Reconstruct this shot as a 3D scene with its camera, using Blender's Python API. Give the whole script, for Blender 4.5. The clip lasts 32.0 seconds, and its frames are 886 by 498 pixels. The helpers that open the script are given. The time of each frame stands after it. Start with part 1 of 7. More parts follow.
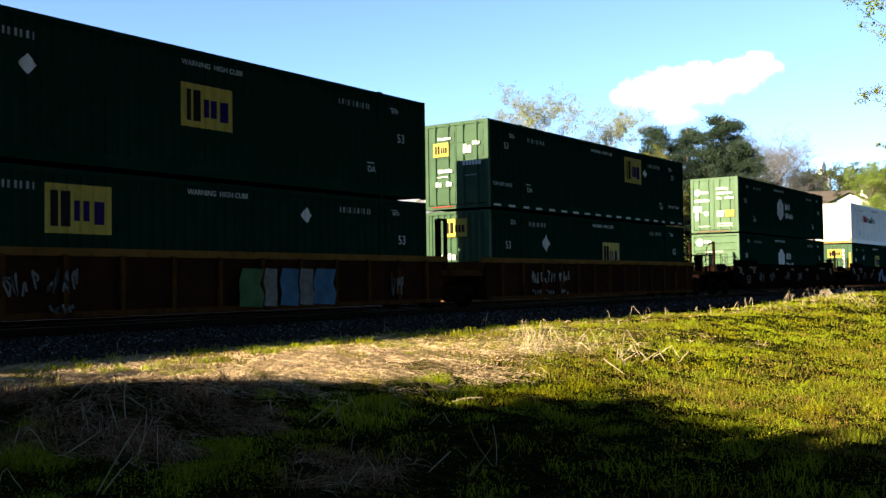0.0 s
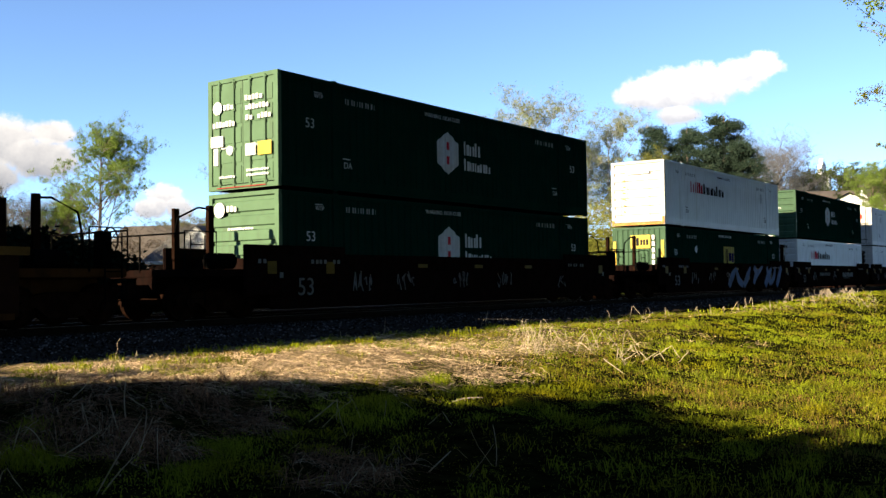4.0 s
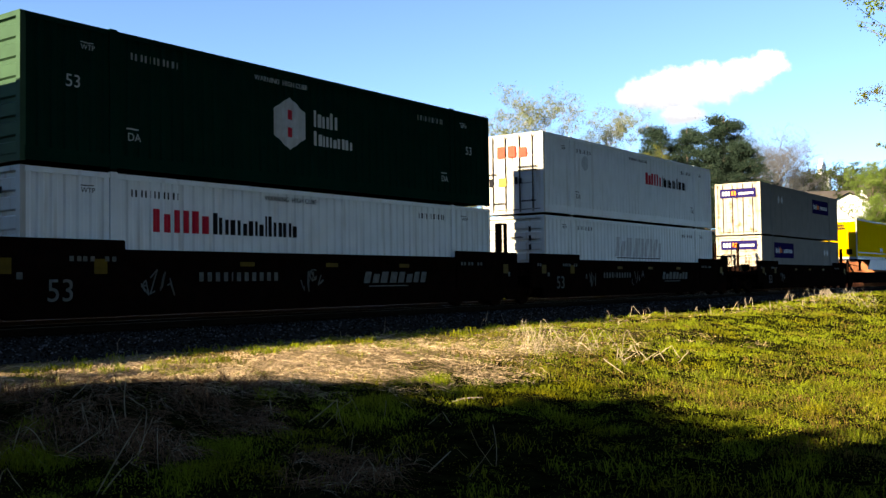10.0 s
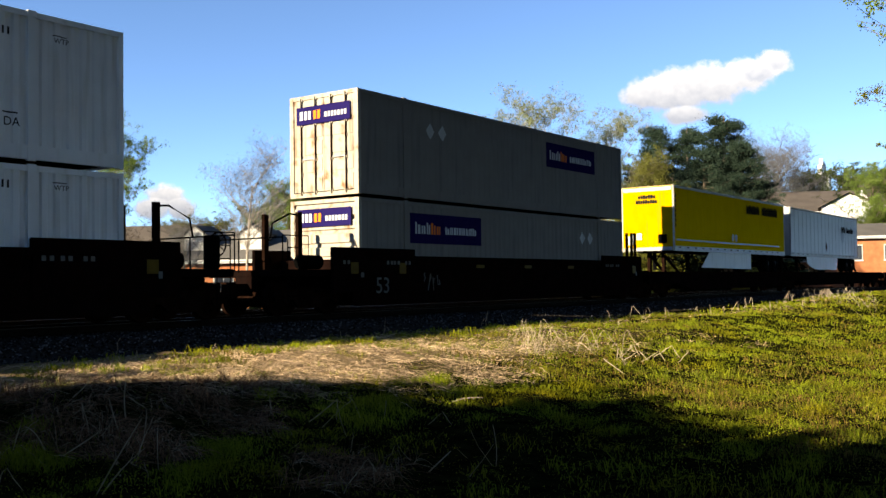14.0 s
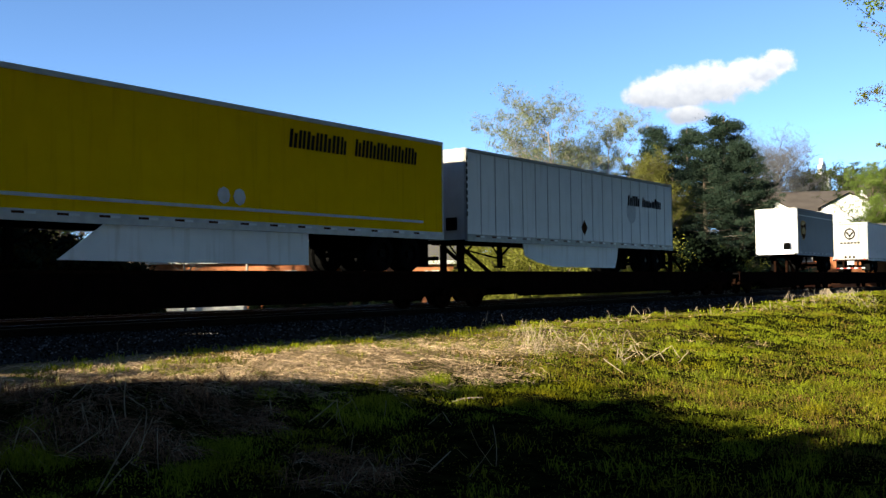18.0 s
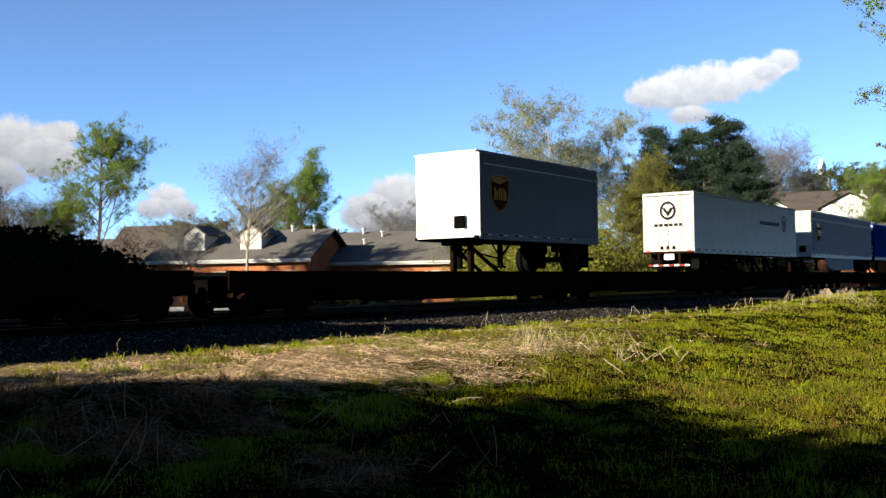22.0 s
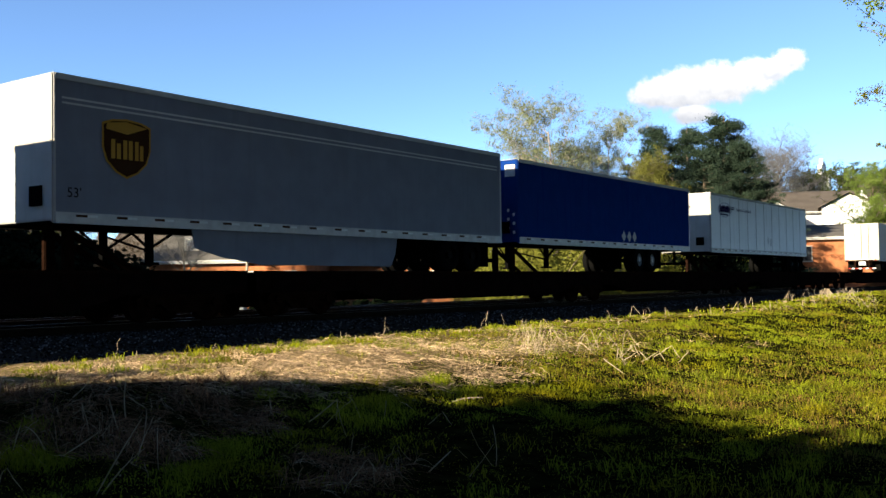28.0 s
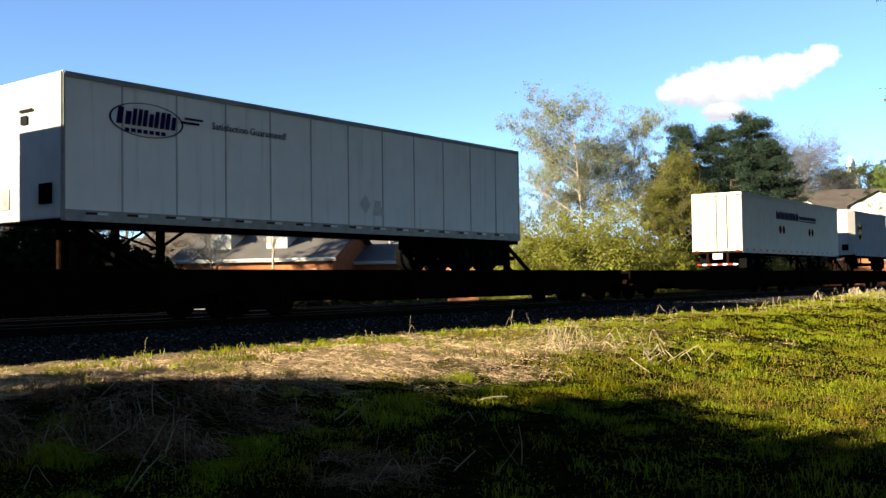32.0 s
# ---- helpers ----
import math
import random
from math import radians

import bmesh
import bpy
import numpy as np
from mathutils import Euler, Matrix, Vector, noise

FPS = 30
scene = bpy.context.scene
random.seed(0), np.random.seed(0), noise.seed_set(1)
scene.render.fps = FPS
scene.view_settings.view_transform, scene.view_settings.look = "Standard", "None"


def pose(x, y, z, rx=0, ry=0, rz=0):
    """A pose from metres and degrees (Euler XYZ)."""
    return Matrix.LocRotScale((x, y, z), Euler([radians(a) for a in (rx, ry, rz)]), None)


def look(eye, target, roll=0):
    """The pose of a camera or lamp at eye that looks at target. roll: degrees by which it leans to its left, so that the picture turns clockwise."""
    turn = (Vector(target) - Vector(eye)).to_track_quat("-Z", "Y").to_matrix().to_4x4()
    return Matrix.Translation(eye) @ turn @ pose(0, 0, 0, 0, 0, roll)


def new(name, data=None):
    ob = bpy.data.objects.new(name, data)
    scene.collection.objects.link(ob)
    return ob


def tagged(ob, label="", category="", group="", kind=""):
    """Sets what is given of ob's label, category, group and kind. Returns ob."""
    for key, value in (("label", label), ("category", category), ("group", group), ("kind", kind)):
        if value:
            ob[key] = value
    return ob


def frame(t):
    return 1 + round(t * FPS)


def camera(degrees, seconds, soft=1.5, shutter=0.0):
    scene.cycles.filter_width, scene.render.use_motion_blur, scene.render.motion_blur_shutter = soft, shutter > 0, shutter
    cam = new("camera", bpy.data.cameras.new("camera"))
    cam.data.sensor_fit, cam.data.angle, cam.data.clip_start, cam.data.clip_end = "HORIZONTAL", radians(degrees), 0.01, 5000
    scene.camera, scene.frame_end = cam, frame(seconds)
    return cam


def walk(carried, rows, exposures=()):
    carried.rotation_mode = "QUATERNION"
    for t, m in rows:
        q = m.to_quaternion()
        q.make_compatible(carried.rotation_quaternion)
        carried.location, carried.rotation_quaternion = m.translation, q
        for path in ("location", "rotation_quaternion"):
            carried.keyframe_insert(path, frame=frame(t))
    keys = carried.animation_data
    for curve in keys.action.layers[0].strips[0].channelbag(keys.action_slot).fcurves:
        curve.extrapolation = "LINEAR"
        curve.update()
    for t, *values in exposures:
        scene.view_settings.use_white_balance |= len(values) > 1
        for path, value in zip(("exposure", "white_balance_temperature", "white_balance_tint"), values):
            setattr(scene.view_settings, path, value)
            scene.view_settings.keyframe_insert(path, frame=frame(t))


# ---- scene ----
# World: x runs along the railway, y across it away from the camera, z up; the railheads lie at z = 0.15.
cam = camera(48.64, 32.0)
YAW, PITCH, ROLL = 54.16, 1.96, -0.79


def aim(dyaw=0.0, dpitch=0.0, droll=0.0):
    a, p = radians(YAW + dyaw), radians(PITCH + dpitch)
    eye = Vector((0, 0, 0.932))
    way = Vector((math.sin(a) * math.cos(p), math.cos(a) * math.cos(p), math.sin(p)))
    return look(eye, eye + way, ROLL + droll)


walk(cam, [(0.0, aim()), (14.0, aim()), (28.4, aim()), (28.5, aim(-0.21)), (28.8, aim(-1.30, -0.03)), (29.0, aim(-1.88, -0.06)),
           (29.2, aim(-1.62, -0.05)), (29.5, aim(-1.47, -0.04)), (30.5, aim(-1.47, -0.05)), (32.0, aim(-1.47, -0.05))],
     exposures=[(0.0, 2.58, 7300, 4), (1.0, 2.54, 7300, 4), (2.0, 2.44, 7200, 4), (3.0, 2.30, 7100, 5), (6.0, 2.04, 6900, 6), (7.0, 1.89, 6700, 6), (8.0, 1.98, 6800, 6),
                (9.0, 2.13, 7000, 6), (10.0, 2.38, 7200, 5), (11.0, 2.23, 7200, 5), (12.0, 2.13, 7100, 5), (13.0, 2.04, 7000, 6), (14.0, 1.98, 6900, 6), (17.0, 1.89, 6500, 4),
                (18.0, 1.98, 6500, 3), (19.0, 2.23, 6700, 3), (20.0, 2.23, 6700, 3), (21.0, 1.89, 6700, 6), (22.0, 1.78, 6400, 5), (23.0, 1.69, 6400, 4), (24.0, 1.48, 6300, 4),
                (25.0, 1.15, 6200, 4), (28.0, 2.13, 6800, 4), (29.0, 2.58, 7100, 4), (30.0, 2.54, 7100, 4), (31.0, 2.38, 7000, 4), (32.0, 2.23, 6900, 4)])

# ---- light ----
SUN_WAY = Vector((3.38, -1.25, -1.28)).normalized()
world = bpy.data.worlds.new("sky")
scene.world = world
world.use_nodes = True
wn = world.node_tree.nodes
sky = wn.new("ShaderNodeTexSky")
sky.sky_type, sky.sun_disc = "NISHITA", False
sky.sun_elevation, sky.sun_rotation = math.asin(-SUN_WAY.z), math.atan2(-SUN_WAY.x, -SUN_WAY.y)
sky.air_density, sky.dust_density, sky.ozone_density = 0.45, 0.0, 3.2
wn["Background"].inputs[1].default_value = 0.08
world.node_tree.links.new(sky.outputs[0], wn["Background"].inputs[0])
sun = new("sun", bpy.data.lights.new("sun", "SUN"))
sun.data.energy, sun.data.angle, sun.data.color = 5.0, radians(0.55), (1.0, 0.86, 0.66)
sun.matrix_world = look((0, 0, 60), Vector((0, 0, 60)) + SUN_WAY)


# ---- materials ----
def rgb(c, k=1.0):
    return (min(c[0] * k, 1), min(c[1] * k, 1), min(c[2] * k, 1), 1)


def mat(name, col, rough=0.6, metal=0.0, var=0.18, scale=1.5, bump=0.15, bscale=60.0, col2=None, cut=(0.5, 0.75), streak=None, island=0.0, through_light=0.0, spec=0.05):
    """A painted, rusted or grown surface: two scales of tone, optional second colour in patches, streaks and fine relief."""
    m = bpy.data.materials.new(name)
    m.use_nodes = True
    nt = m.node_tree
    n, l = nt.nodes, nt.links
    b = n["Principled BSDF"]
    b.inputs["Roughness"].default_value, b.inputs["Metallic"].default_value = rough, metal
    b.inputs["Specular IOR Level"].default_value = spec
    tc = n.new("ShaderNodeTexCoord")

    def noise_at(sc, detail=4.0, squash=None):
        t = n.new("ShaderNodeTexNoise")
        t.inputs["Scale"].default_value, t.inputs["Detail"].default_value = sc, detail
        if squash:
            mp = n.new("ShaderNodeMapping")
            mp.inputs["Scale"].default_value = squash
            l.new(tc.outputs["Object"], mp.inputs[0])
            l.new(mp.outputs[0], t.inputs["Vector"])
        else:
            l.new(tc.outputs["Object"], t.inputs["Vector"])
        return t

    def ramp(src, lo, hi, c0, c1):
        r = n.new("ShaderNodeValToRGB")
        r.color_ramp.elements[0].position, r.color_ramp.elements[1].position = lo, hi
        r.color_ramp.elements[0].color, r.color_ramp.elements[1].color = c0, c1
        l.new(src, r.inputs[0])
        return r.outputs[0]

    def mix(kind, fac, a, c):
        x = n.new("ShaderNodeMix")
        x.data_type, x.blend_type = "RGBA", kind
        if isinstance(fac, float):
            x.inputs[0].default_value = fac
        else:
            l.new(fac, x.inputs[0])
        l.new(a, x.inputs[6])
        l.new(c, x.inputs[7])
        return x.outputs[2]

    big = noise_at(scale)
    colour = ramp(big.outputs[0], 0.3, 0.7, rgb(col, 1 - var), rgb(col, 1 + var))
    if col2:
        patch = noise_at(scale * 2.3, 6.0)
        mask = ramp(patch.outputs[0], cut[0], cut[1], (0, 0, 0, 1), (1, 1, 1, 1))
        second = ramp(big.outputs[0], 0.3, 0.7, rgb(col2, 0.8), rgb(col2, 1.2))
        colour = mix("MIX", mask, colour, second)
    if streak:
        run = noise_at(1.0, 3.0, (5.0, 5.0, 0.35))
        mask = ramp(run.outputs[0], 0.55, 0.75, (0, 0, 0, 1), (0.6, 0.6, 0.6, 1))
        tone = n.new("ShaderNodeRGB")
        tone.outputs[0].default_value = rgb(streak)
        colour = mix("MIX", mask, colour, tone.outputs[0])
    if island:
        g = n.new("ShaderNodeNewGeometry")
        tone = ramp(g.outputs["Random Per Island"], 0.0, 1.0, (1 - island, 1 - island, 1 - island, 1), (1 + island, 1 + island * 0.8, 1 + island * 0.4, 1))
        colour = mix("MULTIPLY", 1.0, colour, tone)
    l.new(colour, b.inputs["Base Color"])
    if bump:
        fine = noise_at(bscale, 3.0)
        bp = n.new("ShaderNodeBump")
        bp.inputs["Strength"].default_value, bp.inputs["Distance"].default_value = bump, 0.02
        l.new(fine.outputs[0], bp.inputs["Height"])
        l.new(bp.outputs[0], b.inputs["Normal"])
    if through_light:
        tr = n.new("ShaderNodeBsdfTranslucent")
        l.new(colour, tr.inputs[0])
        ms = n.new("ShaderNodeMixShader")
        ms.inputs[0].default_value = through_light
        l.new(b.outputs[0], ms.inputs[1])
        l.new(tr.outputs[0], ms.inputs[2])
        l.new(ms.outputs[0], n["Material Output"].inputs[0])
    return m


# Container green as on the sides away from the sun, shade included.
GREEN_SHADED = mat("green_paint_shaded", (0.0018, 0.0180, 0.0118), 0.5, var=0.12, streak=(0.005, 0.016, 0.0105), bump=0.05, spec=0.0)
# Lighter copies of that green put sunlight into the container ends.
GREEN_LIT_PALE = mat("faded_green_paint_sunlit", (0.056, 0.098, 0.056), 0.5, var=0.12, streak=(0.05, 0.07, 0.045), bump=0.05)
GREEN_LIT = mat("green_paint_sunlit", (0.027, 0.056, 0.031), 0.5, var=0.15, streak=(0.0186, 0.0372, 0.0248), bump=0.05)
WHITE = mat("white_paint", (0.66, 0.663, 0.668), 0.45, var=0.05, streak=(0.45, 0.42, 0.38), bump=0.05)
# White darkened to offset direct sun on trailer ends; also one sill.
DIM_WHITE = mat("dimmed_white_paint", (0.29, 0.282, 0.275), 0.5, var=0.08, streak=(0.26, 0.245, 0.23), bump=0.05)
OLD_WHITE = mat("dull_white_paint", (0.42, 0.422, 0.43), 0.5, var=0.06, streak=(0.36, 0.34, 0.32), bump=0.05)
# Rust-stained white, its base also darkened because these ends face the sun.
WHITE_OLD = mat("rust_stained_white_paint", (0.38, 0.365, 0.34), 0.55, var=0.06, streak=(0.19, 0.11, 0.055), bump=0.08)
GREY = mat("grey_paint", (0.185, 0.17, 0.155), 0.5, var=0.06, streak=(0.11, 0.108, 0.105), bump=0.05, spec=0.0)
CREAM = mat("rust_stained_cream_paint", (0.31, 0.275, 0.225), 0.55, var=0.1, scale=1.2, streak=(0.13, 0.06, 0.025), bump=0.06, col2=(0.15, 0.075, 0.032), cut=(0.54, 0.72))
IVORY = mat("off_white_paint", (0.40, 0.375, 0.33), 0.55, var=0.07, streak=(0.33, 0.29, 0.24), bump=0.05)
YELLOW = mat("yellow_paint", (0.60, 0.36, 0.003), 0.4, var=0.05, streak=(0.45, 0.27, 0.01), bump=0.03, spec=0.0)
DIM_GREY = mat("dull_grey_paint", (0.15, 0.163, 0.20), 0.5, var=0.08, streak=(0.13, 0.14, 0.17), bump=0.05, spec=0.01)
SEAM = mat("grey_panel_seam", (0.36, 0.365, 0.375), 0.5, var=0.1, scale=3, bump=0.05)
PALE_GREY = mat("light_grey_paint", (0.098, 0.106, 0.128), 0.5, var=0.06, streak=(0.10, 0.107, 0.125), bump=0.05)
# Deeper yellow than the sides, used on the trailer's front end.
YELLOW_DEEP = mat("deep_yellow_paint", (0.36, 0.20, 0.002), 0.45, var=0.08, streak=(0.28, 0.15, 0.01), bump=0.03, spec=0.0)
BLUE = mat("blue_paint", (0.005, 0.026, 0.135), 0.4, var=0.08, streak=(0.004, 0.012, 0.11), bump=0.03, spec=0.0)
ALU = mat("aluminium", (0.34, 0.34, 0.34), 0.5, 0.3, var=0.12, scale=4, bump=0.06)
GALV = mat("grey_metal", (0.20, 0.20, 0.20), 0.5, 0.5, var=0.2, scale=4)
# Blacker than real painted steel: the shade below the loads is in the colour.
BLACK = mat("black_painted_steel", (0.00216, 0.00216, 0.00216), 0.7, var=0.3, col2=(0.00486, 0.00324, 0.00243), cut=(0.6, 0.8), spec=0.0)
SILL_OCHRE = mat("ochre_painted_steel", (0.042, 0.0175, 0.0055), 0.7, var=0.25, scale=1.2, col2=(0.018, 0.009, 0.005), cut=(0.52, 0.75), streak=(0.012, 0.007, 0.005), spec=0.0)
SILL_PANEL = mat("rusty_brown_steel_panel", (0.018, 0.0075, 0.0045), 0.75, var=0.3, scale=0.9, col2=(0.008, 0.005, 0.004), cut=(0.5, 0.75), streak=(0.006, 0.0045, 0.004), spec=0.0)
CHORD_OCHRE = mat("worn_ochre_paint", (0.095, 0.050, 0.014), 0.7, var=0.2, scale=1.5, col2=(0.05, 0.022, 0.008), cut=(0.55, 0.75), spec=0.0)
PALE_GREEN_SPRAY = mat("dull_green_spray_paint", (0.035, 0.075, 0.035), 0.6, var=0.25, scale=3, bump=0, spec=0.0)
BLUE_SPRAY = mat("pale_blue_spray_paint", (0.035, 0.085, 0.14), 0.6, var=0.25, scale=3, bump=0, spec=0.0)
# Brown, rust, rubber and rim colours here also carry the undercar shade.
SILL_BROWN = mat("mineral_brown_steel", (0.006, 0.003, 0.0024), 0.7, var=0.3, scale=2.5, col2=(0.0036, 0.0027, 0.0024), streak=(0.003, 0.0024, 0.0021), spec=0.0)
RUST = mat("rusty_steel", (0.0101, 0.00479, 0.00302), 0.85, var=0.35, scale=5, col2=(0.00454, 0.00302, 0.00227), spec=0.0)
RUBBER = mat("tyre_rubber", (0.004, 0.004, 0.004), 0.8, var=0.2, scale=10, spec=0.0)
RIM = mat("shaded_wheel_rim", (0.004, 0.004, 0.004), 0.6, 0.3, var=0.3, scale=5, spec=0.0)
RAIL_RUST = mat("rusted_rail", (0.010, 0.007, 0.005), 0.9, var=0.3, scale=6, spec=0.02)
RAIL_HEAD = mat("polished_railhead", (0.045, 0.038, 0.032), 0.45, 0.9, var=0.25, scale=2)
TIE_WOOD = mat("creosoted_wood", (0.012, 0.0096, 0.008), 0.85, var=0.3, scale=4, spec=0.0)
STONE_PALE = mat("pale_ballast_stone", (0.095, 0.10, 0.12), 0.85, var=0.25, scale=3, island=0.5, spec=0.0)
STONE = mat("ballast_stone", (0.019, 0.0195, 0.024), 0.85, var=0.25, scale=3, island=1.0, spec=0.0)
M_WHITE = mat("white_marking", (0.42, 0.42, 0.41), 0.55, var=0.08, scale=6, bump=0)
M_CODE = mat("thin_white_stencil", (0.22, 0.225, 0.22), 0.6, var=0.2, scale=8, bump=0, spec=0.0)
M_BLACK = mat("black_marking", (0.012, 0.012, 0.014), 0.5, var=0.1, bump=0, spec=0.0)
M_FADED = mat("faded_white_marking", (0.105, 0.105, 0.102), 0.6, var=0.25, scale=6, bump=0, spec=0.0)
M_RED = mat("red_marking", (0.42, 0.012, 0.03), 0.5, var=0.1, bump=0)
M_FADED_RED = mat("sun_faded_red_marking", (0.45, 0.05, 0.03), 0.5, var=0.15, scale=6, bump=0)
M_DULL_RED = mat("dull_red_marking", (0.16, 0.02, 0.015), 0.6, var=0.2, scale=6, bump=0)
M_NAVY = mat("navy_marking", (0.012, 0.008, 0.055), 0.5, var=0.1, bump=0, spec=0.0)
M_YELLOW = mat("yellow_marking", (0.29, 0.22, 0.042), 0.5, var=0.1, scale=5, bump=0)
M_AMBER = mat("dull_amber_marking", (0.09, 0.055, 0.006), 0.6, var=0.2, scale=5, bump=0)
M_ORANGE = mat("orange_marking", (0.75, 0.16, 0.01), 0.5, var=0.1, bump=0)
M_GREY = mat("pale_grey_marking", (0.442, 0.4505, 0.459), 0.6, var=0.12, scale=5, bump=0)
M_RAISED = mat("pale_raised_lettering", (0.47, 0.45, 0.45), 0.6, var=0.1, scale=5, bump=0)
M_GHOST = mat("faint_grey_patch", (0.44, 0.45, 0.47), 0.6, var=0.15, scale=6, bump=0)
M_BROWN = mat("dark_brown_marking", (0.035, 0.016, 0.008), 0.45, var=0.1, bump=0, spec=0.0)
M_RUST = mat("rust_stain", (0.30, 0.14, 0.05), 0.8, var=0.3, scale=5, bump=0.1, spec=0.0)
M_GOLD = mat("gold_marking", (0.32, 0.17, 0.025), 0.4, var=0.1, bump=0)
M_SKY = mat("blue_spray_paint", (0.010, 0.036, 0.095), 0.6, var=0.3, scale=3, bump=0)
M_SPRAY_EDGE = mat("faded_pink_spray_paint", (0.075, 0.055, 0.06), 0.6, var=0.3, scale=3, bump=0, spec=0.0)
BRICK = mat("orange_brick", (0.2856, 0.1088, 0.051), 0.85, var=0.2, scale=2.0, bump=0.3, bscale=30)
SIDING = mat("cream_siding", (0.50, 0.50, 0.49), 0.7, var=0.06, scale=0.8)
SHINGLE = mat("grey_shingle_roof", (0.085, 0.08, 0.076), 0.9, var=0.14, scale=0.6, bump=0.4, bscale=18)
SHINGLE_DARK = mat("brown_shingle_roof", (0.068, 0.0578, 0.051), 0.9, var=0.16, scale=0.6, bump=0.4, bscale=18)
GLASS = mat("window_glass", (0.03, 0.035, 0.045), 0.08, var=0.2)
BARK = mat("grey_brown_bark", (0.1088, 0.085, 0.0646), 0.9, var=0.25, scale=3, bump=0.5, bscale=25)
BARK_GREY = mat("grey_bark", (0.10, 0.095, 0.09), 0.9, var=0.25, scale=3, bump=0.4, bscale=25)
BARK_PALE = mat("pale_bark", (0.2592, 0.2232, 0.1872), 0.85, var=0.3, scale=3, bump=0.4, bscale=20)
LEAF_SPRING = mat("spring_green_leaf", (0.112, 0.165, 0.034), 0.6, var=0.15, scale=0.4, bump=0, island=0.16, through_light=0.35, spec=0.0)
LEAF_OLIVE = mat("olive_leaf", (0.098, 0.102, 0.026), 0.6, var=0.2, scale=0.4, bump=0, island=0.16, through_light=0.3, spec=0.0)
LEAF_PALE = mat("pale_budding_leaf", (0.150, 0.172, 0.092), 0.65, var=0.15, scale=0.4, bump=0, island=0.16, through_light=0.3, spec=0.0)
LEAF_WOOD = mat("dark_green_leaf", (0.045, 0.062, 0.02), 0.6, var=0.2, scale=0.4, bump=0, island=0.16, through_light=0.2, spec=0.0)
LEAF_DARK = mat("dark_evergreen_leaf", (0.026, 0.041, 0.029), 0.6, var=0.25, scale=0.4, bump=0, island=0.16, through_light=0.1, spec=0.0)
LEAF_SHRUB = mat("yellow_green_shrub_leaf", (0.145, 0.150, 0.030), 0.6, var=0.2, scale=0.5, bump=0, island=0.16, through_light=0.2, spec=0.0)
# Evergreen leaf taken almost to black, the shrubs' shade put into its colour.
LEAF_SHADE = mat("shaded_green_leaf", (0.006, 0.010, 0.006), 0.8, var=0.25, scale=0.4, bump=0, island=0.4, spec=0.0)
TWIG_GREY = mat("grey_twig", (0.105, 0.103, 0.105), 0.9, var=0.2, scale=2, bump=0, spec=0.0)
TWIG = mat("brown_twig", (0.042, 0.0315, 0.0224), 0.9, var=0.2, scale=2, bump=0)
GRASS = mat("green_grass", (0.174, 0.212, 0.016), 0.6, var=0.3, scale=0.5, bump=0, col2=(0.18, 0.17, 0.011), cut=(0.45, 0.65), island=0.32, through_light=0.4, spec=0.0)
WEED = mat("brown_green_weed", (0.12, 0.085, 0.025), 0.7, var=0.3, scale=0.7, bump=0, col2=(0.088, 0.104, 0.016), cut=(0.45, 0.6), island=0.45, through_light=0.3, spec=0.0)
STALK = mat("bleached_stalk", (0.30, 0.24, 0.17), 0.7, var=0.25, scale=6, bump=0, spec=0.0)
STRAW = mat("dry_straw", (0.49, 0.38, 0.285), 0.7, var=0.2, scale=1.5, bump=0, island=0.6, through_light=0.2, spec=0.0)
DEAD_WEED = mat("dead_weed_stem", (0.16, 0.092, 0.064), 0.8, var=0.3, scale=1.5, bump=0, island=0.6, spec=0.0)
STRAW_DARK = mat("weathered_stalk", (0.11, 0.075, 0.05), 0.75, var=0.2, scale=1.5, bump=0, island=0.4, spec=0.0)


# ---- mesh helpers ----
def box(bm, x0, x1, y0, y1, z0, z1):
    v = [bm.verts.new(p) for p in ((x0, y0, z0), (x1, y0, z0), (x1, y1, z0), (x0, y1, z0), (x0, y0, z1), (x1, y0, z1), (x1, y1, z1), (x0, y1, z1))]
    for f in ((3, 2, 1, 0), (4, 5, 6, 7), (0, 1, 5, 4), (1, 2, 6, 5), (2, 3, 7, 6), (3, 0, 4, 7)):
        bm.faces.new([v[i] for i in f])
    return v


def tube(bm, pts, radii, sides=6, caps=True):
    rings = []
    for i, p in enumerate(pts):
        p = Vector(p)
        d = (Vector(pts[min(i + 1, len(pts) - 1)]) - Vector(pts[max(i - 1, 0)])).normalized()
        a = d.orthogonal().normalized()
        b = d.cross(a)
        r = radii[i] if hasattr(radii, "__len__") else radii
        rings.append([bm.verts.new(p + (a * math.cos(6.2832 * k / sides) + b * math.sin(6.2832 * k / sides)) * r) for k in range(sides)])
    for r0, r1 in zip(rings, rings[1:]):
        for k in range(sides):
            bm.faces.new((r0[k], r0[(k + 1) % sides], r1[(k + 1) % sides], r1[k]))
    if caps and sides > 2:
        bm.faces.new(rings[0][::-1])
        bm.faces.new(rings[-1])


def prism(bm, outline, y0, y1):
    """An outline of (x, z) points drawn from y0 to y1."""
    a = [bm.verts.new((x, y0, z)) for x, z in outline]
    b = [bm.verts.new((x, y1, z)) for x, z in outline]
    k = len(a)
    bm.faces.new(a)
    bm.faces.new(b[::-1])
    for i in range(k):
        bm.faces.new((a[(i + 1) % k], a[i], b[i], b[(i + 1) % k]))


def mesh_of(name, bm, normals=True):
    if normals:
        bmesh.ops.recalc_face_normals(bm, faces=bm.faces)
    me = bpy.data.meshes.new(name)
    bm.to_mesh(me)
    bm.free()
    return me


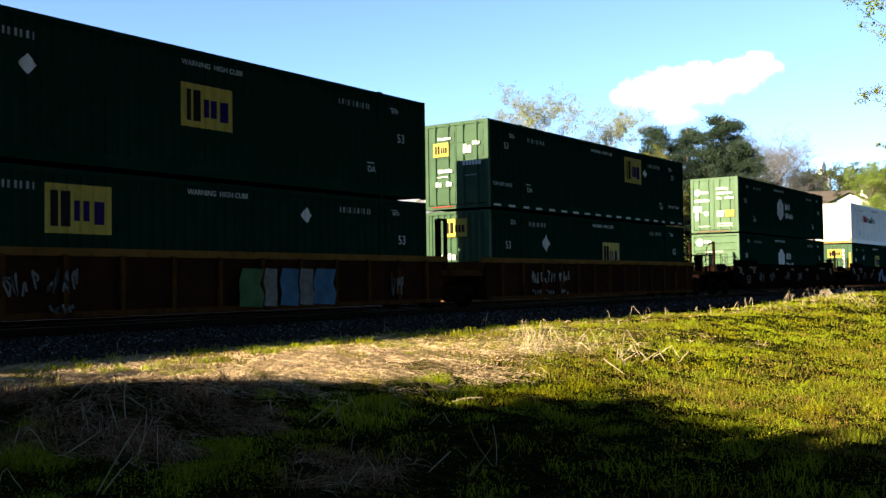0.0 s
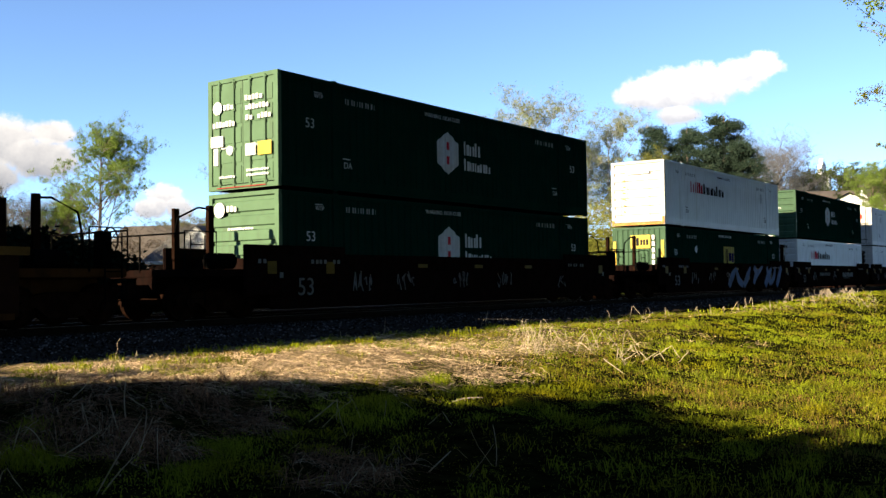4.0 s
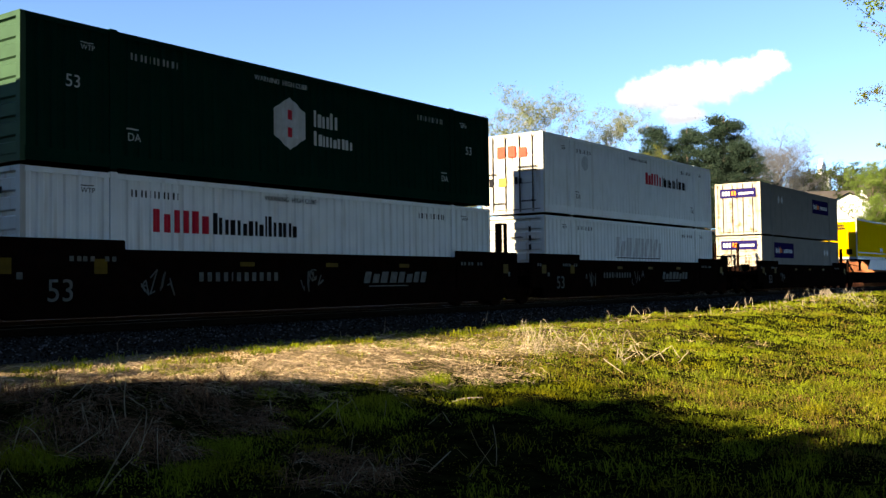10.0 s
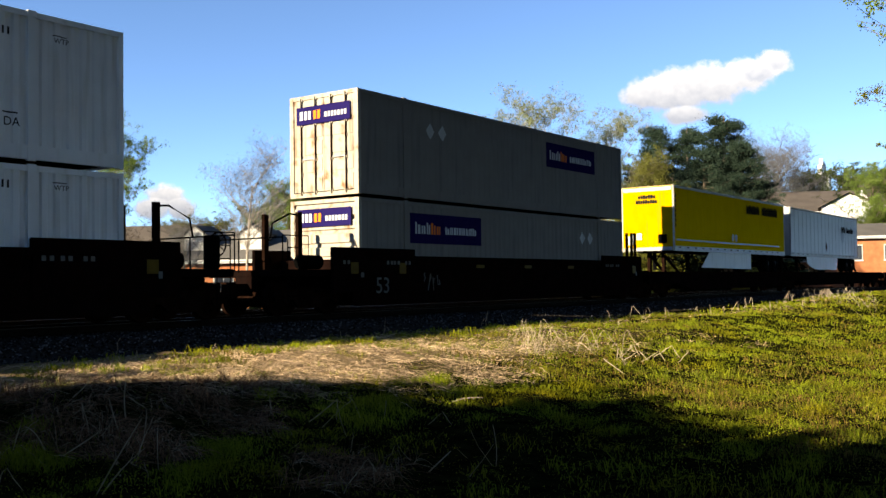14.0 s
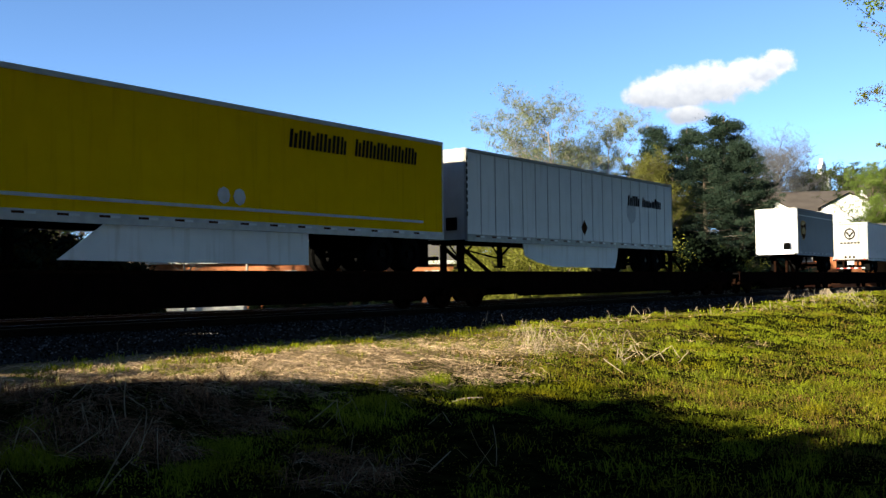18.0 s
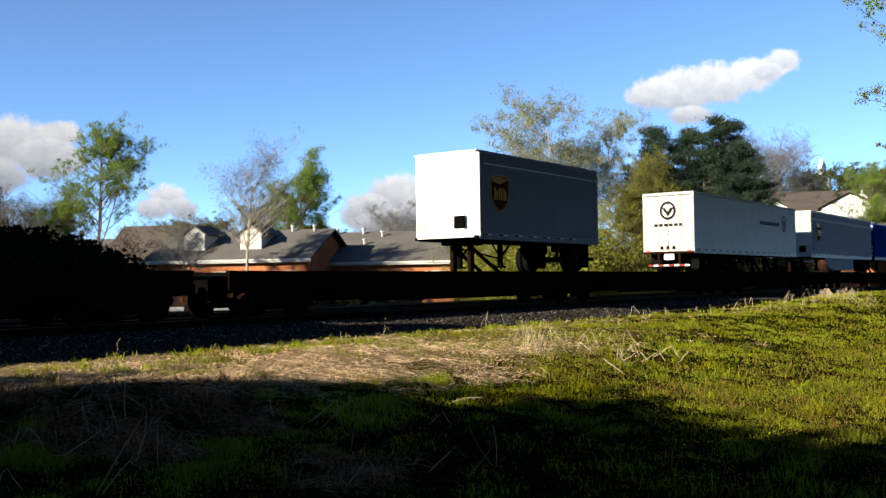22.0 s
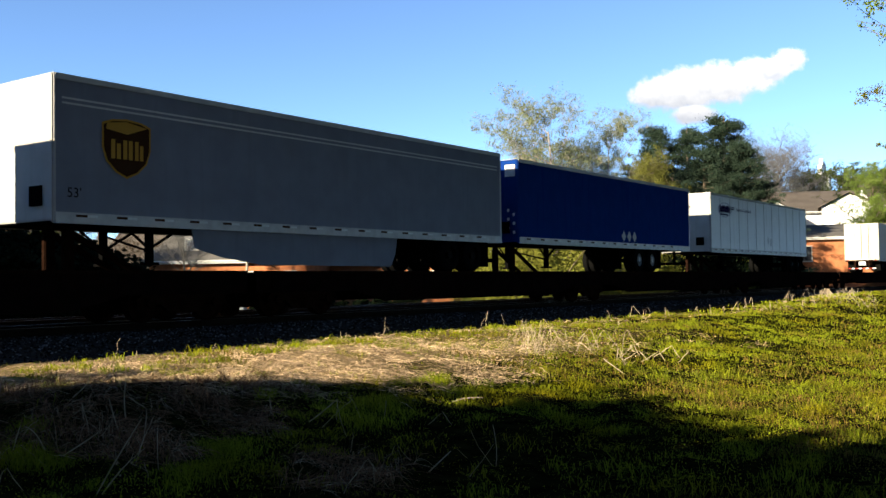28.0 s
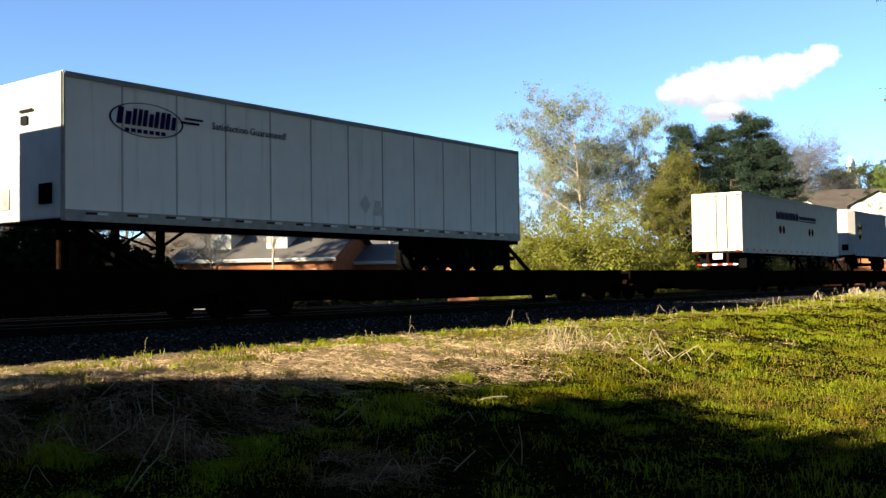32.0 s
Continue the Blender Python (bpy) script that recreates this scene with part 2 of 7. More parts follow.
def part(name, bm, material, parent, label="", at=None):
    me = bm if isinstance(bm, bpy.types.Mesh) else mesh_of(name, bm)
    if not me.materials:
        me.materials.append(material)
    ob = new(name, me)
    if parent:
        ob.parent = parent
    if at is not None:
        ob.matrix_basis = at
    if label:
        ob["label"] = label
    return ob


def boxes(name, material, parent, *dims, label=""):
    bm = bmesh.new()
    for d in dims:
        box(bm, *d)
    return part(name, bm, material, parent, label)


def soft_boxes(name, material, parent, *dims, label="", width=0.02):
    bm = bmesh.new()
    for d in dims:
        box(bm, *d)
    bmesh.ops.bevel(bm, geom=bm.edges[:], offset=width, segments=2, affect="EDGES", clamp_overlap=True)
    return part(name, bm, material, parent, label)


RIBBED = {}


def rib_profile(c, x):
    pitch, depth = RIBBED[c]
    f = ((x - 0.1) / pitch) % 1.0
    return depth * (0 if f < 0.36 else (f - 0.36) / 0.14 if f < 0.5 else 1.0 if f < 0.86 else (1 - f) / 0.14)


def painted(bm, poly, c, y):
    """A convex (x, z) outline painted over the ribs of container c."""
    pitch = RIBBED[c][0]
    lo, hi = min(q[0] for q in poly), max(q[0] for q in poly)
    cuts = [0.1 + (i + f) * pitch for i in range(int((lo - 0.1) / pitch) - 1, int((hi - 0.1) / pitch) + 2) for f in (0, 0.36, 0.5, 0.86)]
    cuts = [lo] + [q for q in cuts if lo + 1e-4 < q < hi - 1e-4] + [hi]
    for a, b in zip(cuts, cuts[1:]):
        piece = poly
        for edge, sign in ((a, 1), (b, -1)):
            out = []
            for i, q in enumerate(piece):
                n = piece[(i + 1) % len(piece)]
                dq, dn = (q[0] - edge) * sign, (n[0] - edge) * sign
                if dq >= 0:
                    out.append(q)
                if dq * dn < 0:
                    f = dq / (dq - dn)
                    out.append((edge, q[1] + f * (n[1] - q[1])))
            piece = out
            if len(piece) < 3:
                break
        if len(piece) >= 3:
            bm.faces.new([bm.verts.new((q[0], 0.012 + rib_profile(c, min(max(q[0], a + 1e-5), b - 1e-5)) + y * 0.6, q[1])) for q in piece])


def plates(name, material, parent, polys, y=-0.006, label=""):
    """Thin flat markings on a side: polygons of (x, z) points. Larger ones are parts of their own."""
    small = name in ("stencil", "reflective_tape") and len(polys) > 1
    bm = bmesh.new()
    for p in polys:
        if parent in RIBBED and max(q[1] for q in p) > 0.3:
            painted(bm, p, parent, y)
            bmesh.ops.remove_doubles(bm, verts=bm.verts[:], dist=0.0008)
        else:
            prism(bm, p, y, y + 0.004)
        if not small:
            ob = part(name, bm, material, parent, label)
            bm = bmesh.new()
    if small:
        ob = tagged(part(name, bm, material, parent, label), kind="stuff")
    else:
        bm.free()
    return ob


def rect(x0, z0, x1, z1, lean=0.0):
    return [(x0, z0), (x1, z0), (x1 + lean * (z1 - z0), z1), (x0 + lean * (z1 - z0), z1)]


def disc(x, z, rx, rz, k=24):
    return [(x + rx * math.cos(6.2832 * i / k), z + rz * math.sin(6.2832 * i / k)) for i in range(k)]


def letter_bars(x0, x1, z0, z1, widths, gap=0.12, lean=0.0, tall=()):
    """Plain bars as wide as the letters of a word."""
    total = sum(widths) + gap * (len(widths) - 1)
    k, x, out = (x1 - x0) / total, x0, []
    for i, w in enumerate(widths):
        top = z1 if (not tall or i in tall) else z0 + 0.72 * (z1 - z0)
        if w < 0.5 or w * k < 0.16:
            out.append(rect(x, z0, x + w * k, top, lean))
        else:
            low = z0 + (top - z0) * 0.80
            out += [rect(x, z0, x + 0.40 * w * k, top, lean), rect(x + 0.58 * w * k, z0, x + 0.98 * w * k, top if i % 2 else low, lean)]
        x += (w + gap) * k
    return out


TEXTS = {}


def lettering(words, size, material, parent, x, z, y=-0.006, turn=0.0, name="lettering"):
    key = (words, size)
    if key not in TEXTS:
        cu = bpy.data.curves.new("letters", "FONT")
        cu.body, cu.size, cu.resolution_u = words, size, 3
        cu.extrude = 0.002
        ob = bpy.data.objects.new("letters", cu)
        TEXTS[key] = bpy.data.meshes.new_from_object(ob)
        bpy.data.objects.remove(ob)
    me = TEXTS[key].copy()
    me.materials.clear()
    me.materials.append(material)
    ob = new(name, me)
    ob.parent = parent
    ob.matrix_basis = pose(x, y, z, 90, turn, 0)
    return tagged(ob, kind="stuff") if len(words) > 1 else ob


def empty(name, x, y, z):
    ob = new(name)
    ob.empty_display_size = 0.5
    ob.matrix_basis = pose(x, y, z)
    return ob


def squiggle(bm, x, z, w, h, strokes, thick, rnd, y=-0.006):
    """Loose flat strokes of spray paint on a side."""
    for s in range(strokes):
        px, pz = x + w * (s + 0.5) / strokes + rnd.uniform(-0.05, 0.05) * w, z + rnd.uniform(0.1, 0.9) * h
        for _ in range(rnd.randint(3, 5)):
            qx = x + w * (s + rnd.uniform(0, 1)) / strokes
            qz = z + rnd.uniform(0, 1) * h
            d = Vector((qx - px, qz - pz))
            if d.length > 0.02:
                k = Vector((-d.y, d.x)).normalized() * thick / 2
                prism(bm, [(px - k.x, pz - k.y), (qx - k.x, qz - k.y), (qx + k.x, qz + k.y), (px + k.x, pz + k.y)], y, y + 0.004)
            px, pz = qx, qz


# ---- ground and railway ----
TRACK_Y, TRACK2_Y, RAIL_Z = 18.53, 22.80, 0.15


def smooth(a, b, x):
    t = np.clip((np.asarray(x, float) - a) / (b - a), 0, 1)
    return t * t * (3 - 2 * t)


def edge_y(x):
    """Where the grass ends and the gravel strip beside the track begins."""
    x = np.asarray(x, float)
    return 11.8 + 0.25 * np.sin(x * 0.55) - 1.0 * smooth(18, 30, x) + 2.9 * smooth(34, 58, x)


def height(x, y):
    x, y = np.asarray(x, float), np.asarray(y, float)
    z = -0.62 + 0.52 * smooth(3.0, 10.0, y)
    z = z + 0.20 * smooth(22, 50, x) * smooth(3, 9, y) * (1 - smooth(11.5, 14.5, y))
    z = z + 0.24 * np.exp(-((x - 5.4) / 1.5) ** 2 - ((y - 7.8) / 0.8) ** 2)
    z = z + 0.14 * np.exp(-((x - 3.6) / 0.9) ** 2 - ((y - 6.9) / 0.8) ** 2)
    z = z + 0.05 * np.sin(x * 0.9 + 1.3) * np.sin(y * 1.1) * (1 - smooth(10.5, 12.5, y))
    z = z - 0.10 * smooth(12.2, 13.6, y) * (1 - smooth(14.2, 15.2, y))
    z = z + 0.08 * smooth(14.6, 16.8, y)
    z = z - 0.56 * smooth(25, 31, y)
    return z


def ground_material():
    m = bpy.data.materials.new("earth_grass_and_straw")
    m.use_nodes = True
    nt = m.node_tree
    n, l = nt.nodes, nt.links
    b = n["Principled BSDF"]
    b.inputs["Roughness"].default_value, b.inputs["Specular IOR Level"].default_value = 0.95, 0.0
    tc = n.new("ShaderNodeTexCoord")

    def tex(scale, detail=5.0):
        t = n.new("ShaderNodeTexNoise")
        t.inputs["Scale"].default_value, t.inputs["Detail"].default_value = scale, detail
        l.new(tc.outputs["Object"], t.inputs["Vector"])
        return t.outputs[0]

    def ramp(src, lo, hi, c0, c1):
        r = n.new("ShaderNodeValToRGB")
        r.color_ramp.elements[0].position, r.color_ramp.elements[1].position = lo, hi
        r.color_ramp.elements[0].color, r.color_ramp.elements[1].color = rgb(c0), rgb(c1)
        l.new(src, r.inputs[0])
        return r.outputs[0]

    def mix(fac, a, c):
        x = n.new("ShaderNodeMix")
        x.data_type = "RGBA"
        l.new(fac, x.inputs[0])
        l.new(a, x.inputs[6])
        l.new(c, x.inputs[7])
        return x.outputs[2]

    def span(src, lo, hi):
        r = n.new("ShaderNodeMapRange")
        r.interpolation_type = "SMOOTHSTEP"
        r.inputs[1].default_value, r.inputs[2].default_value = lo, hi
        l.new(src, r.inputs[0])
        return r.outputs[0]

    def calc(op, a, c):
        x = n.new("ShaderNodeMath")
        x.operation = op
        for i, v in enumerate((a, c)):
            if isinstance(v, (int, float)):
                x.inputs[i].default_value = v
            else:
                l.new(v, x.inputs[i])
        return x.outputs[0]

    sep = n.new("ShaderNodeSeparateXYZ")
    l.new(tc.outputs["Object"], sep.inputs[0])
    wob = calc("MULTIPLY", calc("SUBTRACT", tex(0.8), 0.5), 4.0)
    y = calc("ADD", sep.outputs[1], wob)
    x = calc("ADD", sep.outputs[0], wob)
    # Soil between the blades set near black to deepen the shade there.
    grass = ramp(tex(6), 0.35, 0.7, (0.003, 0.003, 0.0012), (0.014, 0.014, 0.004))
    straw = ramp(tex(25, 8), 0.3, 0.7, (0.06, 0.04, 0.02), (0.24, 0.175, 0.10))
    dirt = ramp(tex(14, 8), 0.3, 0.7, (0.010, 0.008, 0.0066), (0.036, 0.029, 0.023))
    dry = calc("MULTIPLY", span(calc("ADD", y, span(x, 6.0, 9.5)), 8.2, 9.6), span(x, 22.0, 10.0))
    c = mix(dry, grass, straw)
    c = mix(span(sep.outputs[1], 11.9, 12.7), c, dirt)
    # Track bed strip painted almost black, standing in for shade below the train.
    shaded_bed = ramp(tex(30, 8), 0.3, 0.7, (0.004, 0.004, 0.004), (0.012, 0.011, 0.0105))
    c = mix(span(sep.outputs[1], 15.6, 16.8), c, shaded_bed)
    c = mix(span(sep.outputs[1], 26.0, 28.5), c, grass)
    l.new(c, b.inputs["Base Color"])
    bp = n.new("ShaderNodeBump")
    bp.inputs["Strength"].default_value, bp.inputs["Distance"].default_value = 0.5, 0.05
    l.new(tex(18, 6), bp.inputs["Height"])
    l.new(bp.outputs[0], b.inputs["Normal"])
    return m


def make_ground():
    xs = np.concatenate([[-3000, -900, -300, -120, -60, -30, -15, -6], np.arange(-2, 40, 0.25), np.arange(40, 90, 1.0), [95, 110, 150, 220, 350, 600, 1200, 3000]])
    ys = np.concatenate([[-3000, -800, -200, -60, -20, -8, -3], np.arange(-1, 17.4, 0.3), np.arange(17.5, 34, 1.0), [36, 40, 50, 70, 100, 160, 260, 500, 1200, 3000]])
    gx, gy = np.meshgrid(xs, ys)
    gz = height(gx, gy)
    r = np.random.RandomState(5)
    near = (gx > -1) & (gx < 60) & (gy < 14)
    gz = gz + np.where(near, r.normal(0, 0.022, gz.shape), 0)
    w = len(xs)
    verts = np.stack([gx.ravel(), gy.ravel(), gz.ravel()], -1)
    faces = [(j * w + i, j * w + i + 1, (j + 1) * w + i + 1, (j + 1) * w + i) for j in range(len(ys) - 1) for i in range(w - 1)]
    me = bpy.data.meshes.new("ground")
    me.from_pydata(verts.tolist(), [], faces)
    me.polygons.foreach_set("use_smooth", [True] * len(faces))
    me.materials.append(ground_material())
    return tagged(new("ground", me), "grassy ground with dry straw and bare earth beside the railway", "ground", kind="structure")


make_ground()


def make_track(y, x0, x1, tied):
    track = tagged(empty("railway_track", 0, y, 0), "dark railway track with worn steel rails on wooden ties", "track", kind="structure")
    prof = [(-0.07, -0.17), (0.07, -0.17), (0.07, -0.155), (0.012, -0.13), (0.012, -0.045), (0.036, -0.035), (0.036, -0.004), (0.03, 0.0), (-0.03, 0.0), (-0.036, -0.004), (-0.036, -0.035), (-0.012, -0.045), (-0.012, -0.13), (-0.07, -0.155)]
    for side in (-0.7525, 0.7525):
        bm = bmesh.new()
        a = [bm.verts.new((x0, side + p, RAIL_Z + q)) for p, q in prof]
        b = [bm.verts.new((x1, side + p, RAIL_Z + q)) for p, q in prof]
        for i in range(len(a)):
            j = (i + 1) % len(a)
            bm.faces.new((a[i], a[j], b[j], b[i]))
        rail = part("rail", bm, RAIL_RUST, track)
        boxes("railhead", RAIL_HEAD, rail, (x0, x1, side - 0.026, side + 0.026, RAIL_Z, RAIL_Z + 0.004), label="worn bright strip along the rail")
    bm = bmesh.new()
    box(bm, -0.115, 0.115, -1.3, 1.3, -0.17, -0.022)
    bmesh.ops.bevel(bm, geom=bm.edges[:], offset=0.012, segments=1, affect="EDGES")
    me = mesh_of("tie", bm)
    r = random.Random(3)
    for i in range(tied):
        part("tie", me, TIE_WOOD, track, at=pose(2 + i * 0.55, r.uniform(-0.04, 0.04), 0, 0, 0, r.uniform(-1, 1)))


make_track(TRACK_Y, -250, 700, 170)
make_track(TRACK2_Y, -250, 700, 120)


def scatter_stones(name, count, place, size, seed, label, material=None):
    """Many small angular stones in one mesh."""
    r = np.random.RandomState(seed)
    base = np.array([(1, 0, 0), (-1, 0, 0), (0, 1, 0), (0, -1, 0), (0, 0, 1), (0, 0, -1)], float)
    tri = np.array([(0, 2, 4), (2, 1, 4), (1, 3, 4), (3, 0, 4), (2, 0, 5), (1, 2, 5), (3, 1, 5), (0, 3, 5)])
    px, py = place(r, count)
    pz = height(px, py)
    s = r.uniform(size[0], size[1], (count, 1, 3))
    ang = r.uniform(0, 6.28, count)
    v = base[None] * s + r.normal(0, 0.15, (count, 6, 3)) * s
    c, sn = np.cos(ang)[:, None], np.sin(ang)[:, None]
    w = np.stack([v[..., 0] * c - v[..., 1] * sn, v[..., 0] * sn + v[..., 1] * c, v[..., 2] * 0.8], -1)
    w += np.stack([px, py, pz], -1)[:, None]
    f = tri[None] + 6 * np.arange(count)[:, None, None]
    me = bpy.data.meshes.new(name)
    me.from_pydata(w.reshape(-1, 3).tolist(), [], f.reshape(-1, 3).tolist())
    me.materials.append(material or STONE)
    return tagged(new(name, me), label, "gravel", kind="stuff")


def beside_track(r, k):
    x = 6 + 64 * r.power(0.6, k) ** 1.0
    y = r.uniform(12.6, 17.9, k)
    return x, y


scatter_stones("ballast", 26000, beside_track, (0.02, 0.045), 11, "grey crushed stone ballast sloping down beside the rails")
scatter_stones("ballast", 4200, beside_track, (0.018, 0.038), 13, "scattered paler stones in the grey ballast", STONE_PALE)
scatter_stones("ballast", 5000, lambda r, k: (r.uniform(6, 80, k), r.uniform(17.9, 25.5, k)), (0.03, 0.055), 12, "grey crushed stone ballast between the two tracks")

# ---- the train: how far it has rolled at each time ----
ROLLED = [(0, 0.0), (1, 8.298), (2, 16.557), (3, 24.775), (4, 33.005), (5, 41.284), (6, 49.61), (8, 66.286), (10, 82.969), (12, 99.746), (14, 116.58), (16, 133.463),
          (18, 150.449), (19, 159.02), (19.6, 164.19), (19.7, 164.65), (20.0, 164.75), (20.0667, 167.9), (20.1333, 168.81), (20.5, 171.99), (22, 185.017), (24, 202.37), (26, 219.843), (28, 237.455), (30, 255.18), (32, 272.991)]
TRAIN = []
NEAR_Y, BOX_W = 17.255, 2.55


def on_train(ob, u, y, z):
    ob.matrix_basis = pose(u, y, z)
    TRAIN.append((ob, u, y, z))
    return ob


# ---- containers ----
SIDES = {}


def corrugated(length, z0, z1, pitch, depth):
    """A vertically ribbed wall from x = 0 to length, facing -y, its outer faces at y = 0."""
    key = ("v", length, z0, z1, pitch, depth)
    if key not in SIDES:
        bm = bmesh.new()
        k = max(2, round(length / pitch))
        p = length / k
        xs, ys = [], []
        for i in range(k):
            xs += [i * p, i * p + 0.36 * p, i * p + 0.5 * p, i * p + 0.86 * p]
            ys += [0, 0, depth, depth]
        xs.append(length)
        ys.append(0)
        lo = [bm.verts.new((x, y, z0)) for x, y in zip(xs, ys)]
        hi = [bm.verts.new((x, y, z1)) for x, y in zip(xs, ys)]
        for i in range(len(xs) - 1):
            bm.faces.new((lo[i], lo[i + 1], hi[i + 1], hi[i]))
        SIDES[key] = mesh_of("ribbed_wall", bm, False)
    return SIDES[key]


def ribbed_flat(width, z0, z1, rows, depth):
    """A horizontally ribbed end wall, facing -x in use; built along x facing -y."""
    bm = bmesh.new()
    p = (z1 - z0) / rows
    zs, ys = [], []
    for i in range(rows):
        zs += [z0 + i * p, z0 + i * p + 0.62 * p, z0 + i * p + 0.70 * p, z0 + i * p + 0.92 * p]
        ys += [0, 0, depth, depth]
    zs.append(z1)
    ys.append(0)
    a = [bm.verts.new((0, y, z)) for y, z in zip(ys, zs)]
    b = [bm.verts.new((width, y, z)) for y, z in zip(ys, zs)]
    for i in range(len(zs) - 1):
        bm.faces.new((a[i], b[i], b[i + 1], a[i + 1]))
    return mesh_of("ribbed_end", bm, False)


LEFT_END = Matrix.Translation((0, 0, 0)) @ pose(0, BOX_W, 0, 0, 0, -90)


def with_material(me, material):
    if me.materials and me.materials[0] is not material:
        me = me.copy()
        me.materials.clear()
    if not me.materials:
        me.materials.append(material)
    return me


def container(u, z, length, paint, label, end="door", end_paint=None, tall=2.87, rib=0.03):
    c = on_train(empty("shipping_container", 0, 0, 0), u, NEAR_Y, z)
    tagged(c, label, "container", "containers on the train")
    ep = end_paint or paint
    L, W = length, BOX_W
    H = tall if z > 2 else tall - 0.07
    RIBBED[c] = ((L - 0.2) / max(2, round((L - 0.2) / 0.29)), rib)
    if z < 2:
        for x in (1.98, L - 2.15):
            for y in (0.0, W - 0.12):
                boxes("stacking_lock", RUST, c, (x + 0.02, x + 0.15, y, y + 0.12, H, H + 0.09))
    part("side_wall", with_material(corrugated(L - 0.2, 0.16, H - 0.11, 0.29, rib), paint), paint, c, at=pose(0.1, 0.012, 0))
    part("side_wall", with_material(corrugated(L - 0.2, 0.16, H - 0.11, 0.29, rib), paint), paint, c, at=pose(L - 0.1, W - 0.012, 0, 0, 0, 180))
    boxes("roof", paint, c, (0.02, L - 0.02, 0.02, W - 0.02, H - 0.04, H - 0.015))
    boxes("floor", BLACK, c, (0.02, L - 0.02, 0.03, W - 0.03, 0.10, 0.15))
    for y0, y1 in ((0.0, 0.07), (W - 0.07, W)):
        boxes("top_rail", paint, c, (0.1, L - 0.1, y0, y1, H - 0.115, H - 0.005))
        boxes("bottom_rail", paint, c, (0.1, L - 0.1, y0, y1, 0.02, 0.29))
    for x in (0.0, L - 0.12):
        for y in (0.0, W - 0.14):
            boxes("corner_post", ep if x == 0 else paint, c, (x, x + 0.12, y, y + 0.14, 0.0, H))
    for x in (1.98, L - 2.15):
        for y0, y1 in ((-0.012, 0.06), (W - 0.06, W + 0.012)):
            boxes("lifting_post", paint, c, (x, x + 0.17, y0, y1, 0.0, H))
            for z0 in (-0.012, H - 0.11):
                soft_boxes("corner_casting", paint, c, (x - 0.01, x + 0.18, y0 - 0.006 if y0 < 1 else y0, y1 if y0 < 1 else y1 + 0.006, z0, z0 + 0.13), width=0.01)
    boxes("end_wall", paint, c, (L - 0.06, L - 0.03, 0.12, W - 0.12, 0.05, H - 0.05))
    if end == "door":
        for k in (0, 1):
            y0 = 0.15 + k * (W / 2 - 0.145)
            bm = bmesh.new()
            w = W / 2 - 0.16
            box(bm, 0.03, 0.06, y0, y0 + w, 0.12, H - 0.1)
            for q in range(5):
                zz = 0.2 + q * (H - 0.4) / 5
                box(bm, 0.015, 0.03, y0 + 0.05, y0 + w - 0.05, zz, zz + (H - 0.4) / 5 - 0.1)
            d = part("door", bm, ep, c)
            for yy in (y0 + 0.28, y0 + w - 0.3):
                bm = bmesh.new()
                tube(bm, [(-0.012, yy, 0.06), (-0.012, yy, H - 0.06)], 0.022, 8)
                part("lock_rod", bm, RUST if ep in (CREAM, WHITE_OLD) else ep, d)
                for zz in (0.1, 1.0, 2.0, H - 0.14):
                    boxes("rod_bracket", ep, d, (-0.02, 0.02, yy - 0.05, yy + 0.05, zz, zz + 0.06))
            boxes("door_handle", GALV, d, (-0.03, -0.015, y0 + 0.3, y0 + 0.75, 1.05, 1.09))
        boxes("door_header", ep, c, (0.0, 0.08, 0.14, W - 0.14, H - 0.11, H))
        boxes("door_sill", ep, c, (0.0, 0.08, 0.14, W - 0.14, 0.0, 0.12))
    elif end == "level":
        part("front_wall", ribbed_flat(W - 0.28, 0.12, H - 0.1, 7, 0.05), ep, c, at=pose(0.02, W - 0.14, 0, 0, 0, -90))
        boxes("front_header", ep, c, (0.0, 0.08, 0.14, W - 0.14, H - 0.1, H))
        boxes("front_sill", ep, c, (0.0, 0.08, 0.14, W - 0.14, 0.0, 0.12))
    else:
        part("front_wall", with_material(corrugated(W - 0.28, 0.12, H - 0.1, 0.25, 0.04), ep), ep, c, at=pose(0.02, W - 0.14, 0, 0, 0, -90))
        boxes("front_header", ep, c, (0.0, 0.08, 0.14, W - 0.14, H - 0.1, H))
        boxes("front_sill", ep, c, (0.0, 0.08, 0.14, W - 0.14, 0.0, 0.12))
    return c


def side_bars(c, material, *items):
    plates("stencil", material, c, [p for it in items for p in it])


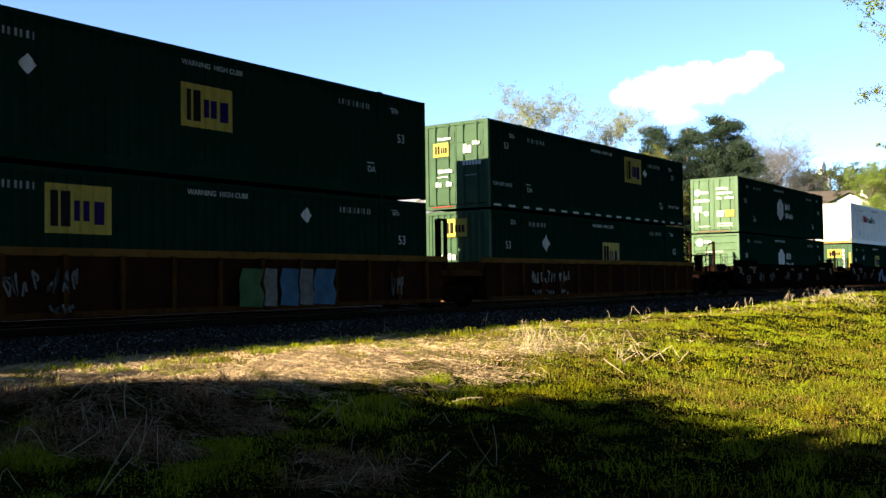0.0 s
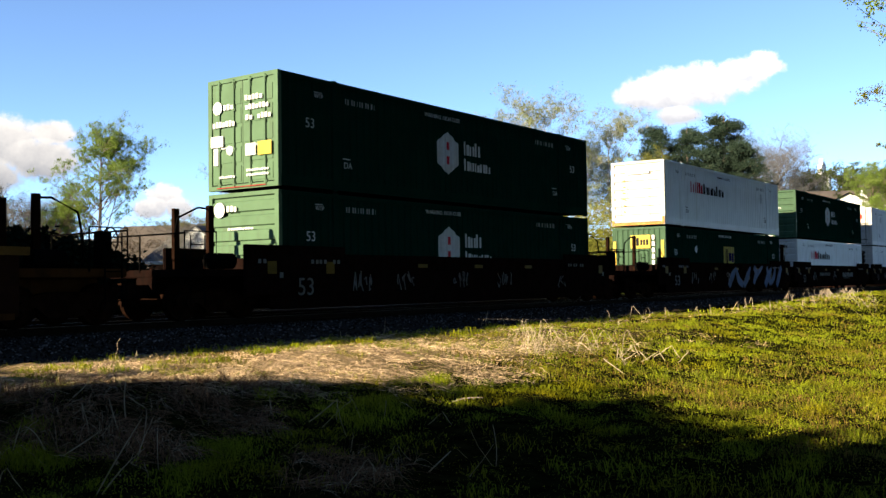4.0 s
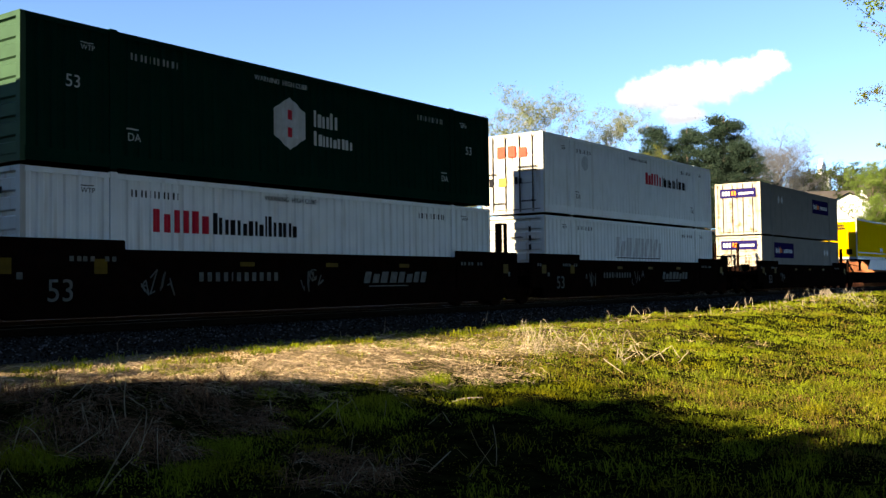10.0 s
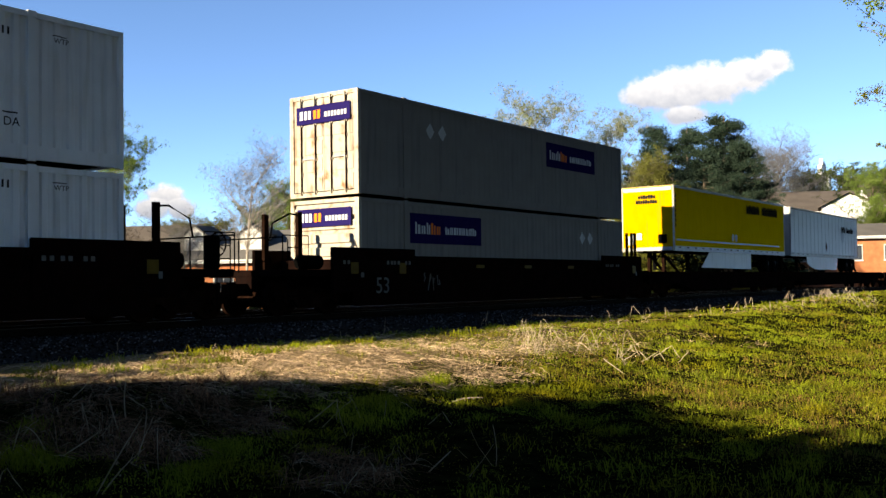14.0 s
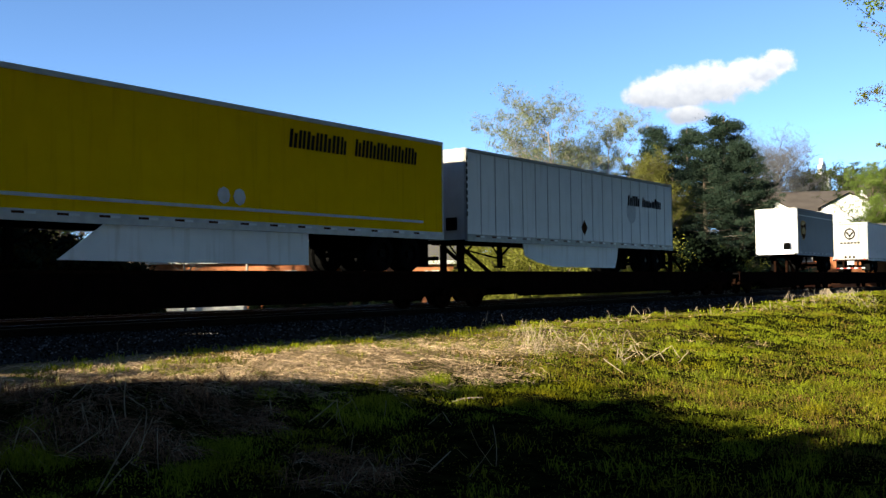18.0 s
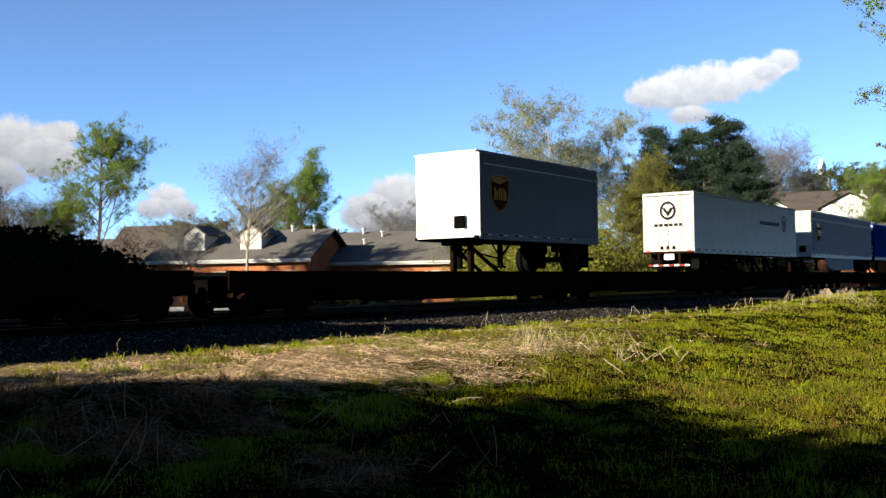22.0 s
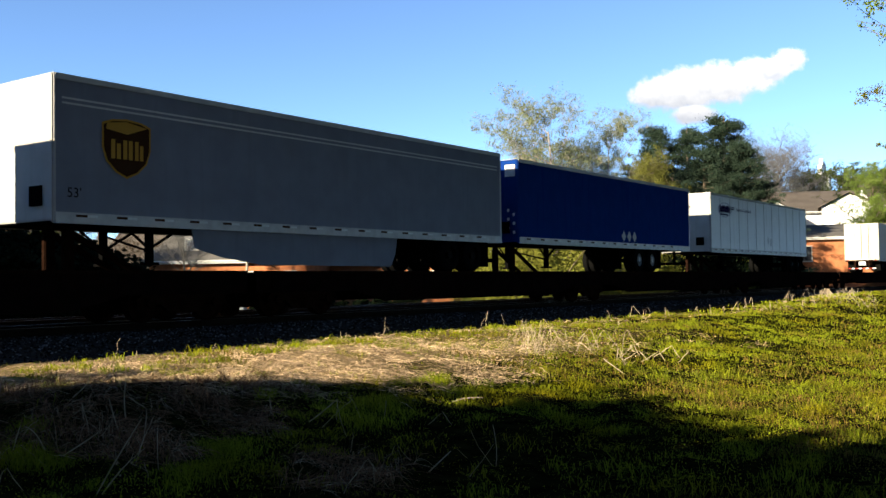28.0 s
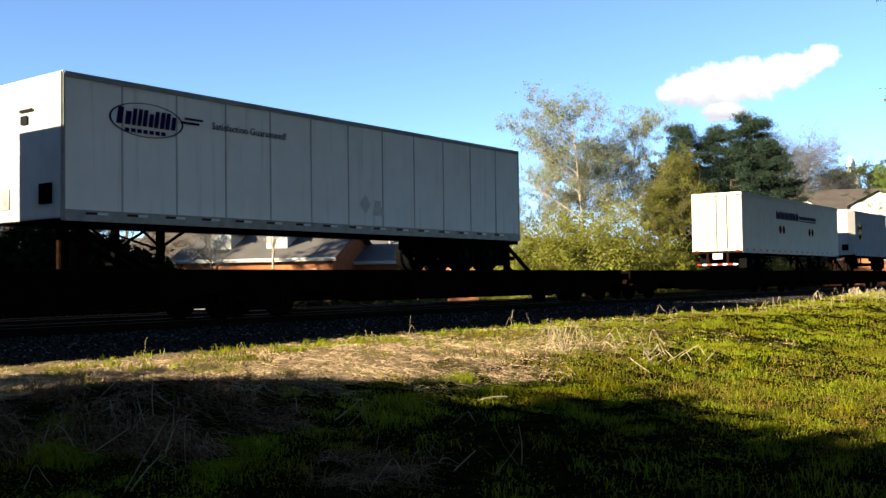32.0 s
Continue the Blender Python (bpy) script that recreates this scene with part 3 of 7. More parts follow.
def usual_marks(c, L, H, ink, warn_x=None, dia=None, fifty=True):
    """The small stencils that each container carries on its side."""
    if fifty:
        lettering("53", 0.36, ink, c, 0.95, 1.55)
        lettering("53", 0.36, ink, c, L - 1.35, 1.55)
    for x in (1.3, L - 1.6):
        lettering("WTP", 0.15, ink, c, x, H - 0.52)
        side_bars(c, ink, [rect(x, H - 0.38, x + 0.3, H - 0.36)])
    for x in (2.4, L - 2.65):
        lettering("DA", 0.24, ink, c, x, 0.62)
        side_bars(c, ink, [rect(x, 0.86, x + 0.3, 0.89)])
    for x in (2.5, L - 3.75):
        side_bars(c, M_CODE if ink is M_WHITE else ink, letter_bars(x, x + 1.25, H - 0.53, H - 0.38, (1, 1, 1, 1, 0.2, 1, 1, 1, 1, 1, 1), 1.4 if ink is M_WHITE else 1.9))
    if warn_x:
        lettering("WARNING  HIGH CUBE", 0.17, ink, c, warn_x, H - 0.38)
    if dia:
        x, z = dia
        plates("placard", M_GREY, c, [[(x, z - 0.2), (x + 0.2, z), (x, z + 0.2), (x - 0.2, z)]])


def yellow_square(c, x, z, w=1.5, h=0.98):
    """Yellow plate with dark block shapes."""
    plates("emblem_plate", M_YELLOW, c, [rect(x, z, x + w, z + h)], y=-0.010)
    plates("emblem_shape", M_BLACK, c, [rect(x + 0.09 * w, z + 0.14 * h, x + 0.19 * w, z + 0.86 * h), rect(x + 0.23 * w, z + 0.14 * h, x + 0.37 * w, z + 0.86 * h)], y=-0.014)
    plates("emblem_shape", M_NAVY, c, [rect(x + 0.43 * w, z + 0.26 * h, x + 0.52 * w, z + 0.68 * h), rect(x + 0.56 * w, z + 0.26 * h, x + 0.67 * w, z + 0.68 * h), rect(x + 0.73 * w, z + 0.20 * h, x + 0.90 * w, z + 0.68 * h)], y=-0.014)


def end_plate(c, y, z, w, h, material, shapes=None):
    """A flat marking on the left-hand end, y counted from the near edge."""
    bm = bmesh.new()
    box(bm, -0.034, -0.030, y, y + w, z, z + h)
    part("end_marking", bm, material, c)
    if shapes:
        bm = bmesh.new()
        for a, b, w2, h2 in shapes:
            box(bm, -0.038, -0.034, y + w * (1 - a - w2), y + w * (1 - a), z + h * b, z + h * (b + h2))
        tagged(part("end_marking", bm, M_BLACK, c), kind="stuff")


def end_text(c, y, z, w, h, k, material):
    """A row of k short bars on the left-hand end, its right edge at y from the near corner."""
    bm = bmesh.new()
    p = w / k
    for q in range(k):
        box(bm, -0.034, -0.030, y + p * (q + 0.14), y + p * (q + 0.86), z, z + h * (1.0 if q % 3 else 0.8))
    tagged(part("end_marking", bm, material, c), kind="stuff")


def end_disc(c, y, z, r, material):
    bm = bmesh.new()
    tube(bm, [(-0.036, y, z), (-0.031, y, z)], r, 16)
    part("end_marking", bm, material, c)


def hexagon_badge(c, x, z):
    hexa = lambda k: [(x + k * 0.62 * math.sin(a * math.pi / 3), z + k * 0.66 * math.cos(a * math.pi / 3)) for a in range(6)]
    plates("emblem_plate", M_WHITE, c, [hexa(1.0)], y=-0.010)
    plates("emblem_shape", M_GREY, c, [rect(x - 0.28, z - 0.36, x - 0.14, z + 0.36), rect(x + 0.14, z - 0.36, x + 0.28, z + 0.36), rect(x - 0.14, z - 0.07, x + 0.14, z + 0.07)], y=-0.014)
    plates("emblem_shape", M_RED, c, [rect(x - 0.09, z + 0.10, x + 0.09, z + 0.34), rect(x - 0.09, z - 0.34, x + 0.09, z - 0.10)], y=-0.014)
    side_bars(c, M_WHITE, letter_bars(x + 0.85, x + 1.75, z + 0.03, z + 0.45, (1, 0.8, 0.9), 0.2, tall=(0, 2)), letter_bars(x + 0.85, x + 2.35, z - 0.45, z - 0.08, (1.1, 0.6, 0.9, 0.9, 0.9), 0.2, tall=(0,)))


def red_and_black_word(c, x, z, w=4.35, h=0.5):
    plates("emblem_shape", M_RED, c, letter_bars(x, x + 0.36 * w, z, z + h, (1, 0.9, 1), 0.14), y=-0.010)
    plates("emblem_shape", M_BLACK, c, letter_bars(x + 0.385 * w, x + w, z, z + 0.98 * h, (0.8, 0.9, 0.9, 0.35, 0.8, 0.6, 0.35, 0.8, 0.8), 0.16, tall=(0, 5)), y=-0.010)


LOW_Z, HIGH_Z, BOX_L = 0.48, 3.37, 16.22


def emp_marks(c, sx, sz, warn, dia):
    usual_marks(c, BOX_L, 2.87, M_WHITE, warn, dia)
    yellow_square(c, sx, sz)


# two stacks ahead of those in sight, then the seven that pass
for u0 in (-32.0, -12.6):
    for zz in (LOW_Z, HIGH_Z):
        emp_marks(container(u0, zz, BOX_L, GREEN_SHADED, "dark green ribbed steel container in a double stack", "door"), 7.3, 1.1, 7.3, (11.2, 1.7))

a = container(6.85, HIGH_Z, BOX_L, GREEN_SHADED, "dark green ribbed container with yellow square, upper of two", "door", GREEN_LIT)
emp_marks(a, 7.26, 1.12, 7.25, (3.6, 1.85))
a = container(6.85, LOW_Z, BOX_L, GREEN_SHADED, "dark green ribbed container with yellow square in an ochre car", "ribs", GREEN_LIT)
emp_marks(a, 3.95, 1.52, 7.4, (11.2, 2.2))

b = container(26.45, HIGH_Z, BOX_L, GREEN_SHADED, "dark green container with white dashes along its lower rail", "door", GREEN_LIT)
usual_marks(b, BOX_L, 2.87, M_WHITE, 7.2, (12.15, 2.05), fifty=False)
lettering("53", 0.30, M_WHITE, b, 0.95, 1.98)
lettering("53", 0.30, M_WHITE, b, BOX_L - 1.35, 1.98)
yellow_square(b, 10.2, 1.55, 1.55, 1.05)
side_bars(b, M_WHITE, [rect(0.3 + i * 0.9, 0.05, 0.72 + i * 0.9, 0.12) for i in range(18)])
lettering("TOP LIFT ONLY", 0.17, M_WHITE, b, 0.25, 0.72)
lettering("TOP LIFT ONLY", 0.17, M_WHITE, b, BOX_L - 1.7, 0.72)
end_plate(b, 1.55, 1.75, 0.62, 0.46, M_YELLOW, [(0.12, 0.2, 0.12, 0.6), (0.29, 0.2, 0.14, 0.6), (0.5, 0.25, 0.1, 0.4), (0.64, 0.25, 0.1, 0.4), (0.78, 0.25, 0.12, 0.4)])
for yy, zz, w, h, k in ((0.62, 1.8, 0.36, 0.3, 2), (1.45, 2.3, 0.55, 0.09, 6), (0.3, 2.05, 0.3, 0.12, 3), (0.25, 1.4, 0.75, 0.16, 6), (1.4, 1.2, 0.6, 0.12, 6), (1.85, 0.75, 0.25, 0.16, 2), (1.42, 0.75, 0.25, 0.16, 2)):
    end_text(b, yy, zz, w, h, k, M_GREY)
end_plate(b, 1.35, 0.06, 0.9, 0.03, M_DULL_RED)
b = container(26.45, LOW_Z, BOX_L, GREEN_SHADED, "dark green ribbed container with a white diamond placard below another", "ribs", GREEN_LIT)
usual_marks(b, BOX_L, 2.87, M_WHITE, 7.2)
yellow_square(b, 8.05, 0.98, 1.45, 0.95)
plates("placard", M_WHITE, b, [[(3.68, 1.48), (3.95, 1.78), (3.68, 2.08), (3.41, 1.78)]], y=-0.012)
end_plate(b, 0.85, 1.95, 0.95, 0.6, M_YELLOW, [(0.12, 0.2, 0.12, 0.6), (0.29, 0.2, 0.14, 0.6), (0.5, 0.25, 0.1, 0.4), (0.64, 0.25, 0.1, 0.4), (0.78, 0.25, 0.12, 0.4)])
end_text(b, 1.3, 1.2, 0.7, 0.2, 4, M_WHITE)
side_bars(b, M_WHITE, [rect(0.05, 0.3 + i * 0.3, 0.12, 0.5 + i * 0.3) for i in range(7)])

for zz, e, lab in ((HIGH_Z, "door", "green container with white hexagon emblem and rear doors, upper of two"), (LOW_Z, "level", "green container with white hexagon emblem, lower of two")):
    c = container(50.05, zz, BOX_L, GREEN_SHADED, lab, e, GREEN_LIT_PALE)
    usual_marks(c, BOX_L, 2.87, M_WHITE, 6.0)
    hexagon_badge(c, 7.2, 1.5)
    if e == "door":
        end_disc(c, 2.15, 2.12, 0.17, M_WHITE)
        end_text(c, 1.55, 2.05, 0.4, 0.14, 3, M_WHITE)
        for yy, z2, w, h, k in ((0.5, 2.22, 0.65, 0.13, 5), (0.28, 1.98, 0.85, 0.13, 7), (1.5, 1.62, 0.85, 0.15, 7), (0.85, 1.72, 0.28, 0.13, 2), (0.2, 1.72, 0.5, 0.13, 4), (0.3, 0.42, 0.8, 0.06, 9), (0.3, 0.3, 0.8, 0.06, 9), (1.5, 0.3, 0.6, 0.06, 6)):
            end_text(c, yy, z2, w, h, k, M_WHITE)
        end_plate(c, 1.95, 1.12, 0.46, 0.28, M_WHITE)
        end_plate(c, 2.14, 0.65, 0.16, 0.44, M_GREY)
        end_disc(c, 1.7, 1.0, 0.12, M_WHITE)
        end_plate(c, 0.76, 0.82, 0.36, 0.3, M_WHITE)
        end_plate(c, 0.2, 0.8, 0.48, 0.34, M_YELLOW)
        end_plate(c, 0.4, 0.04, 1.8, 0.025, M_DULL_RED)
    else:
        end_disc(c, 2.1, 2.38, 0.2, M_WHITE)
        end_text(c, 1.45, 2.32, 0.4, 0.15, 3, M_WHITE)
        end_text(c, 0.85, 1.85, 0.95, 0.06, 9, M_WHITE)

d = container(73.58, HIGH_Z, BOX_L, WHITE, "white ribbed container with red and black lettering, rust-stained end", "level", WHITE_OLD)
usual_marks(d, BOX_L, 2.87, M_BLACK, 6.5, fifty=False)
red_and_black_word(d, 3.05, 1.62)
plates("placard", M_GREY, d, [disc(BOX_L - 3.0, 1.9, 0.24, 0.26)], y=-0.010)
end_plate(d, 0.7, 2.3, 1.1, 0.14, M_GREY)
end_plate(d, 0.14, 0.01, 2.27, 0.11, M_RUST)
end_plate(d, 0.02, 0.02, 0.10, 0.34, M_RUST)
end_plate(d, 2.43, 0.02, 0.10, 0.22, M_RUST)
for i in range(6):
    end_plate(d, 1.85, 0.6 + i * 0.28, 0.12, 0.05, M_YELLOW)
d = container(73.58, LOW_Z, BOX_L, GREEN_SHADED, "dark green container with yellow square under a white one", "ribs", GREEN_LIT)
emp_marks(d, 7.3, 1.08, 6.5, (3.65, 1.85))
end_plate(d, 0.7, 1.85, 0.95, 0.6, M_YELLOW, [(0.12, 0.2, 0.12, 0.6), (0.29, 0.2, 0.14, 0.6), (0.5, 0.25, 0.1, 0.4), (0.64, 0.25, 0.1, 0.4), (0.78, 0.25, 0.12, 0.4)])
for yy in (0.06, 2.36):
    end_plate(d, yy, 0.9, 0.14, 1.3, M_YELLOW)
for q in range(7):
    end_plate(d, 0.5, 0.55 + q * 0.28, 0.13, 0.2, M_WHITE)

e = container(93.25, HIGH_Z, BOX_L, GREEN_SHADED, "dark green container with white hexagon emblem above a white container", "level", GREEN_LIT)
usual_marks(e, BOX_L, 2.87, M_WHITE, 6.0)
hexagon_badge(e, 7.2, 1.57)
end_disc(e, 2.12, 2.35, 0.2, M_WHITE)
end_text(e, 1.5, 2.28, 0.42, 0.16, 3, M_WHITE)
end_text(e, 0.85, 1.78, 0.85, 0.07, 9, M_WHITE)
end_text(e, 1.1, 1.42, 0.36, 0.2, 2, M_WHITE)
end_plate(e, 1.1, 0.72, 0.46, 0.18, M_WHITE)
end_plate(e, 1.35, 0.45, 0.2, 0.27, M_WHITE)
end_text(e, 1.4, 0.12, 0.7, 0.06, 8, M_WHITE)
e = container(93.25, LOW_Z, BOX_L, WHITE, "white ribbed container with red and black lettering beneath a green one", "level", WHITE_OLD)
usual_marks(e, BOX_L, 2.87, M_BLACK, 6.3, fifty=False)
red_and_black_word(e, 3.05, 1.62)
end_text(e, 0.55, 2.28, 1.0, 0.17, 8, M_BLACK)
end_text(e, 1.6, 2.28, 0.42, 0.17, 3, M_RED)
end_text(e, 0.9, 1.95, 0.9, 0.06, 10, M_BLACK)

f = container(112.95, HIGH_Z, BOX_L, WHITE, "white ribbed container with red and black lettering, upper of two", "door", WHITE_OLD)
usual_marks(f, BOX_L, 2.87, M_BLACK, 7.0, fifty=False)
red_and_black_word(f, 8.7, 1.62, 4.4)
plates("placard", M_GREY, f, [disc(3.2, 2.0, 0.26, 0.28)], y=-0.010)
end_text(f, 0.6, 2.02, 1.35, 0.42, 3, M_FADED_RED)
end_plate(f, 1.52, 1.0, 0.32, 0.3, M_YELLOW)
end_text(f, 0.85, 1.05, 0.34, 0.26, 2, M_BLACK)
end_plate(f, 2.08, 1.0, 0.16, 0.3, M_BLACK)
for yy, z2, w, k in ((0.25, 1.5, 0.8, 8), (0.25, 1.62, 0.8, 8), (1.95, 1.42, 0.4, 5), (0.3, 0.4, 0.7, 7), (1.6, 0.35, 0.5, 5)):
    end_text(f, yy, z2, w, 0.07, k, M_BLACK)
f = container(112.95, LOW_Z, BOX_L, WHITE, "white ribbed container with raised pale grey lettering, lower of two", "level", WHITE_OLD)
usual_marks(f, BOX_L, 2.87, M_BLACK, fifty=False)
for q in range(4):
    end_plate(f, 0.52, 1.25 + q * 0.32, 0.1, 0.2, M_BLACK)
end_plate(f, 1.85, 0.45, 0.24, 0.3, M_BLACK)
end_text(f, 0.85, 2.0, 0.55, 0.06, 7, M_BLACK)
plates("emblem_shape", M_RAISED, f, letter_bars(5.6, 10.1, 1.40, 2.18, (1, 1.5, 0.35, 0.9, 1), 0.14, 0.25), y=-0.012)
side_bars(f, M_BLACK, [rect(5.75, 1.33, 10.0, 1.37, 0.2)])

for zz, e2, sx, dx, lab in ((HIGH_Z, "door", 10.2, 3.3, "grey smooth-sided container with dark blue sign and cream doors"), (LOW_Z, "level", 2.25, 12.8, "grey smooth-sided container with dark blue sign, lower of two")):
    g = container(136.62, zz, BOX_L, GREY, lab, e2, CREAM, rib=0.014)
    z1 = 1.62 if e2 == "door" else 1.60
    plates("emblem_plate", M_NAVY, g, [rect(sx, z1, sx + 3.7, z1 + 0.88)], y=-0.010)
    plates("emblem_shape", M_WHITE, g, letter_bars(sx + 0.25, sx + 1.0, z1 + 0.28, z1 + 0.62, (1, 0.8, 0.8), 0.2, tall=(0, 2)), y=-0.014)
    plates("emblem_shape", M_ORANGE, g, letter_bars(sx + 1.03, sx + 1.5, z1 + 0.28, z1 + 0.62, (1, 0.8), 0.2, tall=(0,)), y=-0.014)
    plates("emblem_shape", M_GREY, g, letter_bars(sx + 1.75, sx + 3.4, z1 + 0.3, z1 + 0.52, (1, 0.8, 0.5, 0.5, 0.4, 1, 0.8, 0.8, 0.8), 0.2), y=-0.014)
    plates("placard", M_WHITE, g, [[(dx + k, z1 + 0.2), (dx + k + 0.22, z1 + 0.44), (dx + k, z1 + 0.68), (dx + k - 0.22, z1 + 0.44)] for k in (0.0, 0.62)])
    end_plate(g, 0.25, 2.05, 2.0, 0.5, M_NAVY)
    bm = bmesh.new()
    for k, w in enumerate((0.12, 0.1, 0.1)):
        box(bm, -0.040, -0.036, 2.0 - k * 0.15, 2.0 - k * 0.15 + w, 2.18, 2.42)
    for k in range(7):
        box(bm, -0.040, -0.036, 1.1 - k * 0.12, 1.1 - k * 0.12 + 0.08, 2.2, 2.34)
    tagged(part("end_marking", bm, M_WHITE, g), kind="stuff")
    bm = bmesh.new()
    for k in range(2):
        box(bm, -0.040, -0.036, 1.5 - k * 0.15, 1.5 - k * 0.15 + 0.1, 2.18, 2.42)
    tagged(part("end_marking", bm, M_ORANGE, g), kind="stuff")


# ---- railcars ----
WHEELS = []
SHARED = {}


def wheel_mesh():
    if "wheel" not in SHARED:
        bm = bmesh.new()
        prof = [(-0.86, 0.10), (-0.86, 0.20), (-0.83, 0.26), (-0.83, 0.36), (-0.86, 0.40), (-0.86, 0.42), (-0.75, 0.43), (-0.72, 0.455), (-0.70, 0.45), (-0.70, 0.34), (-0.74, 0.30), (-0.74, 0.18), (-0.68, 0.09), (0.0, 0.08)]
        prof = prof + [(-y, r) for y, r in prof[-2::-1]]
        k = 20
        rings = [[bm.verts.new((r * math.cos(6.2832 * i / k), y, r * math.sin(6.2832 * i / k))) for i in range(k)] for y, r in prof]
        for r0, r1 in zip(rings, rings[1:]):
            for i in range(k):
                bm.faces.new((r0[i], r0[(i + 1) % k], r1[(i + 1) % k], r1[i]))
        bm.faces.new(rings[0])
        bm.faces.new(rings[-1][::-1])
        SHARED["wheel"] = mesh_of("wheelset", bm)
        bm = bmesh.new()
        out = [(-1.25, 0.50), (-1.05, 0.62), (-0.6, 0.64), (-0.35, 0.70), (0.35, 0.70), (0.6, 0.64), (1.05, 0.62), (1.25, 0.50), (1.2, 0.36), (0.95, 0.36), (0.62, 0.40), (0.36, 0.20), (-0.36, 0.20), (-0.62, 0.40), (-0.95, 0.36), (-1.2, 0.36)]
        for s in (-1, 1):
            prism(bm, out, s * 1.0 - 0.07, s * 1.0 + 0.07)
            for x in (-0.16, 0, 0.16):
                tube(bm, [(x, s * 1.0, 0.22), (x, s * 1.0, 0.60)], 0.06, 8)
        box(bm, -0.2, 0.2, -1.05, 1.05, 0.42, 0.66)
        SHARED["frame"] = mesh_of("side_frame", bm)
        bm = bmesh.new()
        tube(bm, [(0, -0.04, 0), (0, 0.04, 0)], 0.11, 12)
        SHARED["caps"] = mesh_of("bearing_cap", bm)
    return SHARED["wheel"]


def truck(car, x):
    wheel_mesh()
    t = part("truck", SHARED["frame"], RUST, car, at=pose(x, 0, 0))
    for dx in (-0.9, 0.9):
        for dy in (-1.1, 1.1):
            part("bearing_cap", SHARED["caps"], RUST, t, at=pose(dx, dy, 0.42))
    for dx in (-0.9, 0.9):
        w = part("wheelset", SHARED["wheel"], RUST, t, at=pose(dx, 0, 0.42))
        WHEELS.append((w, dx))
    return t


def ladder(car, x, y, z0, z1):
    bm = bmesh.new()
    for s in (-0.2, 0.2):
        tube(bm, [(x + s, y, z0), (x + s, y, z1)], 0.016, 6)
    k = int((z1 - z0) / 0.3)
    for i in range(k):
        tube(bm, [(x - 0.2, y, z0 + 0.15 + i * 0.3), (x + 0.2, y, z0 + 0.15 + i * 0.3)], 0.013, 6)
    return part("ladder", bm, BLACK, car)


def handrail(car, pts, r=0.02):
    bm = bmesh.new()
    tube(bm, pts, r, 6)
    return part("handrail", bm, BLACK, car)


def well_unit(u0, style, label, left_truck=True, right_truck=True, left_gap=1.7, right_gap=1.7, seed=1, tag=None):
    """One well of a double-stack car: the box stands between x = 0 and BOX_L of its own space."""
    car = on_train(empty("well_car", 0, 0, 0), u0, TRACK_Y, RAIL_Z)
    tagged(car, label, "rail car", "cars of the train")
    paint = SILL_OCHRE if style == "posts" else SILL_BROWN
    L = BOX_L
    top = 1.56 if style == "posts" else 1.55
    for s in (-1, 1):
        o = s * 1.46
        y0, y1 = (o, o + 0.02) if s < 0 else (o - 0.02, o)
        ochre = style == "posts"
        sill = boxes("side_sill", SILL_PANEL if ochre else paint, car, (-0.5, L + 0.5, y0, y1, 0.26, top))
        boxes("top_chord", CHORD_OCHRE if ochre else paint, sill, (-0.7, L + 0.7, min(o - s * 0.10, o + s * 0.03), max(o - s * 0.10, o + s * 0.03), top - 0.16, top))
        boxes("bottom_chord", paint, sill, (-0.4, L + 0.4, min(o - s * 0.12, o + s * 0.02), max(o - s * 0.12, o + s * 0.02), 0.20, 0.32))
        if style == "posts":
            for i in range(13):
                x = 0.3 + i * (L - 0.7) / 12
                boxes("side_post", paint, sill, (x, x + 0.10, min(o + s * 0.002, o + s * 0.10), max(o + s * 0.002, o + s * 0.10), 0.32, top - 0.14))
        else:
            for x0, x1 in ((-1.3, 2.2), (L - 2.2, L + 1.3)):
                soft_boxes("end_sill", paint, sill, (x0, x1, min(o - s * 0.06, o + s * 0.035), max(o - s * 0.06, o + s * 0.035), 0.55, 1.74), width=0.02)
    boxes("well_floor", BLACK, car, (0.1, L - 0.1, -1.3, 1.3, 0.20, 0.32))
    for side, gap, on in ((-1, left_gap, left_truck), (1, right_gap, right_truck)):
        x0 = -gap if side < 0 else L + 0.35
        x1 = -0.35 if side < 0 else L + gap
        soft_boxes("end_platform", paint, car, (x0, x1, -1.35, 1.35, 0.98, 1.16), (x0, x1, -0.35, 0.35, 0.62, 0.98), width=0.02)
        soft_boxes("bulkhead", paint, car, (-0.36 if side < 0 else L + 0.20, -0.20 if side < 0 else L + 0.36, -1.4, 1.4, 0.30, 1.45), width=0.02)
        if on:
            truck(car, -1.7 if side < 0 else L + 1.7)
        if gap > 2.5:
            xe = -gap if side < 0 else L + gap
            bm = bmesh.new()
            box(bm, min(xe, xe + side * 0.55), max(xe, xe + side * 0.55), -0.11, 0.11, 0.55, 0.82)
            box(bm, min(xe + side * 0.45, xe + side * 0.62), max(xe + side * 0.45, xe + side * 0.62), -0.17, 0.17, 0.50, 0.86)
            part("coupler", bm, RUST, car)
            ladder(car, xe - side * 0.35, -1.38, 0.35, 1.9)
            handrail(car, [(xe, -1.36, 1.1), (xe, -1.36, 2.0), (xe - side * 0.9, -1.36, 2.0), (xe - side * 0.9, -1.36, 1.1)])
            handrail(car, [(xe, -1.36, 1.95), (xe, 1.36, 1.95)])
            handrail(car, [(xe, 1.36, 1.1), (xe, 1.36, 1.98)])
            handrail(car, [(xe, 0.2, 1.1), (xe, 0.2, 1.95)])
            xr = xe - side * 1.5
            bm = bmesh.new()
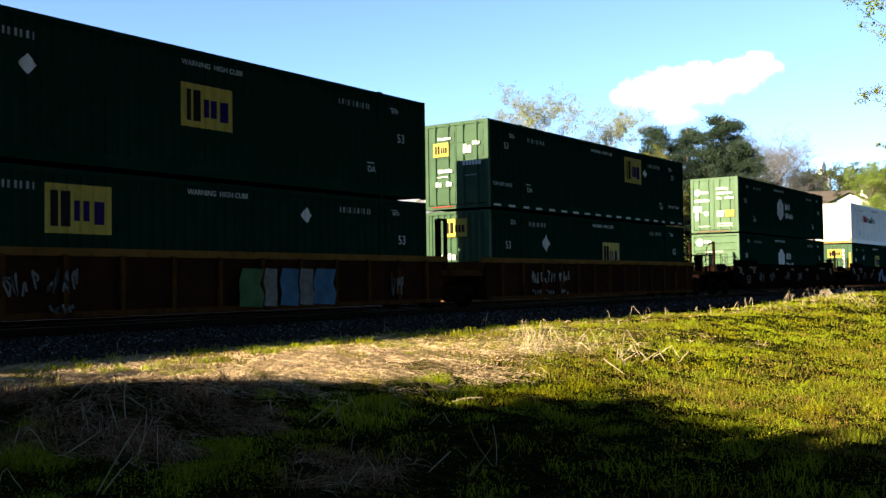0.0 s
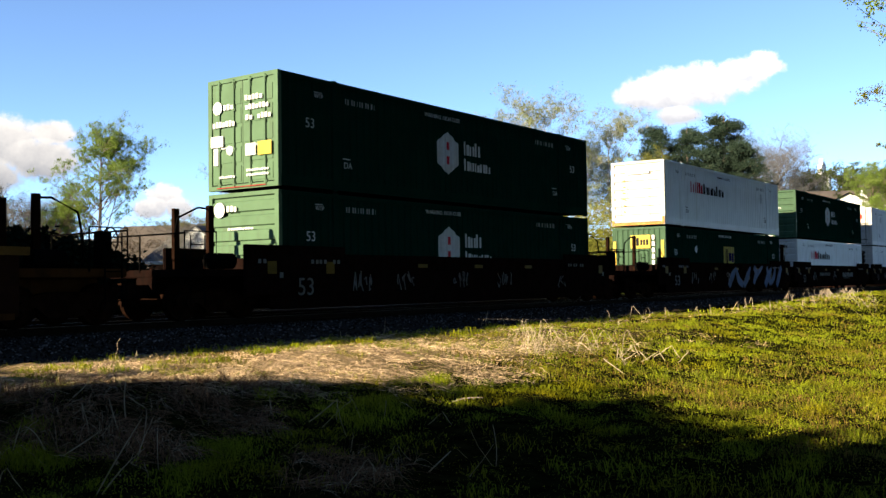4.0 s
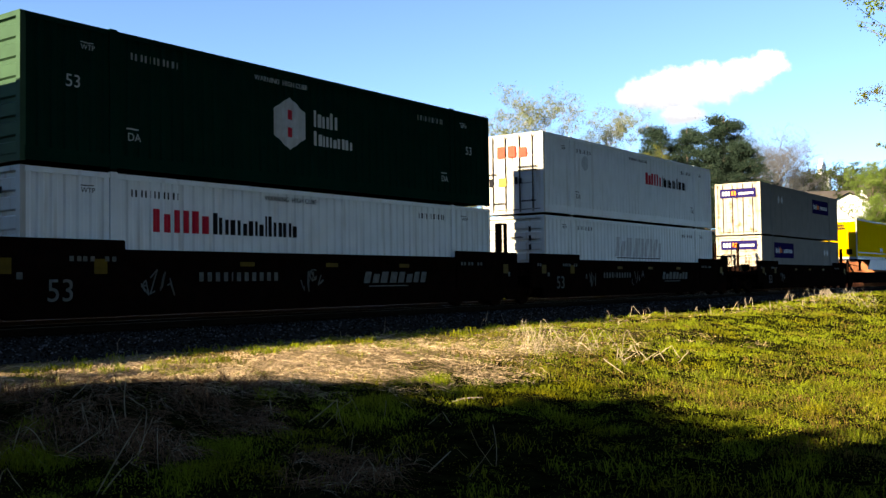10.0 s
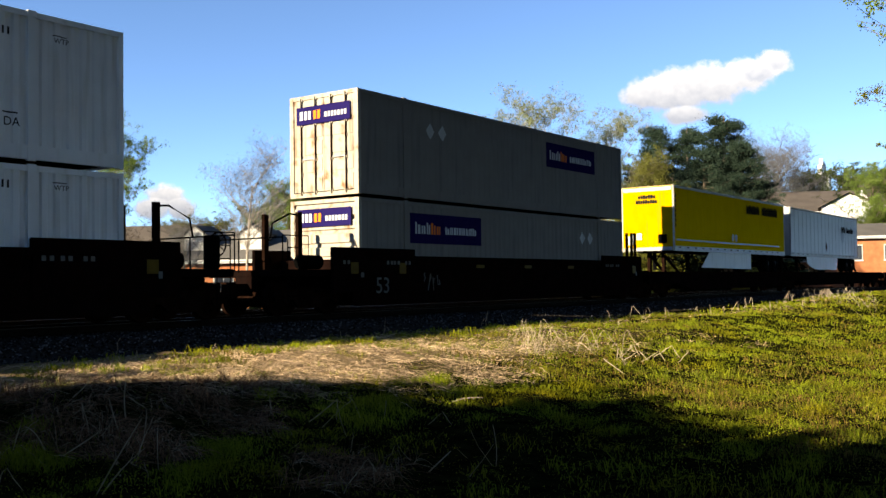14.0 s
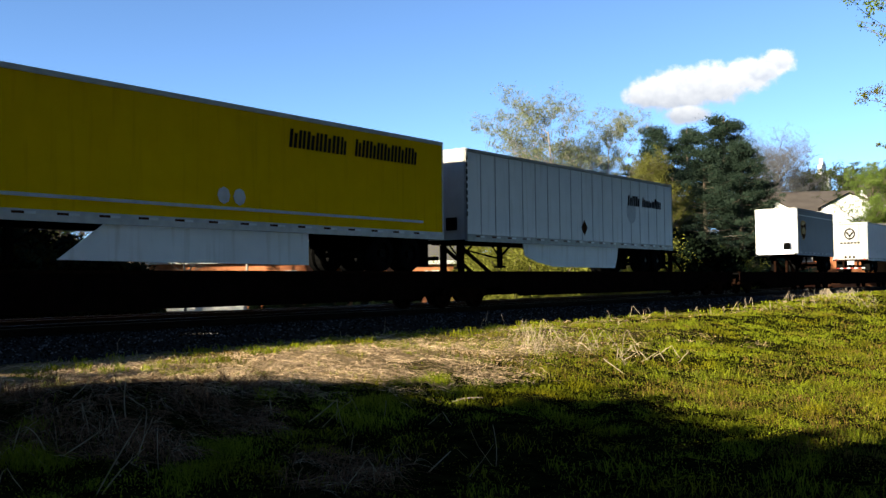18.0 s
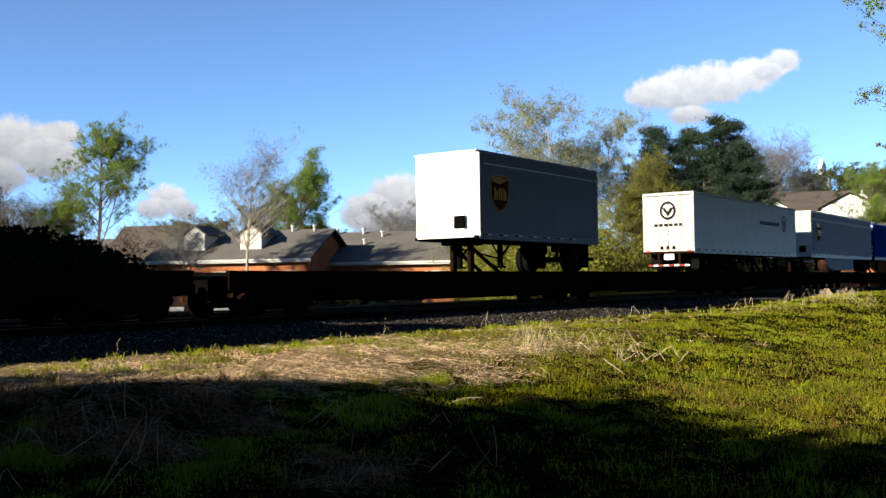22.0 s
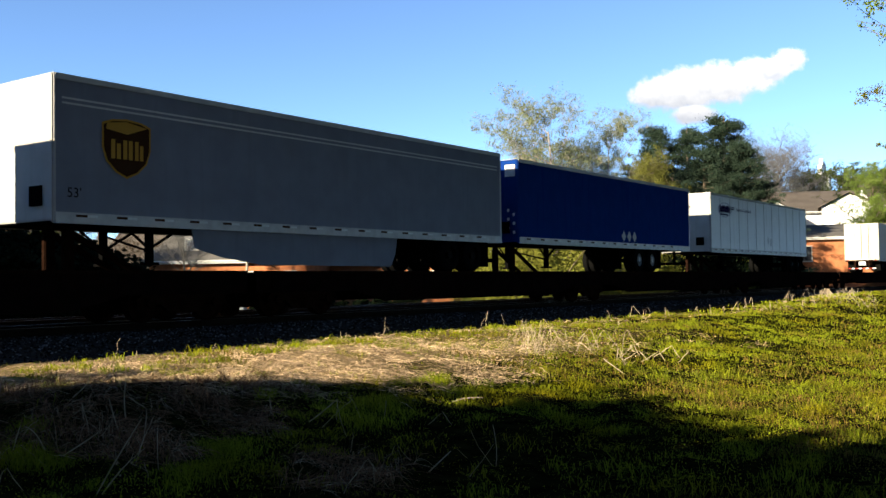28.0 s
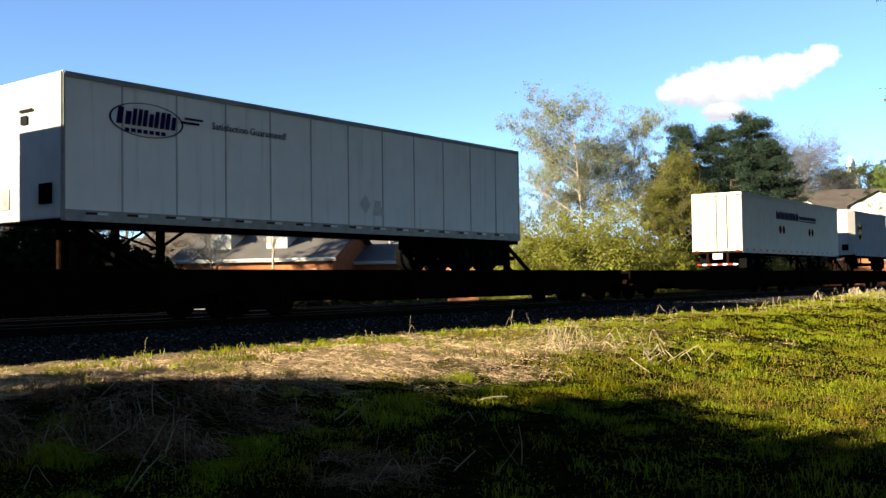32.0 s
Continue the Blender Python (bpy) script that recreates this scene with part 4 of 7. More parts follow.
            tube(bm, [(xr - 0.42, -0.8, 1.34), (xr - 0.36, -0.8, 1.36), (xr + 0.36, -0.8, 1.36), (xr + 0.42, -0.8, 1.34)], [0.1, 0.19, 0.19, 0.1], 12)
            part("air_reservoir", bm, BLACK, car)
            for yy in (-0.5, 0.75):
                boxes("guide_post", RUST, car, (xr - 0.08, xr + 0.08, yy, yy + 0.1, 1.16, 2.68))
            handrail(car, [(xr, -0.45, 2.6), (xr + side * 0.35, -0.45, 2.62), (xr + side * 0.95, -0.45, 2.35), (xr + side * 1.05, -0.45, 1.9)], 0.025)
            if side > 0:
                bm = bmesh.new()
                tube(bm, [(xe - 0.1, -0.9 + 0.28 * math.cos(q * math.pi / 10), 1.75 + 0.28 * math.sin(q * math.pi / 10)) for q in range(21)], 0.02, 5)
                for q in range(5):
                    tube(bm, [(xe - 0.1, -0.9, 1.75), (xe - 0.1, -0.9 + 0.28 * math.cos(q * 1.2566), 1.75 + 0.28 * math.sin(q * 1.2566))], 0.012, 4)
                part("brake_wheel", bm, RUST, car)
                soft_boxes("brake_housing", BLACK, car, (xe - 0.4, xe - 0.14, -1.05, -0.75, 1.16, 1.95), width=0.03)
        else:
            xm = (x0 + x1) / 2
            if side < 0:
                continue
            bm = bmesh.new()
            for a0, a1, z0, z1 in ((-0.20, -0.12, 1.16, 2.72), (0.12, 0.20, 1.16, 2.72), (-0.20, 0.20, 2.66, 2.72), (-0.12, 0.12, 1.16, 1.5)):
                box(bm, xm + a0, xm + a1, -1.15, -1.05, z0, z1)
            part("guide_frame", bm, RUST, car)
            soft_boxes("guide_plate", RUST, car, (xm - 0.16, xm + 0.16, 0.55, 0.67, 1.16, 2.72), width=0.01)
            boxes("guide_post", RUST, car, (xm + 0.3, xm + 0.38, -0.7, -0.6, 1.16, 2.75))
            handrail(car, [(x0 + 0.1, -1.3, 1.16), (x0 + 0.1, -1.3, 2.1), (x0 + 0.5, -1.3, 2.1), (x0 + 0.5, -1.3, 1.16)])
    yy = -1.46 - (0.045 if style != "posts" else 0.006)
    rnd = random.Random(seed)
    if style == "posts":
        for i in range(0 if seed in (5, 6) else 4):
            bm = bmesh.new()
            x = 0.5 + i * 3.4 + rnd.uniform(-0.3, 0.3)
            squiggle(bm, x, rnd.uniform(0.45, 0.8), rnd.uniform(0.9, 1.5), rnd.uniform(0.4, 0.65), 6, 0.04, rnd, yy)
            tagged(part("graffiti", bm, M_FADED, car), kind="stuff")
    else:
        lettering("53", 0.62, M_FADED, car, 0.4, 0.52, yy)
        if tag:
            side_bars_at(car, M_FADED, yy, letter_bars(4.1, 6.5, 0.88, 1.08, (1, 1, 1, 1, 0.3, 1, 1, 1, 1, 1, 1), 1.0))
            side_bars_at(car, M_FADED, yy + 0.006, letter_bars(9.67, 12.4, 0.80, 1.10, (1, 1.1, 1, 0.9), 0.12, 0.3), [rect(9.9, 0.70, 11.6, 0.73)])
        side_bars_at(car, M_FADED, yy, *[letter_bars(x, x + 0.26, 1.30, 1.40, (1, 1), 0.8) for x in (-0.9, 0.9, 1.2, 1.7, L - 2.0, L - 1.6, L - 1.1)])
        plates("reflector", M_AMBER, car, [rect(x, 1.22, x + 0.45, 1.32) for x in (5.3, 8.2, 11.2)] + [rect(x, 1.05, x + 0.3, 1.35) for x in (-0.6, 1.45, L + 0.4)], y=yy)
        plates("notice_plate", M_FADED, car, [rect(-0.2, 0.95, -0.08, 1.08), rect(L + 0.7, 0.95, L + 0.8, 1.1)], y=yy)
        for i in range(2 if tag else 1 if seed == 11 else 5):
            bm = bmesh.new()
            squiggle(bm, (2.6, 6.9, 13.2, 9.4, 4.7)[i] + rnd.uniform(-0.4, 0.4), 0.55, 0.9, 0.6, 4, 0.03, rnd, yy + 0.02)
            tagged(part("graffiti", bm, M_FADED, car), kind="stuff")
        if tag:
            lettering(tag, 0.42, M_FADED, car, 7.6, 0.88, -1.466)
    return car


def side_bars_at(c, material, y, *items):
    plates("stencil", material, c, [p for it in items for p in it], y=y)


well_unit(-32.0, "posts", "ochre well car carrying two containers", seed=3)
well_unit(-12.6, "posts", "ochre well car carrying two containers", left_truck=False, seed=4)
wa = well_unit(6.85, "posts", "rusty ochre well car covered in white and teal graffiti", left_truck=False, seed=5)
rr = random.Random(21)
for x0, x1, ink in ((8.62, 9.42, PALE_GREEN_SPRAY), (9.40, 9.86, M_FADED), (9.92, 10.60, BLUE_SPRAY), (10.58, 11.12, M_FADED), (11.08, 11.95, BLUE_SPRAY)):
    w = x1 - x0
    bm = bmesh.new()
    lean = rr.uniform(-0.06, 0.06)
    prism(bm, [(x0 + 0.02, 0.30), (x1 - 0.1 * w, 0.26), (x1, 0.55), (x1 - 0.12 * w + lean, 0.80), (x1 - 0.02, 1.16), (x0 + 0.15 * w, 1.18), (x0, 0.85), (x0 + 0.1 * w + lean, 0.6)], -1.572, -1.566)
    prism(bm, [(x0 + 0.3 * w, 0.62), (x0 + 0.8 * w, 0.60), (x0 + 0.75 * w, 0.68), (x0 + 0.35 * w, 0.70)], -1.576, -1.572)
    tagged(part("graffiti", bm, ink, wa, "bulging spray-painted block shape"), kind="stuff")
for x, z, w, h, strokes in ((2.9, 0.62, 0.75, 0.5, 4), (3.75, 0.62, 0.7, 0.55, 4), (3.8, 0.28, 0.6, 0.22, 4), (14.15, 0.35, 0.55, 0.75, 5)):
    bm = bmesh.new()
    squiggle(bm, x, z, w, h, strokes, 0.045, rr, -1.575)
    tagged(part("graffiti", bm, M_FADED, wa), kind="stuff")
wb = well_unit(26.45, "posts", "rusty ochre well car tagged with white graffiti", left_truck=False, right_gap=2.95, seed=6)
for x in (2.04, 2.96, 3.98):
    bm = bmesh.new()
    squiggle(bm, x, 0.72, 0.8, 0.42, 4, 0.05, rr, -1.575)
    squiggle(bm, x + 0.1, 0.3, 0.6, 0.22, 4, 0.04, rr, -1.575)
    tagged(part("graffiti", bm, M_CODE, wb), kind="stuff")
well_unit(50.05, "plain", "dark brown well car with faint white graffiti", left_gap=2.95, right_gap=2.95, seed=7)
wd = well_unit(73.58, "plain", "dark brown well car with large blue graffiti", left_gap=2.95, right_truck=False, seed=8)


def swoosh(bm, pts, widths, grow_by, y):
    """A flat curved band of spray paint through (x, z) points, tapering by the widths."""
    n = 14
    line, size = [], []
    for i in range(n + 1):
        f = i / n * (len(pts) - 1)
        k = min(int(f), len(pts) - 2)
        a, b, c, d = (Vector(pts[min(max(q, 0), len(pts) - 1)]) for q in (k - 1, k, k + 1, k + 2))
        t = f - k
        line.append(0.5 * (2 * b + (c - a) * t + (2 * a - 5 * b + 4 * c - d) * t * t + (3 * b - a - 3 * c + d) * t ** 3))
        size.append(widths[k] + (widths[k + 1] - widths[k]) * t + grow_by)
    rows = []
    for i, q in enumerate(line):
        d = (line[min(i + 1, n)] - line[max(i - 1, 0)]).normalized()
        k = Vector((-d.y, d.x)) * size[i] / 2
        rows.append((bm.verts.new((q.x - k.x, y, q.y - k.y)), bm.verts.new((q.x + k.x, y, q.y + k.y))))
    for r0, r1 in zip(rows, rows[1:]):
        bm.faces.new((r0[0], r1[0], r1[1], r0[1]))


for pts, wid in (([(7.2, 0.40), (7.7, 0.90), (8.3, 1.30)], (0.3, 0.45, 0.12)), ([(8.35, 1.25), (8.6, 0.75), (9.3, 0.45)], (0.2, 0.40, 0.30)), ([(9.4, 0.38), (9.95, 0.85), (10.45, 1.36)], (0.3, 0.42, 0.12)),
                 ([(10.9, 0.50), (11.3, 0.90), (11.9, 1.15)], (0.2, 0.38, 0.2)), ([(11.0, 1.36), (11.6, 1.08), (12.4, 1.40)], (0.28, 0.34, 0.1)), ([(12.8, 0.38), (13.3, 0.82), (13.95, 1.33)], (0.35, 0.48, 0.15)),
                 ([(13.15, 1.38), (13.45, 0.85), (13.75, 0.44)], (0.2, 0.40, 0.3)), ([(13.75, 0.5), (14.35, 0.85), (14.6, 1.36)], (0.3, 0.34, 0.12)), ([(14.8, 0.34), (15.2, 0.8), (15.7, 1.40)], (0.3, 0.42, 0.3))):
    for extra, y, ink in ((0.04, -1.505, M_SPRAY_EDGE), (0.0, -1.509, M_SKY)):
        bm = bmesh.new()
        swoosh(bm, pts, wid, extra, y - 0.0005 * pts[0][0])
        tagged(part("graffiti", bm, ink, wd, "sweeping blue spray-painted band" if ink is M_SKY else "pale outline of the blue graffiti"), kind="stuff")
well_unit(93.25, "plain", "mineral brown well car with white stencils and large numerals", right_truck=False, seed=9, tag="C")
well_unit(112.95, "plain", "mineral brown well car with white graffiti tags", right_gap=2.95, seed=10, tag="A")
well_unit(136.62, "plain", "dark brown well car with pale patches along its sill", left_gap=2.95, right_gap=2.4, seed=11)


def flat_car(u0, length, label, stands, trucks):
    """A long low car with side sills, on which trailers ride."""
    car = on_train(empty("flat_car", 0, 0, 0), u0, TRACK_Y, RAIL_Z)
    tagged(car, label, "rail car", "cars of the train")
    L = length
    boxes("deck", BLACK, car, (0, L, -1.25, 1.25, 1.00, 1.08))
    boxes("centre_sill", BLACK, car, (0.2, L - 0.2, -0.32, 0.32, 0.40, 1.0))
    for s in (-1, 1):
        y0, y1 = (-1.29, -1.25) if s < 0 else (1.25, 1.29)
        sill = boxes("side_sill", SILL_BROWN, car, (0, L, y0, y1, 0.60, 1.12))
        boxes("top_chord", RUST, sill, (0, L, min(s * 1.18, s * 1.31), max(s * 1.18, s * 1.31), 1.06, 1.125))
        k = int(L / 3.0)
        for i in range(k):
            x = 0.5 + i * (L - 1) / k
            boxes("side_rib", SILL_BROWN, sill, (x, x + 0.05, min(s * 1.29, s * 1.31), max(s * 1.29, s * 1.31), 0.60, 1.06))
        for i in range(len(trucks) - 1):
            a, b = trucks[i] + 1.6, trucks[i + 1] - 1.6
            bm = bmesh.new()
            prism(bm, [(a, 0.61), (a + 1.4, 0.30), (b - 1.4, 0.30), (b, 0.61)], y0, y1)
            part("belly_plate", bm, SILL_BROWN, sill)
    for x in trucks:
        truck(car, x)
    for x, lean in stands:
        st = soft_boxes("hitch_stand", RUST, car, (x - 0.12, x + 0.12, -0.42, -0.28, 1.08, 2.0), (x - 0.12, x + 0.12, 0.28, 0.42, 1.08, 2.0), (x - 0.5, x + 0.5, -0.5, 0.5, 2.0, 2.12), width=0.02)
        bm = bmesh.new()
        for y in (-0.35, 0.35):
            tube(bm, [(x, y, 1.95), (x + lean, y, 1.1)], 0.07, 6)
        part("stand_brace", bm, RUST, st)
    for side, xe in ((-1, 0.0), (1, L)):
        bm = bmesh.new()
        box(bm, min(xe, xe + side * 0.5), max(xe, xe + side * 0.5), -0.11, 0.11, 0.55, 0.82)
        part("coupler", bm, RUST, car)
    return car


flat_car(155.4, 44.0, "long dark flat car carrying highway trailers", [(3.7, 1.7), (21.2, 1.7), (38.3, 1.6)], [1.6, 20.4, 42.4])
flat_car(200.45, 53.0, "long dark flat car carrying a short trailer", [(11.3, 1.7), (41.5, 1.5), (48.9, 1.7)], [1.8, 17.4, 35.0, 51.3])
flat_car(253.75, 53.0, "long dark flat car carrying highway trailers", [(13.0, 1.7), (30.8, 1.7), (46.6, 1.4)], [1.8, 17.4, 35.0, 51.3])
flat_car(307.5, 60.0, "long dark flat car carrying highway trailers", [(25.5, 1.5), (33.5, 1.7)], [1.8, 20.0, 38.0, 58.0])


# ---- trailers ----
def tyre_mesh():
    if "tyre" not in SHARED:
        k = 24
        bm = bmesh.new()
        prof = [(0.0, 0.28), (0.0, 0.44), (0.04, 0.50), (0.22, 0.50), (0.26, 0.44), (0.26, 0.28)]
        rings = [[bm.verts.new((r * math.cos(6.2832 * i / k), y, r * math.sin(6.2832 * i / k))) for i in range(k)] for y, r in prof]
        for r0, r1 in zip(rings, rings[1:] + rings[:1]):
            for i in range(k):
                bm.faces.new((r0[i], r0[(i + 1) % k], r1[(i + 1) % k], r1[i]))
        SHARED["tyre"] = mesh_of("tyre", bm)
        bm = bmesh.new()
        prof = [(0.03, 0.29), (0.10, 0.26), (0.12, 0.12), (0.02, 0.11), (0.02, 0.0)]
        rings = [[bm.verts.new((r * math.cos(6.2832 * i / k), y, r * math.sin(6.2832 * i / k))) for i in range(k)] for y, r in prof[:-1]]
        for r0, r1 in zip(rings, rings[1:]):
            for i in range(k):
                bm.faces.new((r0[i], r0[(i + 1) % k], r1[(i + 1) % k], r1[i]))
        bm.faces.new(rings[-1])
        SHARED["rim"] = mesh_of("rim", bm)


def trailer(u, length, paint, label, z0=2.24, z1=5.13, ribs=0, front="left", rail=None, side_paint=None, skirt=None, wheels=2, slope=0.0, end_paint=None, bevel_nose=False, mudflap=True, rim=None, skirt_paint=None, square=False, corner=None, axles=None):
    """A box trailer; its floor lies at z0 and the tyres stand on the deck."""
    t = on_train(empty("semi_trailer", 0, 0, 0), u, NEAR_Y, 0)
    tagged(t, label, "trailer", "trailers on the train")
    L, W = length, BOX_W
    rail = rail or ALU
    sp = side_paint or paint
    ep = end_paint or paint
    nose = 0.35 if bevel_nose else 0.06
    for y0, y1 in ((0.012, 0.04), (W - 0.04, W - 0.012)):
        wall = boxes("side_wall", sp, t, (nose if front == "left" else 0.05, L - 0.05, y0, y1, z0 + 0.22, z1 - 0.10))
        if ribs:
            for i in range(1, ribs):
                x = i * L / ribs
                yy = (0.0, 0.012) if y0 < 1 else (W - 0.012, W)
                boxes("side_rib", SEAM, wall, (x - 0.02, x + 0.02, yy[0], yy[1], z0 + 0.22, z1 - 0.10))
        ry = (-0.01, 0.05) if y0 < 1 else (W - 0.05, W + 0.01)
        boxes("bottom_rail", rail, t, (nose if front == "left" else 0.02, L - 0.02, ry[0], ry[1], z0, z0 + 0.22))
        boxes("top_rail", rail, t, (nose if front == "left" else 0.02, L - 0.02, ry[0], ry[1], z1 - 0.11, z1))
    boxes("roof", ALU, t, (nose * 0.6, L - 0.02, 0.02, W - 0.02, z1 - 0.02, z1 + 0.01))
    boxes("floor", BLACK, t, (nose * 0.6, L - 0.02, 0.03, W - 0.03, z0 + 0.02, z0 + 0.12))
    xs = [0.5 + i * 0.95 for i in range(int((L - 1) / 0.95))]
    plates("reflective_tape", M_BROWN, t, [rect(x, z0 + 0.13, x + 0.26, z0 + 0.18) for x in xs], y=-0.014)
    plates("reflective_tape", M_GREY, t, [rect(x + 0.27, z0 + 0.13, x + 0.50, z0 + 0.18) for x in xs], y=-0.014)
    if front == "left":
        if bevel_nose:
            bm = bmesh.new()
            prism_z = [(0.35, 0.0), (0.0, 0.38), (0.0, W - 0.38), (0.35, W)]
            lo = [bm.verts.new((x, y, z0 + 0.06)) for x, y in prism_z]
            hi = [bm.verts.new((x, y, z1 - 0.02)) for x, y in prism_z]
            for i in range(3):
                bm.faces.new((lo[i + 1], lo[i], hi[i], hi[i + 1]))
            bm.faces.new(hi)
            bm.faces.new(lo[::-1])
            bm.faces.new((lo[0], lo[3], hi[3], hi[0]))
            part("front_wall", bm, ep, t)
        else:
            soft_boxes("front_wall", ep, t, (0.0, 0.06, 0.05, W - 0.05, z0 + 0.05, z1), width=0.015)
        for y in (0.0, W - 0.10):
            if not bevel_nose:
                soft_boxes("corner_post", corner or (ep if rail is ALU else rail), t, (0.0, 0.10, y, y + 0.10, z0, z1), width=0.03)
        boxes("connector_box", BLACK, t, (-0.05, 0.0, 0.35, 0.75, z0 + 0.35, z0 + 0.75))
        boxes("end_plate", GALV, t, (-0.02, 0.0, 1.9, 2.25, z0 + 0.3, z0 + 0.72))
        boxes("rear_frame", rail, t, (L - 0.06, L, 0.0, W, z0, z1))
    else:
        for k in (0, 1):
            y0 = 0.08 + k * (W / 2 - 0.07)
            d = soft_boxes("door", ep, t, (0.0, 0.05, y0, y0 + W / 2 - 0.09, z0 + 0.2, z1 - 0.1), width=0.012)
            bm = bmesh.new()
            tube(bm, [(-0.02, y0 + 0.5, z0 + 0.2), (-0.02, y0 + 0.5, z1 - 0.1)], 0.018, 6)
            part("lock_rod", bm, ep, d)
        boxes("rear_frame", rail, t, (0.0, 0.06, 0.0, W, z0 + 0.1, z0 + 0.19), (0.0, 0.06, 0.0, 0.06, z0 + 0.19, z1), (0.0, 0.06, W - 0.06, W, z0 + 0.19, z1), (0.0, 0.06, 0.06, W - 0.06, z1 - 0.16, z1))
        boxes("rear_sill", RUST, t, (0.0, 0.06, 0.0, W, z0, z0 + 0.098))
        guard = boxes("underride_guard", RUST, t, (0.0, 0.10, 0.2, W - 0.2, z0 - 0.62, z0 - 0.50), (0.02, 0.10, 0.7, 0.82, z0 - 0.5, z0), (0.02, 0.10, W - 0.82, W - 0.7, z0 - 0.5, z0))
        for q in range(8):
            boxes("striped_tape", M_DULL_RED if q % 2 else M_GHOST, guard, (-0.006, -0.001, 0.25 + q * 0.26, 0.49 + q * 0.26, z0 - 0.60, z0 - 0.52))
        boxes("rear_plate", M_GHOST, t, (-0.02, 0.0, 1.0, 1.5, z0 - 0.3, z0 - 0.02))
        boxes("tail_light", M_DULL_RED, t, (-0.02, 0.0, 0.15, 0.34, z0 + 0.06, z0 + 0.14), (-0.02, 0.0, W - 0.34, W - 0.15, z0 + 0.06, z0 + 0.14))
        boxes("front_wall", paint, t, (L - 0.05, L, 0.02, W - 0.02, z0, z1))
    # running gear
    tyre_mesh()
    ax = [L - 1.6 - i * 1.25 for i in range(wheels)] if front == "left" else [1.6 + i * 1.25 for i in range(wheels)]
    ax = axles or ax
    lo, hi = min(ax) - 0.9, max(ax) + 0.9
    bogie = boxes("running_gear", BLACK, t, (lo, hi, 0.55, 0.68, z0 - 0.30, z0), (lo, hi, W - 0.68, W - 0.55, z0 - 0.30, z0), *[(x - 0.07, x + 0.07, 0.3, W - 0.3, 1.70, 1.84) for x in ax])
    for x in ax:
        for y in (0.04, 0.34):
            part("tyre", SHARED["tyre"], RUBBER, bogie, at=pose(x, y, 1.77))
            part("tyre", SHARED["tyre"], RUBBER, bogie, at=pose(x, W - y, 1.77, 0, 0, 180))
        part("rim", with_material(SHARED["rim"], rim or RIM), RIM, bogie, at=pose(x, 0.04, 1.77))
    if mudflap:
        x = hi - 0.05 if front == "left" else lo
        for y0 in (0.06, W - 0.62):
            boxes("mud_flap", RUBBER, t, (x, x + 0.02, y0, y0 + 0.56, 1.42, z0))
    if front == "left":
        boxes("rear_bumper", BLACK, t, (L - 0.12, L - 0.02, 0.2, W - 0.2, z0 - 0.62, z0 - 0.5), (L - 0.1, L - 0.04, 0.7, 0.8, z0 - 0.5, z0), (L - 0.1, L - 0.04, W - 0.8, W - 0.7, z0 - 0.5, z0))
    gx = 2.6 if front == "left" else L - 2.6
    if length < 10:
        gx = 2.2
    bm = bmesh.new()
    for y in (0.45, W - 0.45):
        box(bm, gx - 0.07, gx + 0.07, y - 0.07, y + 0.07, 1.45, z0)
        box(bm, gx - 0.16, gx + 0.16, y - 0.14, y + 0.14, 1.40, 1.46)
        tube(bm, [(gx, y, 1.75), (gx + 0.8, y, z0)], 0.035, 6)
        tube(bm, [(gx, y, 1.75), (gx - 0.6, y, z0)], 0.03, 6)
    tube(bm, [(gx, 0.45, 1.7), (gx, W - 0.45, 2.1)], 0.03, 6)
    part("landing_gear", bm, BLACK, t)
    if skirt:
        x0, x1 = skirt
        bm = bmesh.new()
        prism(bm, [(x0 + 0.5, z0), (x0 - 0.55, z0 - 0.74), (x1, z0 - 0.80), (x1, z0)] if square else [(x0, z0), (x0 + 0.1, z0 - 0.42), (x0 + 0.9, z0 - 0.62), (x0 + 2.1, z0 - 0.78), (x1 - 0.3, z0 - 0.80), (x1 - 0.1, z0 - 0.45), (x1, z0)], 0.06, 0.09)
        part("side_skirt", bm, skirt_paint or WHITE, t)
    return t


def shield(t, x, z, w=1.12, h=1.22):
    out = [(0, 0.0), (0.22, 0.09), (0.42, 0.27), (0.5, 0.5), (0.5, 0.9), (0.3, 0.97), (0.0, 1.0), (-0.3, 0.97), (-0.5, 0.9), (-0.5, 0.5), (-0.42, 0.27), (-0.22, 0.09)]
    shape = lambda k: [(x + w * (0.5 + a * k), z + h * (0.5 + (b - 0.5) * k)) for a, b in out]
    plates("emblem_plate", M_GOLD, t, [shape(1.0)], y=-0.010)
    plates("emblem_shape", M_BROWN, t, [shape(0.93)], y=-0.014)
    plates("emblem_shape", M_GOLD, t, [[(x + w * 0.08, z + h * 0.80), (x + w * 0.5, z + h * 0.74), (x + w * 0.92, z + h * 0.88), (x + w * 0.5, z + h * 0.95), (x + w * 0.1, z + h * 0.90)], *letter_bars(x + 0.18 * w, x + 0.84 * w, z + 0.32 * h, z + 0.64 * h, (1, 1, 0.9), 0.25)], y=-0.018)


h = trailer(158.15, 16.25, YELLOW, "bright yellow box trailer with black lettering and pale side skirt", z0=2.22, z1=5.17, skirt=(3.95, 10.45), square=True, ribs=0, end_paint=YELLOW_DEEP, corner=IVORY)
